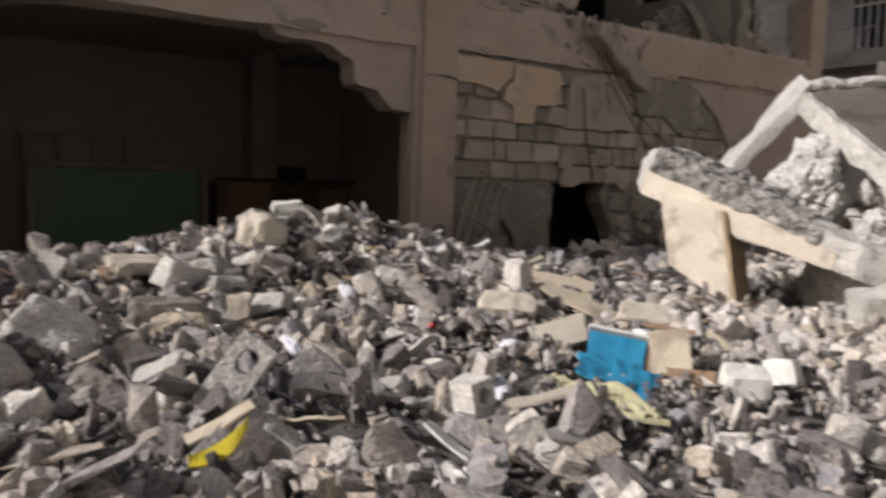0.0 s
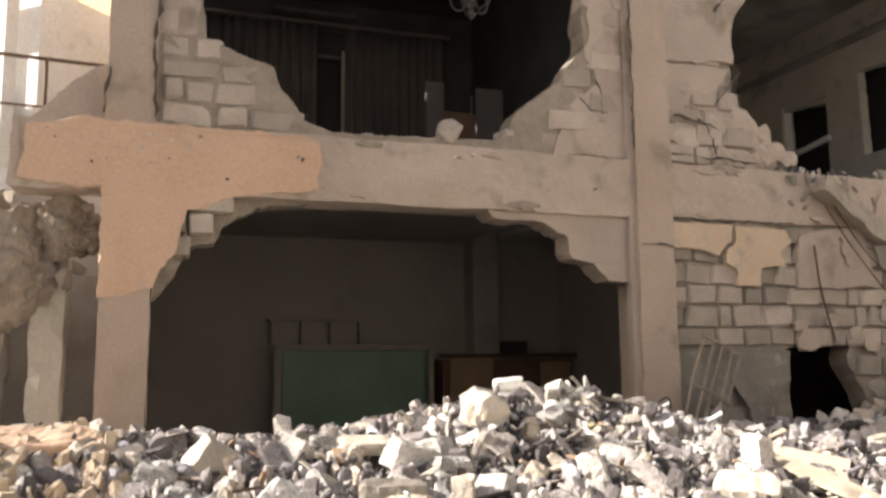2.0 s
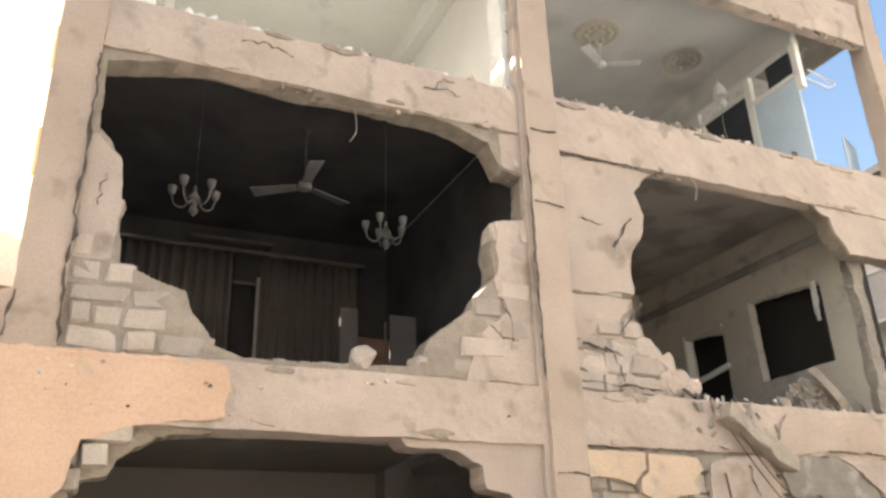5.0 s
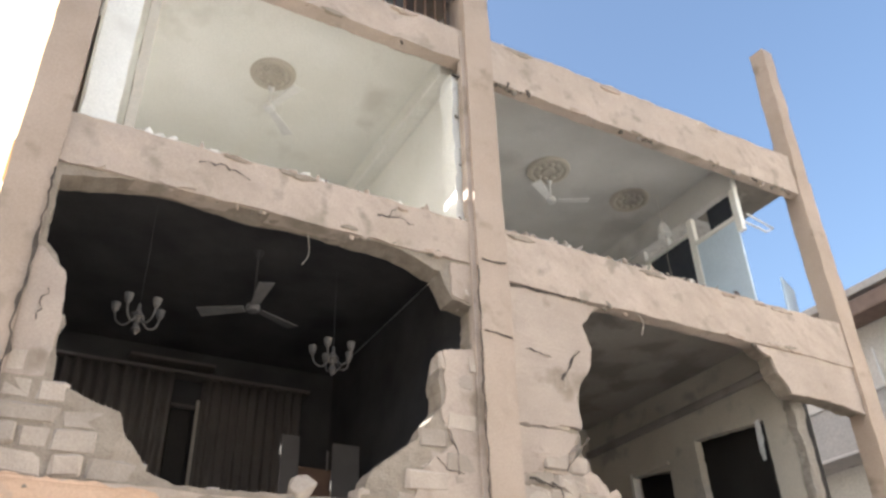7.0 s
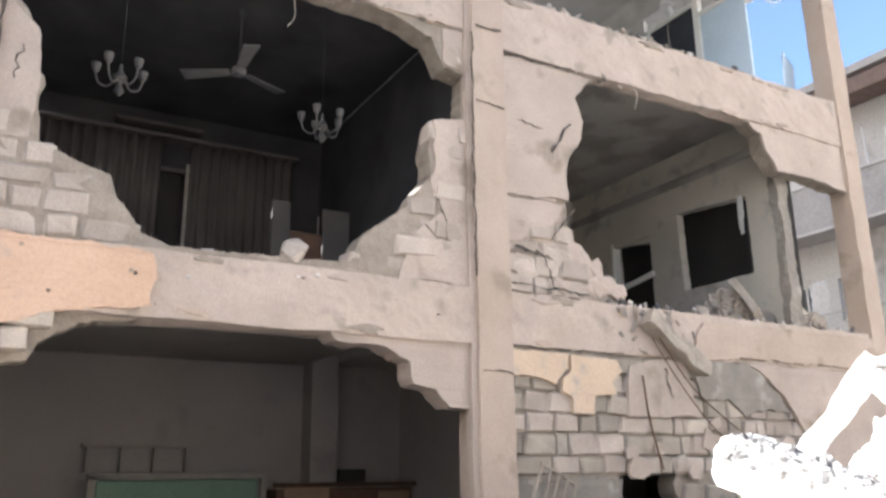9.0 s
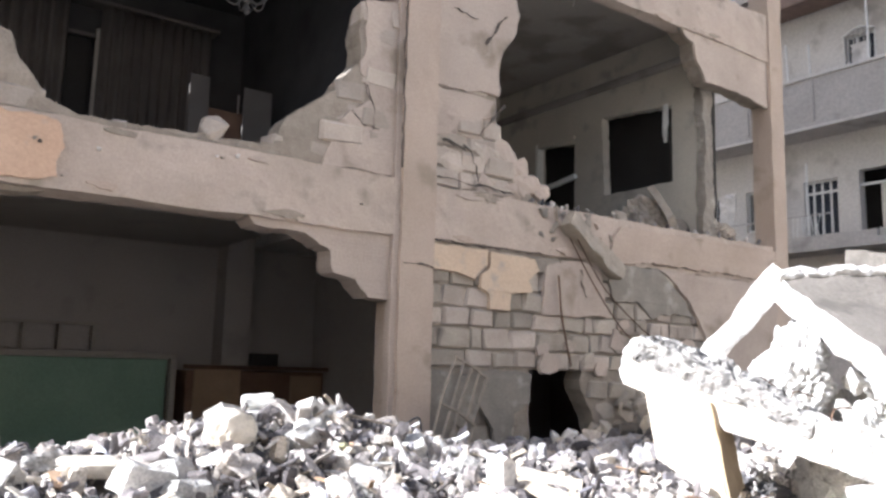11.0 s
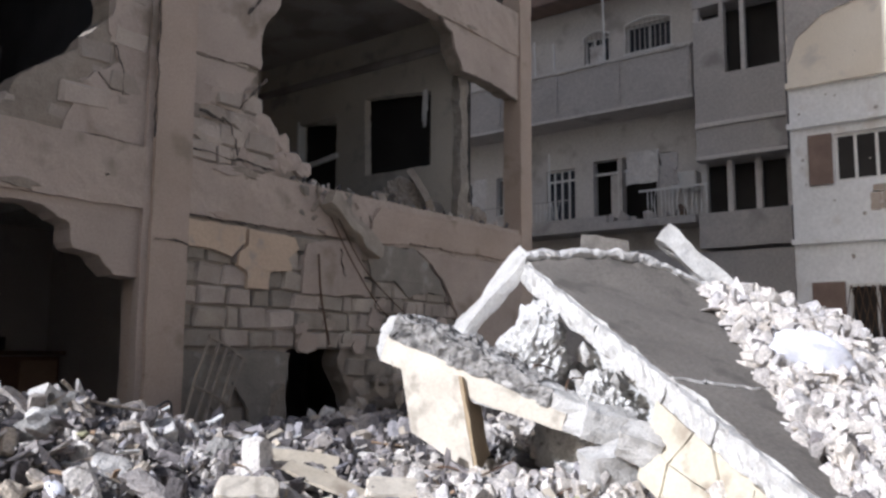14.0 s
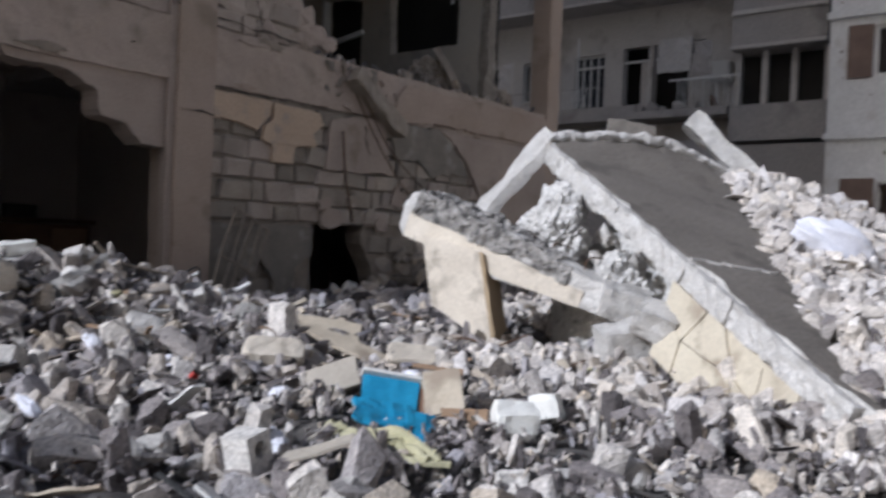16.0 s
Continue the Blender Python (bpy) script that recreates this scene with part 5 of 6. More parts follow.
for y in (5.75, 6.75, 8.0):
    part("bay_post", box(21.88, 22.05, y, y + 0.12, 8.95 if y < 7.5 else 10.55, 10.95, 0.01), FARPALE, far)
# near-black sheet as painted shade inside the upper bay
part("bay_inner_shade", box(22.6, 22.65, 5.75, 8.15, 8.95, 10.95), BLACKSHADE, far)
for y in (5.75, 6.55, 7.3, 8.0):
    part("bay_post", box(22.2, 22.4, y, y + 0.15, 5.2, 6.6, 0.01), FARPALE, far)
# the lower bay's inner shade, painted the same way
part("bay_inner_shade", box(22.8, 22.85, 5.75, 8.15, 5.2, 6.6), BLACKSHADE, far)
part("bay_base", rough_box(21.9, WX, 5.75, 8.15, 4.2, 5.15, 0.5, 0.012), FARGREY, far)
part("bay_base", rough_box(22.0, WX, 5.75, 8.15, 2.6, 4.1, 0.5, 0.012), FARGREY, far)
part("bay_base", rough_box(22.2, WX, 5.75, 8.15, GROUND, 2.5, 0.5, 0.012), FARPALE, far)
part("low_wall", rough_box(21.4, 21.7, 8.2, 16, GROUND, 4.2, 0.6, 0.02), FARGREY, far)

white = thing("white_building", "white rendered building with bullet marks and broken shutters", "building", (20.5, 0, GROUND))
WX2 = 18.75
wh = [(2.83, 4.05, 5.02, 6.06), (0.2, 2.15, 4.76, 6.11), (2.3, 3.9, 1.45, 2.85), (-3.5, -1.5, 4.9, 6.4), (-0.3, 1.3, 1.4, 2.9), (2.6, 4.1, 8.9, 10.4), (-0.5, 1.2, 8.9, 10.4)]
facing(white, "wall", WX2, WX2 + 0.3, -12, 4.92, GROUND, 7.25, [w for w in wh if w[3] < 7.2], FARWHITE)
facing(white, "upper_wall", WX2 - 0.02, WX2 + 0.3, -12, 4.92, 7.25, 14.0, [w for w in wh if w[3] > 8], FARCREAM)
peel = [(4.9, 7.75), (4.72, 8.3), (4.4, 8.55), (4.0, 8.8), (3.6, 8.85), (3.2, 9.4), (2.2, 9.6), (1.0, 10.2), (-1.0, 11.0), (-1.0, 13.9), (4.9, 13.9)]
bm = sheet(ragged(peel, 0.12, 0.05, 6.0), 0, 0.03)
for v in bm.verts:
    v.co = Vector((WX2 - 0.06 + v.co.y, v.co.x, v.co.z))
bmesh.ops.recalc_face_normals(bm, faces=bm.faces)
part("grey_render", bm, FARGREY, white, "grey render left above the peeled cream wall")
# near-black mass: the rooms' shade is put into its colour
part("body", box(WX2 + 1.2, WX2 + 6, -12, 4.9, GROUND, 14.0), BLACKSHADE, white)
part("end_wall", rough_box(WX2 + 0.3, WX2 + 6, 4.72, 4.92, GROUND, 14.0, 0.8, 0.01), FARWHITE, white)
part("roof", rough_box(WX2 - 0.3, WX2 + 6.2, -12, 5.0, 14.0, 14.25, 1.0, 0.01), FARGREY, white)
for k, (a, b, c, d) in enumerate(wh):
    # panes take the near-black, so room shade is painted on them
    window(white, WX2 + 0.15, a, b, c, d, WHITEMETAL, 2, BLACKSHADE)
for z in (3.72, 6.26, 7.18):
    part("ledge", rough_box(WX2 - 0.14, WX2, -12, 4.95, z, z + 0.13, 0.4, 0.012), FARCREAM if z > 7 else FARWHITE, white)
part("shutter", box(WX2 - 0.07, WX2 - 0.02, 4.07, 4.55, 4.98, 6.08, 0.01), BROWNDOOR, white, "brown wooden shutter, broken")
part("shutter", box(WX2 - 0.07, WX2 - 0.02, 2.5, 2.78, 5.3, 6.1, 0.01, None), BROWNDOOR, white, "brown wooden shutter, broken")
part("side_panel", box(WX2 - 0.05, WX2 - 0.01, 3.95, 4.6, 1.4, 2.9, 0.01), BROWNDOOR, white)
pn = part("white_panel", box(WX2 - 0.16, WX2 - 0.12, 1.49, 1.96, 4.8, 5.78, 0.02), WHITEMETAL, white, "white door panel hanging in the window")
part("oval", turned([(0.01, -0.02), (0.10, -0.015), (0.115, 0.0)], (0, 0, 0), 20, Matrix.Translation((WX2 - 0.165, 1.73, 5.25)) @ Matrix.Diagonal((1, 1, 1.9, 1)) @ pose(0, 0, 0, 0, 90, 0)), FARGREY, pn)
gl = part("security_grille", box(WX2 - 0.09, WX2 - 0.07, 2.25, 3.92, 2.8, 2.84), WHITEMETAL, white)
for k in range(12):
    for s in (1, -1):
        y = 2.35 + k * 0.135
        part("bar", tube([(WX2 - 0.08, y, 1.45), (WX2 - 0.08, y + s * 0.13, 2.15), (WX2 - 0.08, y, 2.82)], 0.012, 4), RUST, gl)
for k in range(40):
    y, z, r = rng.uniform(1.5, 4.8), rng.uniform(2.9, 8.0), rng.uniform(0.012, 0.045)
    part("bullet_mark", turned([(0.005, -0.02), (r * 0.6, -0.012), (r, 0.0)], (WX2 - 0.004, y, z), 7, pose(0, 0, 0, 0, 90, 0)), DARKROOM, white)
block_work(white, lambda y, z: True, 1.6, 3.4, 4.35, 4.95, 0, 0.06, 0.2, 0.4, BLOCKS, 31)
PIECES[:] = [(p, me, (WX2 - 0.01, at[0], at[2]), turn, (0.06, s[0], s[2])) if p is white else (p, me, at, turn, s) for p, me, at, turn, s in PIECES]

left = thing("orange_building", "sunlit orange rendered building with window openings", "building", (-1.0, 21.5, GROUND))
tilt = pose(-1.0, 21.5, 0, 0, 0, -50)
bm = sheet([(-5, GROUND), (6, GROUND), (6, 24), (-5, 24)], 0, 0.3, [[(-0.9, z), (0.1, z), (0.1, z + 1.5), (-0.9, z + 1.5)] for z in (5.0, 8.6, 12.0, 15.4)] + [[(1.5, z), (2.6, z), (2.6, z + 1.5), (1.5, z + 1.5)] for z in (5.0, 8.6, 12.0, 15.4)])
bmesh.ops.transform(bm, matrix=tilt, verts=bm.verts)
part("wall", bm, ORANGE, left)
bm = box(-5, 6, 1.0, 6, GROUND, 23.9)
bmesh.ops.transform(bm, matrix=tilt, verts=bm.verts)
part("body", bm, ORANGE, left)
for z in (5.0, 8.6, 12.0, 15.4):
    for x in (-0.9, 1.5):
        b = box(x, x + 1.05, 0.1, 0.14, z, z + 1.5)
        bmesh.ops.transform(b, matrix=tilt, verts=b.verts)
        part("window", b, WHITEMETAL, left)
left2 = thing("white_house", "bright white rendered house in the sun", "building", (-6.0, 17.0, GROUND))
tilt2 = pose(-4.5, 18.8, 0, 0, 0, -42)
bm = sheet([(-6, GROUND), (1.9, GROUND), (1.9, 9.2), (-6, 9.2)], 0, 0.3, [[(x, z), (x + 1.0, z), (x + 1.0, z + 1.5), (x, z + 1.5)] for z in (3.8, 7.0) for x in (-2.6, 0.2)])
bmesh.ops.transform(bm, matrix=tilt2, verts=bm.verts)
part("wall", bm, FARWHITE, left2)
bm = box(-6, 1.9, 0.8, 4, GROUND, 9.1)
bmesh.ops.transform(bm, matrix=tilt2, verts=bm.verts)
part("body", bm, FARWHITE, left2)
rail = thing("roof_railing", "thin iron railing on the neighbouring terrace", "railing", (-2.2, 11, 3.3))
part("terrace", rough_box(-6.0, -0.45, 9.2, 13.5, 2.9, 3.3, 0.6, 0.02), FARWHITE, rail)
part("rail", tube([(-6, 10.8, 5.15), (-0.5, 10.8, 5.0)], 0.025, 6), RUST, rail)
part("rail", tube([(-6, 10.8, 4.5), (-0.5, 10.8, 4.4)], 0.018, 6), RUST, rail)
for k in range(7):
    part("post", tube([(-0.6 - k * 0.8, 10.8, 3.3), (-0.6 - k * 0.8, 10.8, 5.02)], 0.022, 6), RUST, rail)
# street closed behind the camera
back = thing("street_building", "plain rendered building across the street", "building", (4, -13, GROUND))
part("wall", rough_box(-30, 30, -14, -13, GROUND, 11, 2.5, 0.02), FARPALE, back)

# ---- fallen slab and its wreckage ----
def on_slab(u, v, h=0.0):
    """A point of the slab: u along its near edge from the top, v across, h over its face; the top end curls down."""
    q = P1 + U * u + V * v + NRM * h
    curl = max(0.0, 0.35 - u) / 0.35
    q += Vector((0, 0, 1)) * (0.16 * math.sin(min(max(v / 2.2, 0), 1) * math.pi) * curl)
    return q


slab = thing("fallen_slab", "tilted fallen concrete floor slab with a pale broken edge", "slab", (5.8, 2.6, 0.2))
bm = bmesh.new()
NU, NV = 30, 18
topv, lowv = [], []
for i in range(NU + 1):
    u = -0.05 + (LEN + 0.05) * i / NU
    a, b = [], []
    for j in range(NV + 1):
        v = (slab_width(u) + 0.1) * j / NV
        jag = 0.03 * noise.noise(Vector((i * 0.7, j * 0.7, 1)))
        edge = 0.035 if j in (0, NV) or i in (0, NU) else 0.004
        q = on_slab(u, v) + noise.noise_vector(Vector((u * 4, v * 4, 0))) * edge + noise.noise_vector(Vector((u * 14, v * 14, 0))) * edge * 0.8
        if 1.42 < u < 1.58:
            q += NRM * -0.012
        a.append(bm.verts.new(q))
        b.append(bm.verts.new(q - NRM * (0.17 + jag)))
    topv.append(a)
    lowv.append(b)
for i in range(NU):
    for j in range(NV):
        bm.faces.new((topv[i][j], topv[i + 1][j], topv[i + 1][j + 1], topv[i][j + 1]))
part("top_face", bm, SLABSHADE, slab, "grey screed face, darkened for the grazing sun")
bm = bmesh.new()


def skirt(loop_top, loop_low):
    t = [bm.verts.new(p) for p in loop_top]
    l = [bm.verts.new(p) for p in loop_low]
    for k in range(len(t) - 1):
        bm.faces.new((t[k], t[k + 1], l[k + 1], l[k]))


def slab_point(i, j, low):
    u = -0.05 + (LEN + 0.05) * i / NU
    v = (slab_width(u) + 0.1) * j / NV
    q = on_slab(u, v) + noise.noise_vector(Vector((u * 4, v * 4, 0))) * 0.035 + noise.noise_vector(Vector((u * 14, v * 14, 0))) * 0.028
    return q - NRM * (0.19 + 0.03 * noise.noise(Vector((i * 0.7, j * 0.7, 1)))) if low else q


skirt([slab_point(i, 0, 0) + NRM * 0.01 for i in range(NU + 1)], [slab_point(i, 0, 1) for i in range(NU + 1)])
skirt([slab_point(0, j, 0) + NRM * 0.01 for j in range(NV + 1)], [slab_point(0, j, 1) for j in range(NV + 1)])
skirt([slab_point(NU, j, 0) + NRM * 0.01 for j in range(NV + 1)], [slab_point(NU, j, 1) for j in range(NV + 1)])
low = [[bm.verts.new(slab_point(i, j, 1)) for j in range(NV + 1)] for i in range(NU + 1)]
for i in range(NU):
    for j in range(NV):
        bm.faces.new((low[i][j], low[i][j + 1], low[i + 1][j + 1], low[i + 1][j]))
bmesh.ops.remove_doubles(bm, verts=bm.verts, dist=0.001)
bmesh.ops.recalc_face_normals(bm, faces=bm.faces)
part("broken_edge", bm, BROKEN, slab, "pale broken slab edge")
# pale lip of plaster and stones along the near edge
u = 0.1
while u < LEN - 0.3:
    wide = rng.uniform(0.4, 1.0)
    u += wide / 2 + rng.uniform(0.002, 0.012)
    b = rough_box(-wide / 2, wide / 2, -0.03, 0.03, -0.085, 0.07, 0.04, 0.012, 6.0)
    for vtx in b.verts:
        vtx.co = on_slab(u, 0.0) + U * vtx.co.x - V * (0.03 + rng.uniform(-0.01, 0.02)) + V * vtx.co.y + NRM * (vtx.co.z - 0.07)
    bmesh.ops.recalc_face_normals(b, faces=b.faces)
    part("edge_block", b, BROKEN, slab)
    u += wide / 2
seam = [on_slab(0.58 * LEN + 0.04 * noise.noise(Vector((k * 0.9, 3, 0))), slab_width(0.58 * LEN) * k / 16, 0.004) for k in range(17)]
part("seam", tube(seam, 0.012, 5), BROKEN, slab, "crumbled crack across the slab")
# rolled rim along the top
rimp = [on_slab(-0.05, v, 0.01) + noise.noise_vector(Vector((v * 5, 2, 0))) * 0.025 for v in [k * 2.05 / 60 for k in range(61)]]
bm = tube(rimp, 0.052, 10)
for v in bm.verts:
    v.co += noise.noise_vector(v.co * 9) * 0.03 + noise.noise_vector(v.co * 27) * 0.02
part("rim", bm, BROKEN, slab, "pale curled rim of the slab")

lean = thing("leaning_slab_piece", "thin pale slab piece leaning against the fallen slab", "slab", (6.0, 4.4, 0.5))
a, b = Vector((5.98, 4.52, 1.50)), Vector((6.25, 3.98, 2.22))
ax = (b - a).normalized()
side = ax.cross(Vector((0.6, 0.8, 0.1))).normalized()
dep = side.cross(ax)
bm = rough_box(-0.1, 0.98, -0.05, 0.05, 0.0, 0.34, 0.05, 0.03)
for v in bm.verts:
    v.co = a + ax * v.co.x + side * v.co.y + dep * v.co.z
bmesh.ops.recalc_face_normals(bm, faces=bm.faces)
part("piece", bm, BROKEN, lean)

log = thing("fallen_beam", "rounded pale concrete beam end lying across broken blocks", "beam", (5.3, 3.9, 0.6))
A, B = Vector((5.31, 4.74, 1.57)), Vector((5.40, 2.75, 0.86))
way = (B - A).normalized()
sd = way.cross(Vector((0, 0, 1))).normalized()
upv = sd.cross(way)
bm = rough_box(0, (B - A).length, -0.19, 0.19, -0.20, 0.19, 0.06, 0.04, 5.0)
for v in bm.verts:
    end = min(v.co.x / 0.16, 1.0)
    k = 0.66 + 0.34 * math.sqrt(max(end, 0))
    k *= 1 - 0.55 * max(v.co.x - 0.8, 0) / 1.3
    v.co = A + way * v.co.x + sd * v.co.y * k + upv * v.co.z * k
bmesh.ops.recalc_face_normals(bm, faces=bm.faces)
part("shaft", bm, BROKEN, log, "broken concrete shaft")
bm = rough_box(0.12, 1.75, -0.012, 0.0, -0.19, 0.02, 0.06, 0.01)
for v in bm.verts:
    k = 1 - 0.55 * max(v.co.x - 0.8, 0) / 1.3
    v.co = A + way * v.co.x - sd * 0.0 + sd * (v.co.y + 0.212) * k + upv * v.co.z * k
bmesh.ops.recalc_face_normals(bm, faces=bm.faces)
part("plaster_face", bm, CREAMTILE, log, "smooth cream plastered face")
bm = rough_box(0.2, 1.45, -0.15, 0.17, 0.14, 0.205, 0.03, 0.02, 5.0)
for v in bm.verts:
    k = 1 - 0.55 * max(v.co.x - 0.8, 0) / 1.3
    h = 0.05 * noise.noise(v.co * 11) + 0.035 * noise.noise(v.co * 26) if v.co.z > 0.17 else 0
    v.co = A + way * v.co.x + sd * v.co.y * k + upv * (v.co.z + h) * k
bmesh.ops.recalc_face_normals(bm, faces=bm.faces)
part("rough_top", bm, PITTED, log, "pitted grey torn top")
bm = rough_box(0.16, 1.6, 0.19, 0.225, 0.015, 0.20, 0.03, 0.02, 6.0)
for v in bm.verts:
    k = 1 - 0.55 * max(v.co.x - 0.8, 0) / 1.3
    h = 0.035 * noise.noise(v.co * 13) + 0.02 * noise.noise(v.co * 30)
    v.co = A + way * v.co.x + sd * (v.co.y + h) * k + upv * (v.co.z + 0.03 * noise.noise(v.co * 7)) * k
bmesh.ops.recalc_face_normals(bm, faces=bm.faces)
part("torn_side", bm, PITTED, log, "pitted grey torn side")
for k in range(5):
    u = 0.5 + k * 0.3
    p = A + way * u
    part("reinforcing_bar", tube(curve_points([p, p + Vector((0.1, 0.05, 0.22)), p + Vector((0.25 + 0.05 * k, 0.0, 0.05 + 0.04 * k))], 4), 0.007, 5), RUST, log)

blk = thing("broken_wall_block", "upright broken wall block, white face, shaded side tinted tan", "block", (5.5, 4.3, 0.4))
c0 = [Vector(p) for p in ((5.05, 4.44, 1.36), (5.09, 3.90, 1.24), (5.11, 3.76, 0.54), (5.07, 4.33, 0.80))]
bk = Vector((0.48, 0.12, -0.06))
bm = bmesh.new()
f = [bm.verts.new(p) for p in c0]
backs = [bk, Vector((0.36, 0.12, -0.04)), Vector((0.30, 0.10, 0.10)), bk]
r = [bm.verts.new(p + q) for p, q in zip(c0, backs)]
bm.faces.new(f)
bm.faces.new(r[::-1])
for k in range(4):
    bm.faces.new((f[k], f[(k + 1) % 4], r[(k + 1) % 4], r[k]))
bmesh.ops.recalc_face_normals(bm, faces=bm.faces)
bmesh.ops.subdivide_edges(bm, edges=list(bm.edges), cuts=5, use_grid_fill=True)
for v in bm.verts:
    v.co += noise.noise_vector(v.co * 6) * 0.012
part("block", bm, CREAMTILE, blk)
# thin added plate that paints warm bounce over the shaded side
bm = bmesh.new()
off = Vector((0.004, -0.028, 0))
quad = [c0[1] + off, c0[1] + backs[1] + off, c0[2] + backs[2] + off, c0[2] + off]
bm.faces.new([bm.verts.new(p) for p in quad])
bmesh.ops.subdivide_edges(bm, edges=list(bm.edges), cuts=6, use_grid_fill=True)
for v in bm.verts:
    v.co += noise.noise_vector(v.co * 9) * 0.012
ext = bmesh.ops.extrude_face_region(bm, geom=list(bm.faces))
bmesh.ops.translate(bm, vec=(0, 0.05, 0), verts=[e for e in ext["geom"] if isinstance(e, bmesh.types.BMVert)])
bmesh.ops.recalc_face_normals(bm, faces=bm.faces)
part("raw_side", bm, BOUNCETAN, blk, "thin tan plate painting bounced light on the shaded side")

plates = thing("cream_wall_plate", "cracked cream plastered wall plate leaning under the slab", "wall plate", (4.6, 2.0, 0.4))
drop = Vector((-0.25, 0.15, -0.95)).normalized()
nn = U.cross(drop).normalized()
rp = random.Random(8)
corner = [[(2.22 + 0.31 * i + (rp.uniform(-0.1, 0.1) if 0 < i < 4 else 0), 0.25 * j + (rp.uniform(-0.07, 0.07) if j == 1 else 0)) for j in range(3)] for i in range(5)]
for i in range(4):
    for j in range(2):
        quad = [corner[i][j], corner[i + 1][j], corner[i + 1][j + 1], corner[i][j + 1]]
        tris = [[quad[0], quad[1], quad[2]], [quad[0], quad[2], quad[3]]] if (i + j) % 3 == 0 else [quad]
        for poly in tris:
            mx, mz = sum(p[0] for p in poly) / len(poly), sum(p[1] for p in poly) / len(poly)
            poly = [(mx + (x - mx) * 0.985, mz + (z - mz) * 0.985) for x, z in poly]
            bm = sheet(ragged(poly, 0.06, 0.008, i + 3.0 * j), 0, 0.05, (), 0.004)
            tip = rp.uniform(-0.02, 0.02)
            for v in bm.verts:
                v.co = on_slab(v.co.x, -0.05, -0.16) + drop * v.co.z + nn * (v.co.y + tip)
            bmesh.ops.recalc_face_normals(bm, faces=bm.faces)
            part("plate_piece", bm, PLATE, plates)

for at, turn, size, mt, lab in (
        ((8.36, 3.22, 2.28), (0, 44, -60), (1.05, 0.22, 0.2), BROKEN, "pale broken beam lying behind the slab"),
        # this lump's shade is painted with the darkened slab grey
        ((8.25, 4.3, 2.12), (8, 5, 25), (0.9, 0.5, 0.9), SLABSHADE, "grey concrete lump behind the slab, shade in its colour"),
        ((7.95, 1.6, 1.15), (0, 25, -35), (0.7, 0.16, 0.16), BROKEN, "pale broken lintel on the rubble")):
    b = rough_box(-size[0] / 2, size[0] / 2, -size[1] / 2, size[1] / 2, -size[2] / 2, size[2] / 2, 0.1, 0.03, m=pose(*at, *turn))
    tagged(part("concrete_piece", b, mt), lab, "debris")

# rough mound held between slab, beam and block
for k in range(40):
    s = rng.random() * 0.6 + 0.4
    q = Vector((5.55, 4.0, 1.25)).lerp(Vector((5.75, 2.5, 0.85)), s) + Vector((rng.gauss(0.25, 0.16), rng.gauss(0, 0.12), rng.gauss(0.12 + 0.35 * (1 - s), 0.13)))
    sz = rng.uniform(0.08, 0.26)
    if (q - P1).dot(NRM) > -0.2 - 0.7 * sz and (q - P1).dot(V) > -0.12:
        continue
    b = lump(rng, 13, 0.8, 0.3)
    bmesh.ops.transform(b, matrix=Matrix.LocRotScale(q, Euler((rng.random() * 6, rng.random() * 6, 0)), (sz * 1.2, sz, sz)), verts=b.verts)
    tagged(part("rubble_lump", b, CHUNK), "pale dusty rubble lump under the slab", "rubble", "lumps under the fallen slab")
for at, size, turn in (((5.88, 3.72, 1.42), (0.75, 0.5, 0.62), 1.0), ((6.35, 3.3, 0.75), (2.0, 0.8, 1.2), 1.0), ((5.75, 3.05, 0.95), (0.8, 0.5, 0.5), 0.6)):
    bm = bmesh.new()
    bmesh.ops.create_icosphere(bm, subdivisions=5, radius=0.5)
    for v in bm.verts:
        q = v.co.copy()
        v.co += q * (0.28 * noise.noise(q * 3 + Vector(at)) + 0.22 * abs(noise.noise(q * 8)) + 0.14 * noise.noise(q * 19) + 0.08 * noise.noise(q * 40))
    bmesh.ops.transform(bm, matrix=Matrix.LocRotScale(at, Euler((0, 0.3, turn)), size), verts=bm.verts)
    tagged(part("packed_rubble", bm, HONEYCOMB), "crumbly packed rubble under the fallen slab", "rubble", kind="stuff")
for at, size, turn in (((5.31, 2.80, 0.93), (0.34, 0.22, 0.22), (20, 15, -50)), ((5.10, 2.66, 0.66), (0.36, 0.26, 0.30), (10, -12, -40)), ((5.02, 2.42, 0.86), (0.26, 0.2, 0.2), (30, 20, -70))):
    b = rough_box(-size[0] / 2, size[0] / 2, -size[1] / 2, size[1] / 2, -size[2] / 2, size[2] / 2, 0.05, 0.025, 6.0, m=pose(*at, *turn))
    tagged(part("pale_block", b, BROKEN), "pale broken block wedged beside the slab", "block", "blocks beside the slab")


# ---- loose rubble ----
def as_arrays(b):
    bmesh.ops.triangulate(b, faces=b.faces)
    b.verts.index_update()
    out = np.array([v.co[:] for v in b.verts]), np.array([[v.index for v in f.verts] for f in b.faces])
    b.free()
    return out


TEMPLATES = [as_arrays(lump(rng, 14 + k % 7, 0.6 + 0.03 * k, 0.88 if k % 3 else 0.3)) for k in range(14)]
WORN = [as_arrays(worn_stone(rng) if k % 6 == 0 else lump(rng, 16, 0.8, 0.95) if k % 3 == 1 else worn_block(rng)) for k in range(24)]


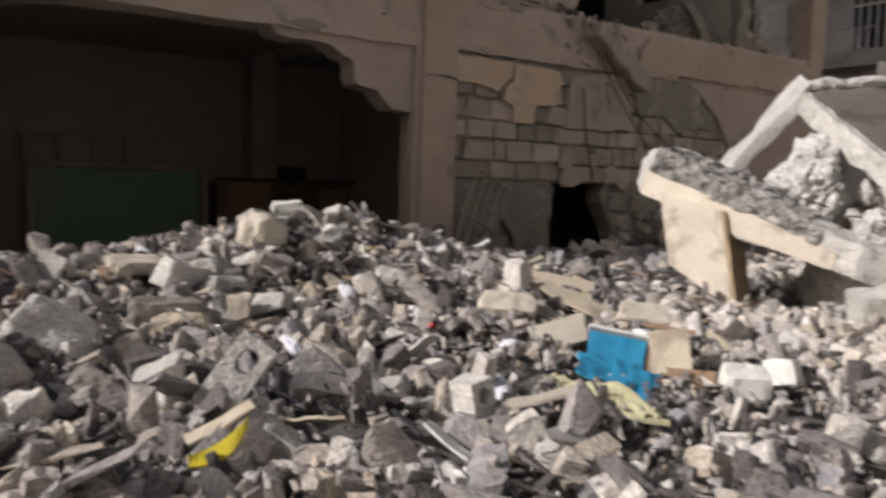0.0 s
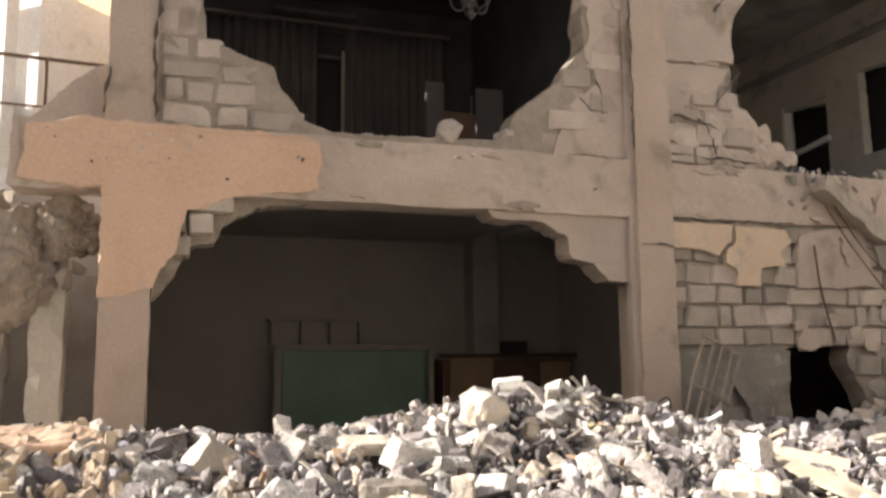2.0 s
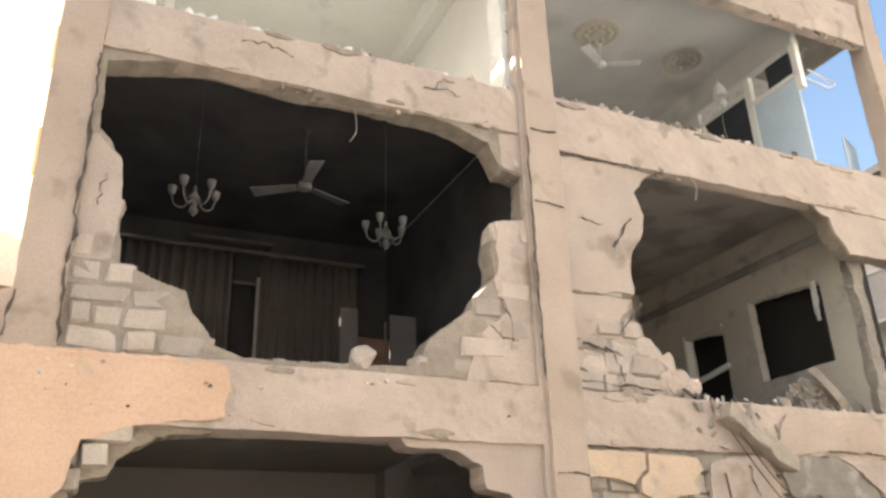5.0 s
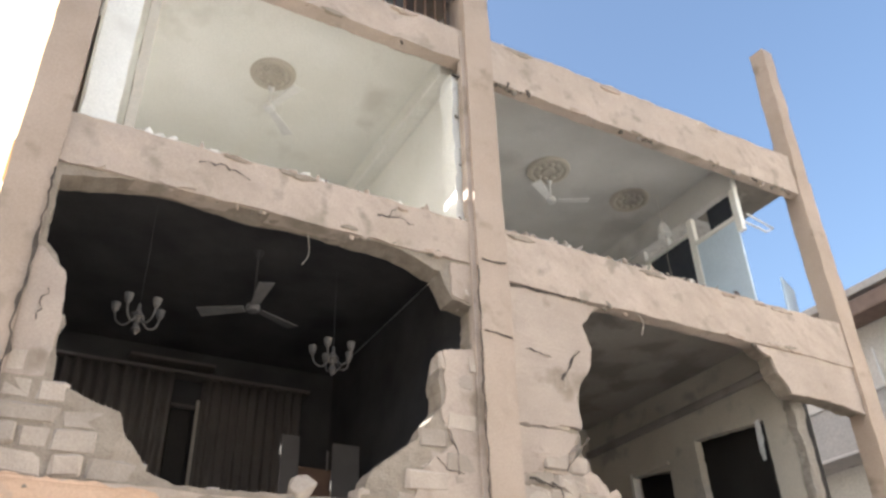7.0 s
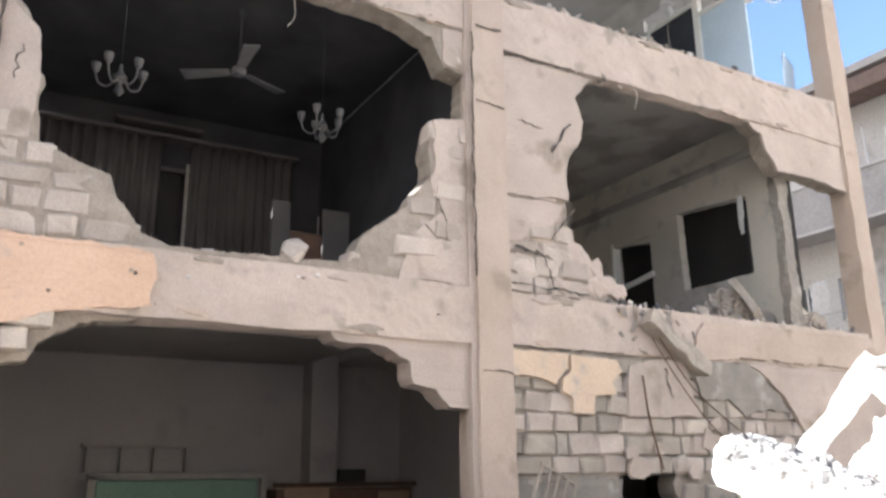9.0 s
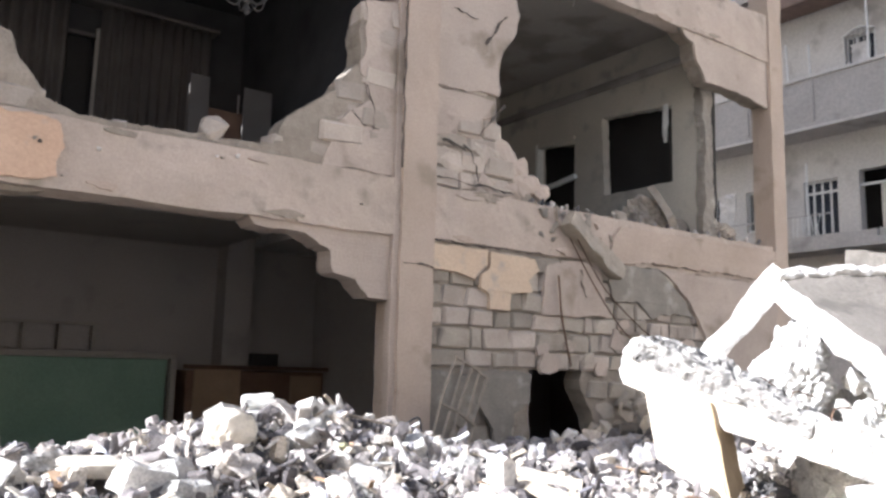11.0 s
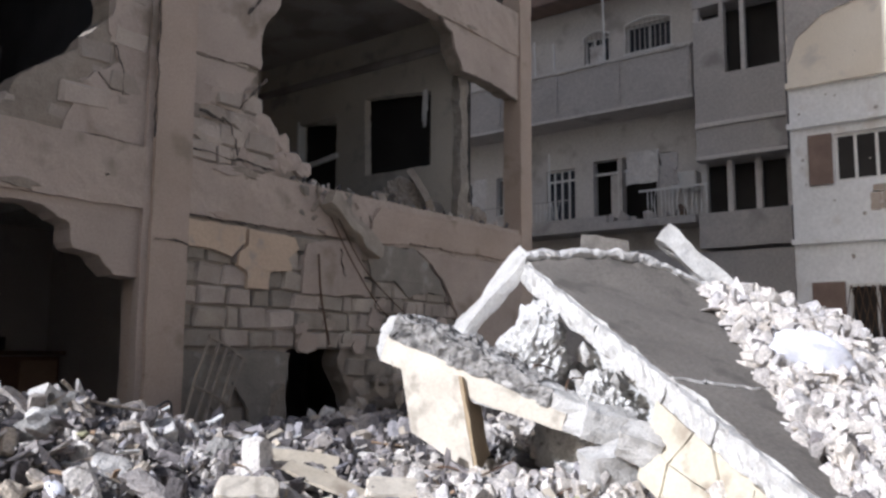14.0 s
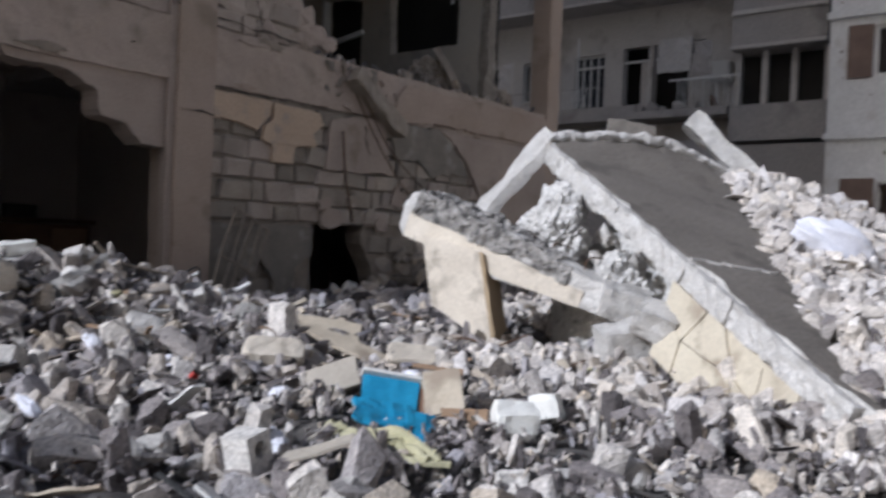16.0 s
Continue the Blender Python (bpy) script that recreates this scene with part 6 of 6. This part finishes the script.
def scatter(name, count, region, size, label, seed, sink=0.25, material=RUBBLE, lift=0.06, tilt=6.28, flat=False):
    r = np.random.RandomState(seed)
    vs, fs, at = [], [], 0
    x0, x1, y0, y1 = region
    made = 0
    while made < count:
        x, y = r.uniform(x0, x1), r.uniform(y0, y1)
        if math.hypot(x, y) < 1.1 or heap(x, y) < GROUND + 0.02 + 0.25 * (noise.noise(Vector((x * 1.3, y * 1.3, 7))) + 0.2):
            continue
        if x < 6.2 and size[1] < 0.2 and r.random_sample() < 0.75 and noise.noise(Vector((x * 2.6, y * 2.6, 11))) < -0.12:
            continue
        rel = Vector((x, y, P1.z - (NRM.x * (x - P1.x) + NRM.y * (y - P1.y)) / NRM.z)) - P1
        if seed == 25 and 2.2 < x < 3.7 and 2.0 < y < 3.5:
            continue
        if 5.3 < x < 6.75 and 3.05 < y < 4.5 and r.random_sample() < 0.9:
            continue
        if seed == 27 and (rel.dot(V) < slab_width(rel.dot(U)) - 0.03 or rel.dot(U) < 0.1):
            continue
        made += 1
        s = size[0] * (size[1] / size[0]) ** (r.random_sample() ** 1.7)
        if s > 0.085 and 2.1 < x < 3.7 and 1.7 < y < 3.5:
            continue
        kinds = WORN if s > 0.06 and not flat else TEMPLATES
        v, f = kinds[r.randint(len(kinds))]
        m = np.array(Euler((r.uniform(-tilt, tilt), r.uniform(-tilt, tilt), r.uniform(0, 6.28))).to_matrix())
        q = (v * (s * r.uniform(0.9, 2.4), s * r.uniform(0.7, 1.1), s * r.uniform(0.3, 0.9))) @ m.T + (x, y, heap(x, y) + s * (0.5 - sink) * 0.6 + lift * r.random_sample() ** 2)
        vs.append(q)
        fs.append(f + at)
        at += len(v)
    vs, fs = np.concatenate(vs), np.concatenate(fs)
    me = bpy.data.meshes.new(name)
    me.from_pydata(vs.tolist(), [], fs.tolist())
    me.materials.append(material)
    tagged(new(name, me), label, "rubble", kind="stuff")


scatter("rubble_pieces", 11500, (-3.4, 7.0, -1.6, 7.3), (0.028, 0.14), "loose grey and white broken masonry pieces", 1)
scatter("rubble_crumbs", 15000, (-2.5, 7.0, 0.9, 6.9), (0.014, 0.06), "fine masonry crumbs", 2, lift=0.12)
scatter("rubble_pieces", 6500, (6.0, 12.4, -2.0, 5.4), (0.035, 0.17), "bright broken masonry pieces on the high heap", 3, material=GLARERUBBLE)
scatter("rubble_crumbs", 13000, (6.0, 11.5, -1.5, 4.6), (0.02, 0.07), "fine white masonry crumbs on the high heap", 15, material=GLARERUBBLE, lift=0.1)
scatter("rubble_pieces", 1800, (4.8, 11.0, 5.0, 7.0), (0.04, 0.2), "shaded broken masonry pieces by the wall", 5)

scatter("rubble_pieces", 3600, (4.3, 8.0, 0.2, 3.3), (0.03, 0.15), "bright broken masonry pieces banked against the slab", 27, sink=0.05, material=GLARERUBBLE, lift=0.1)
scatter("rubble_pieces", 1500, (3.8, 6.2, 0.9, 3.4), (0.03, 0.14), "bright broken masonry pieces at the slab's foot", 28, material=GLARERUBBLE, lift=0.12)
scatter("rubble_pieces", 420, (-2.6, 6.0, 1.9, 6.9), (0.09, 0.19), "coarse broken masonry lumps", 25, lift=0.08)

SOLID = TEMPLATES
TEMPLATES = [as_arrays(lump(rng, 12, 0.22, 0.8)) for k in range(8)]
scatter("rubble_shards", 1500, (-2.5, 6.5, 1.2, 6.9), (0.07, 0.24), "flat broken plaster and tile shards", 11, lift=0.08, tilt=0.55, flat=True)
scatter("rubble_shards", 350, (6.5, 11.5, -0.5, 4.0), (0.1, 0.32), "flat bright broken slab shards", 12, material=GLARERUBBLE, lift=0.08, tilt=0.6, flat=True)
TEMPLATES = SOLID
scatter("earth_mound", 1300, (-2.4, -0.1, 4.6, 6.9), (0.03, 0.16), "tan crumbled earth and stones by the wall foot", 13, material=TANEARTH, lift=0.09)

# larger chunks, one by one
CHUNKS = []
for k in range(12):
    b = worn_stone(rng, 0.12) if k % 6 == 0 else worn_block(rng, 4, 0.05)
    me = bpy.data.meshes.new("rubble_chunk")
    b.to_mesh(me)
    b.free()
    me.materials.append(CHUNK)
    CHUNKS.append(me)
made = 0
r = random.Random(21)
while made < 210:
    x, y = (r.uniform(-2.2, 6.0), r.uniform(1.6, 6.9)) if made < 160 else (r.uniform(6.5, 10.5), r.uniform(0.2, 3.6))
    if math.hypot(x, y) < 2.0 or (5.0 < x < 6.6 and 1.2 < y < 4.9) or (2.1 < x < 4.2 and 2.0 < y < 4.6):
        continue
    flat = P1.z - (NRM.x * (x - P1.x) + NRM.y * (y - P1.y)) / NRM.z
    rel = Vector((x, y, flat)) - P1
    if -0.3 < rel.dot(U) < LEN + 0.2 and -0.2 < rel.dot(V) < slab_width(rel.dot(U)) + 0.15:
        continue
    made += 1
    s = r.uniform(0.09, 0.2) * (0.85 if y < 3.5 else 1.0)
    ob = new("rubble_chunk", CHUNKS[r.randrange(12)])
    ob.matrix_basis = Matrix.LocRotScale((x, y, heap(x, y) + s * 0.22), Euler((r.uniform(-0.6, 0.6), r.uniform(-0.6, 0.6), r.uniform(0, 6.28))), (s * r.uniform(1.0, 1.5), s, s * r.uniform(0.6, 0.95)))
    tagged(ob, "dusty broken concrete chunk on the rubble heap", "concrete chunk", "rubble chunks")


def hollow_block(at, turn, size=(0.40, 0.15, 0.20), holes=3):
    w, d, h = size
    out = [(-w / 2, -h / 2), (w / 2, -h / 2), (w / 2, h / 2), (-w / 2, h / 2)]
    hs = []
    for k in range(holes):
        cx = -w / 2 + w * (k + 0.5) / holes
        rx, rz = w / holes * 0.28, h * 0.26
        hs.append([(cx + rx * math.cos(a), rz * math.sin(a)) for a in [-2 * math.pi * q / 10 for q in range(10)]])
    bm = sheet(ragged(out, 0.06, 0.006, at[0]), -d / 2, d / 2, hs, 0.002)
    bmesh.ops.transform(bm, matrix=pose(*at, *turn), verts=bm.verts)
    tagged(part("hollow_block", bm, CHUNK), "pale hollow concrete block with round holes, lying in the rubble", "hollow block", "hollow blocks")


hollow_block((3.06, 5.86, 0.99), (-20, 34, 6), (0.38, 0.18, 0.18))
hollow_block((1.88, 2.50, 0.52), (-30, 78, -24), (0.24, 0.14, 0.11), 2)
hollow_block((2.35, 5.9, 1.02), (60, 10, 40), (0.3, 0.16, 0.16))
hollow_block((0.9, 5.4, 0.72), (20, 30, 60), (0.36, 0.16, 0.18))
hollow_block((1.12, 3.0, 0.6), (-20, -52, -8), (0.36, 0.15, 0.15), 2)


def slab_thing(name, label, category, at, turn, size, material, bevel=0.012, lift=0.0):
    w, d, h = size
    z = heap(at[0], at[1]) + lift
    b = rough_box(-w / 2, w / 2, -d / 2, d / 2, -h / 2, h / 2, 0.04, 0.006 + 0.07 * min(h, 0.3), 6.0)
    if h > 0.04:
        for v in b.verts:
            n = (abs(v.co.x) > 0.44 * w) + (abs(v.co.y) > 0.44 * d) + (abs(v.co.z) > 0.42 * h)
            v.co *= 1 - 0.06 * max(n - 1, 0)
    bmesh.ops.transform(b, matrix=pose(at[0], at[1], z, *turn), verts=b.verts)
    tagged(part(name, b, material), label, category)


slab_thing("yellow_brick", "cream rounded building brick on the rubble", "brick", (3.22, 4.0), (32, 6, -38), (0.36, 0.18, 0.13), CREAMTILE, lift=0.12)
slab_thing("light_slab", "flat pale plaster slab in the rubble", "slab", (3.98, 3.55), (18, 6, -46), (0.36, 0.22, 0.05), CREAMTILE, lift=0.13)
slab_thing("dark_brick", "long grey brick with a pale upper face", "brick", (1.22, 4.25), (5, 3, -14), (0.36, 0.17, 0.13), GREYRENDER, lift=0.13)
slab_thing("pale_block", "pale smooth wall block tilted in the rubble", "block", (0.62, 3.85), (48, 32, -16), (0.32, 0.24, 0.17), CHUNK, lift=0.18)
slab_thing("grey_slab", "tilted grey concrete slab piece in the rubble", "slab", (0.36, 3.55), (30, 20, 30), (0.3, 0.2, 0.1), CHUNK, lift=0.12)
slab_thing("white_brick", "white brick piece in the rubble", "brick", (2.6, 5.95), (10, -5, -20), (0.24, 0.12, 0.09), WHITEWASH, lift=0.16)
slab_thing("white_brick", "white brick piece in the rubble", "brick", (3.15, 2.24), (15, 5, -40), (0.2, 0.16, 0.12), WHITEWASH, lift=0.1)
slab_thing("white_brick", "white brick piece in the rubble", "brick", (3.6, 2.35), (-15, 15, 20), (0.2, 0.15, 0.14), WHITEWASH, lift=0.1)
slab_thing("white_brick", "white brick piece in the rubble", "brick", (0.94, 3.3), (20, -25, -30), (0.2, 0.12, 0.09), CHUNK, lift=0.13)
slab_thing("tan_stone", "tan rounded stone in the rubble", "stone", (0.37, 5.3), (15, 35, 20), (0.26, 0.22, 0.24), ROOMWALL, lift=0.1)
slab_thing("grey_block", "grey square block on the rubble", "block", (1.56, 5.1), (10, 20, 15), (0.32, 0.2, 0.2), CHUNK, lift=0.1)
slab_thing("flat_stone", "flat cream stone on the rubble", "stone", (1.35, 5.4), (12, 4, -10), (0.34, 0.2, 0.08), CREAMTILE, lift=0.12)
slab_thing("tan_block", "tan orange-stained masonry block by the wall foot", "block", (-0.62, 5.75), (14, 4, 12), (0.7, 0.4, 0.26), PINK, lift=0.0)
slab_thing("cardboard_sheet", "bent tan board sheet lying on the rubble", "board", (4.05, 4.45), (24, 8, -45), (0.5, 0.3, 0.02), CARDBOARD, lift=0.13)
slab_thing("cardboard_sheet", "bent tan board sheet lying on the rubble", "board", (3.86, 4.02), (16, 20, -62), (0.55, 0.16, 0.02), CARDBOARD, lift=0.13)
slab_thing("brown_board", "brown broken board beside the blue drawer", "board", (3.02, 3.3), (40, -20, -50), (0.30, 0.2, 0.02), PALEWOOD, lift=0.11)
cab = thing("blue_drawer", "broken blue drawer with a dark side panel, half buried", "drawer", (2.95, 2.9, 0.45))
zz = heap(2.95, 2.85)
m = pose(2.99, 2.86, zz + 0.10, 46, 9, -42)
part("front", rough_box(-0.14, 0.14, -0.11, 0.13, -0.01, 0.01, 0.04, 0.012, 5.0, m=m), BLUE, cab, "blue laminate panel")
part("rim", box(-0.15, 0.16, 0.13, 0.15, -0.02, 0.05, 0.004, m=m), WHITEMETAL, cab, "pale laminate edge")
part("bottom", rough_box(-0.16, 0.14, -0.1, 0.1, -0.01, 0.01, 0.03, 0.03, 6.0, m=pose(2.78, 2.68, zz + 0.10, 12, 12, -40)), BLUE, cab, "bent blue laminate panel")
part("flap", rough_box(-0.07, 0.09, -0.08, 0.08, -0.006, 0.006, 0.03, 0.03, 6.0, m=pose(2.80, 2.52, zz + 0.06, 55, 20, -30)), BLUE, cab, "crumpled blue laminate piece")
part("side_panel", box(-0.012, 0.012, -0.16, 0.16, -0.12, 0.05, 0.004, m=m @ pose(0.165, -0.02, 0)), DARKWOOD, cab)
tb = thing("tan_box", "tan cardboard box half buried in the rubble", "box", (3.2, 2.7, 0.45))
part("body", rough_box(-0.09, 0.09, -0.13, 0.15, -0.12, 0.10, 0.05, 0.012, 5.0, m=pose(3.16, 2.66, heap(3.16, 2.66) + 0.11, 46, -6, -46)), CARDBOARD, tb)
part("flap", rough_box(-0.10, 0.12, -0.10, 0.08, -0.005, 0.005, 0.06, 0.012, m=pose(3.02, 2.44, heap(3.05, 2.5) + 0.06, 74, 0, -46)), BROWNWOOD, tb)
b = bmesh.new()
bmesh.ops.create_icosphere(b, subdivisions=4, radius=0.5)
for v in b.verts:
    q = v.co.copy()
    v.co = Vector([math.copysign(abs(c) ** 0.8, c) for c in q]) * 0.85 + q * (0.18 * noise.noise(q * 2.5) + 0.1 * noise.noise(q * 7))
bmesh.ops.transform(b, matrix=Matrix.LocRotScale((2.25, 5.55, heap(2.25, 5.55) + 0.12), Euler((0.3, 0.2, 0.5)), (0.38, 0.3, 0.32)), verts=b.verts)
tagged(part("boulder", b, CREAMTILE), "rounded cream stone boulder on the rubble crest", "boulder")
# yellow plastic strip, straw cloth, red tin, white bundle, cables
bm = bmesh.new()
for k in range(12):
    a = k / 11
    x, y = 0.77 + 0.2 * a, 2.38 - 0.03 * math.sin(a * 3.1) + 0.06 * a
    z = heap(0.87, 2.38) + 0.11 + 0.075 * a * a
    w = 0.026 * math.sin(math.pi * min(max(a * 0.9 + 0.08, 0), 1))
    for s in (0, 1):
        bm.verts.new((x, y - w + 2 * w * s, z + 0.03 * s))
bm.verts.ensure_lookup_table()
for k in range(11):
    bm.faces.new((bm.verts[2 * k], bm.verts[2 * k + 2], bm.verts[2 * k + 3], bm.verts[2 * k + 1]))
ex = bmesh.ops.extrude_face_region(bm, geom=list(bm.faces))
bmesh.ops.translate(bm, verts=[v for v in ex["geom"] if isinstance(v, bmesh.types.BMVert)], vec=(0, 0.004, -0.008))
tagged(part("yellow_strip", bm, YELLOW), "curved yellow plastic strip on the rubble", "plastic scrap")
cl = thing("straw_cloth", "twisted straw-coloured cloth strips on the rubble", "cloth", (2.4, 2.35, 0.5))
for k in range(9):
    r0 = random.Random(k)
    pts = []
    for q in range(7):
        a = q / 6
        x, y = 2.50 - 0.12 * a * (0.2 + 0.9 * r0.random()) + r0.gauss(0, 0.025), 2.75 - 0.62 * a + r0.gauss(0, 0.03)
        pts.append((x, y, heap(x, y) + 0.07 + r0.random() * 0.05))
    part("strip", tube(curve_points(pts, 4), 0.014, 5), CLOTH, cl)
b = lump(rng, 16, 0.5, 0.5)
bmesh.ops.transform(b, matrix=Matrix.LocRotScale((2.58, 3.86, heap(2.58, 3.86) + 0.12), Euler((0.3, 0.5, 0.2)), (0.05, 0.04, 0.08)), verts=b.verts)
tagged(part("red_scrap", b, REDPLASTIC), "small red scrap in the rubble", "scrap")
bm = bmesh.new()
bmesh.ops.create_icosphere(bm, subdivisions=4, radius=0.5)
for v in bm.verts:
    v.co += noise.noise_vector(v.co * 2.5) * 0.2 + noise.noise_vector(v.co * 6) * 0.07 + noise.noise_vector(v.co * 14) * 0.02
bmesh.ops.transform(bm, matrix=Matrix.LocRotScale((6.5, 1.78, heap(6.5, 1.78) + 0.15), Euler((0.1, 0.45, -0.9)), (0.62, 0.34, 0.34)), verts=bm.verts)
tagged(part("white_sack", bm, WHITECLOTH, smooth=True), "white cloth sack lying on the rubble", "cloth")
bm = bmesh.new()
bmesh.ops.create_icosphere(bm, subdivisions=3, radius=0.5)
for v in bm.verts:
    v.co += noise.noise_vector(v.co * 2.5) * 0.14
bmesh.ops.transform(bm, matrix=Matrix.LocRotScale((5.6, 0.85, heap(5.6, 0.85) + 0.12), Euler((0.2, 0.3, 0.2)), (0.25, 0.25, 0.4)), verts=bm.verts)
tagged(part("grey_sack", bm, CHUNK, smooth=True), "pale grey sack lying on the rubble", "sack")
pts = [(3.12, 5.9, 1.2), (3.3, 5.88, 1.06)] + [(x, y, heap(x, y) + 0.11) for x, y in ((3.75, 5.8), (4.2, 5.65), (4.7, 5.5), (5.3, 5.35))]
tagged(part("black_cable", tube(curve_points(pts), 0.014, 6), DUSTYIRON), "grey dusty cable sagging over the rubble crest", "cable")
for k in range(22):
    r0 = random.Random(100 + k)
    x, y = r0.uniform(0.5, 5.0), r0.uniform(2.2, 6.2)
    if 2.2 < x < 3.5 and y < 3.6:
        continue
    z = heap(x, y) + 0.05
    a = r0.uniform(0, 6.28)
    l = r0.uniform(0.15, 0.5)
    pts = [(x, y, z), (x + l * 0.5 * math.cos(a), y + l * 0.5 * math.sin(a), z + l * r0.uniform(0.05, 0.3)), (x + l * math.cos(a + 0.4), y + l * math.sin(a + 0.4), z + l * r0.uniform(-0.1, 0.45))]
    tagged(part("bent_rod", tube(curve_points(pts, 4), r0.uniform(0.005, 0.01), 5), RUST if k % 2 else DARKCABLE), "bent rusty rod sticking out of the rubble", "rod", "rods in the rubble")

# splinters, torn strips and coloured scraps
rp = random.Random(55)
for k in range(64):
    x, y = rp.uniform(-0.6, 5.4), rp.uniform(2.2, 6.3)
    if (2.4 < x < 3.5 and 2.3 < y < 3.3) or math.hypot(x, y) < 2.0:
        continue
    l, w = rp.uniform(0.1, 0.34), rp.uniform(0.012, 0.035)
    m = pose(x, y, heap(x, y) + rp.uniform(0.08, 0.14), rp.uniform(-30, 30), rp.uniform(-40, 40), rp.uniform(0, 360))
    b = rough_box(-l / 2, l / 2, -w, w, -0.006, 0.006, 0.05, 0.012, 7.0, m=m)
    tagged(part("splinter", b, (PALEWOOD, CARDBOARD, BROWNWOOD, WHITEMETAL)[k % 4]), ("dusty pale wood splinter", "torn tan board strip", "brown wood splinter", "bent white metal strip")[k % 4] + " lying in the rubble", "scrap", "splinters in the rubble")
for k in range(16):
    x, y = rp.uniform(0.2, 5.0), rp.uniform(2.4, 6.0)
    bm = bmesh.new()
    bmesh.ops.create_icosphere(bm, subdivisions=3, radius=0.5)
    for v in bm.verts:
        v.co += noise.noise_vector(v.co * 3 + Vector((k, 0, 0))) * 0.3 + noise.noise_vector(v.co * 9) * 0.08
    bmesh.ops.transform(bm, matrix=Matrix.LocRotScale((x, y, heap(x, y) + 0.09), Euler((rp.uniform(-0.5, 0.5), rp.uniform(-0.5, 0.5), rp.uniform(0, 6))), (rp.uniform(0.1, 0.2), rp.uniform(0.06, 0.12), 0.05)), verts=bm.verts)
    tagged(part("cloth_scrap", bm, (WHITECLOTH, CLOTH, WHITECLOTH, CREAMTILE)[k % 4], smooth=True), ("crumpled white cloth scrap", "crumpled straw cloth scrap", "crumpled white cloth scrap", "cream paper scrap")[k % 4] + " in the rubble", "scrap", "cloth scraps in the rubble")

# ---- laying the single blocks ----
for parent, me, at, turn, size in PIECES:
    ob = new("brick", me)
    ob.parent = parent
    ob.matrix_basis = Matrix.LocRotScale(Vector(at) - top_of(parent).location, Euler([radians(a) for a in turn]), size)
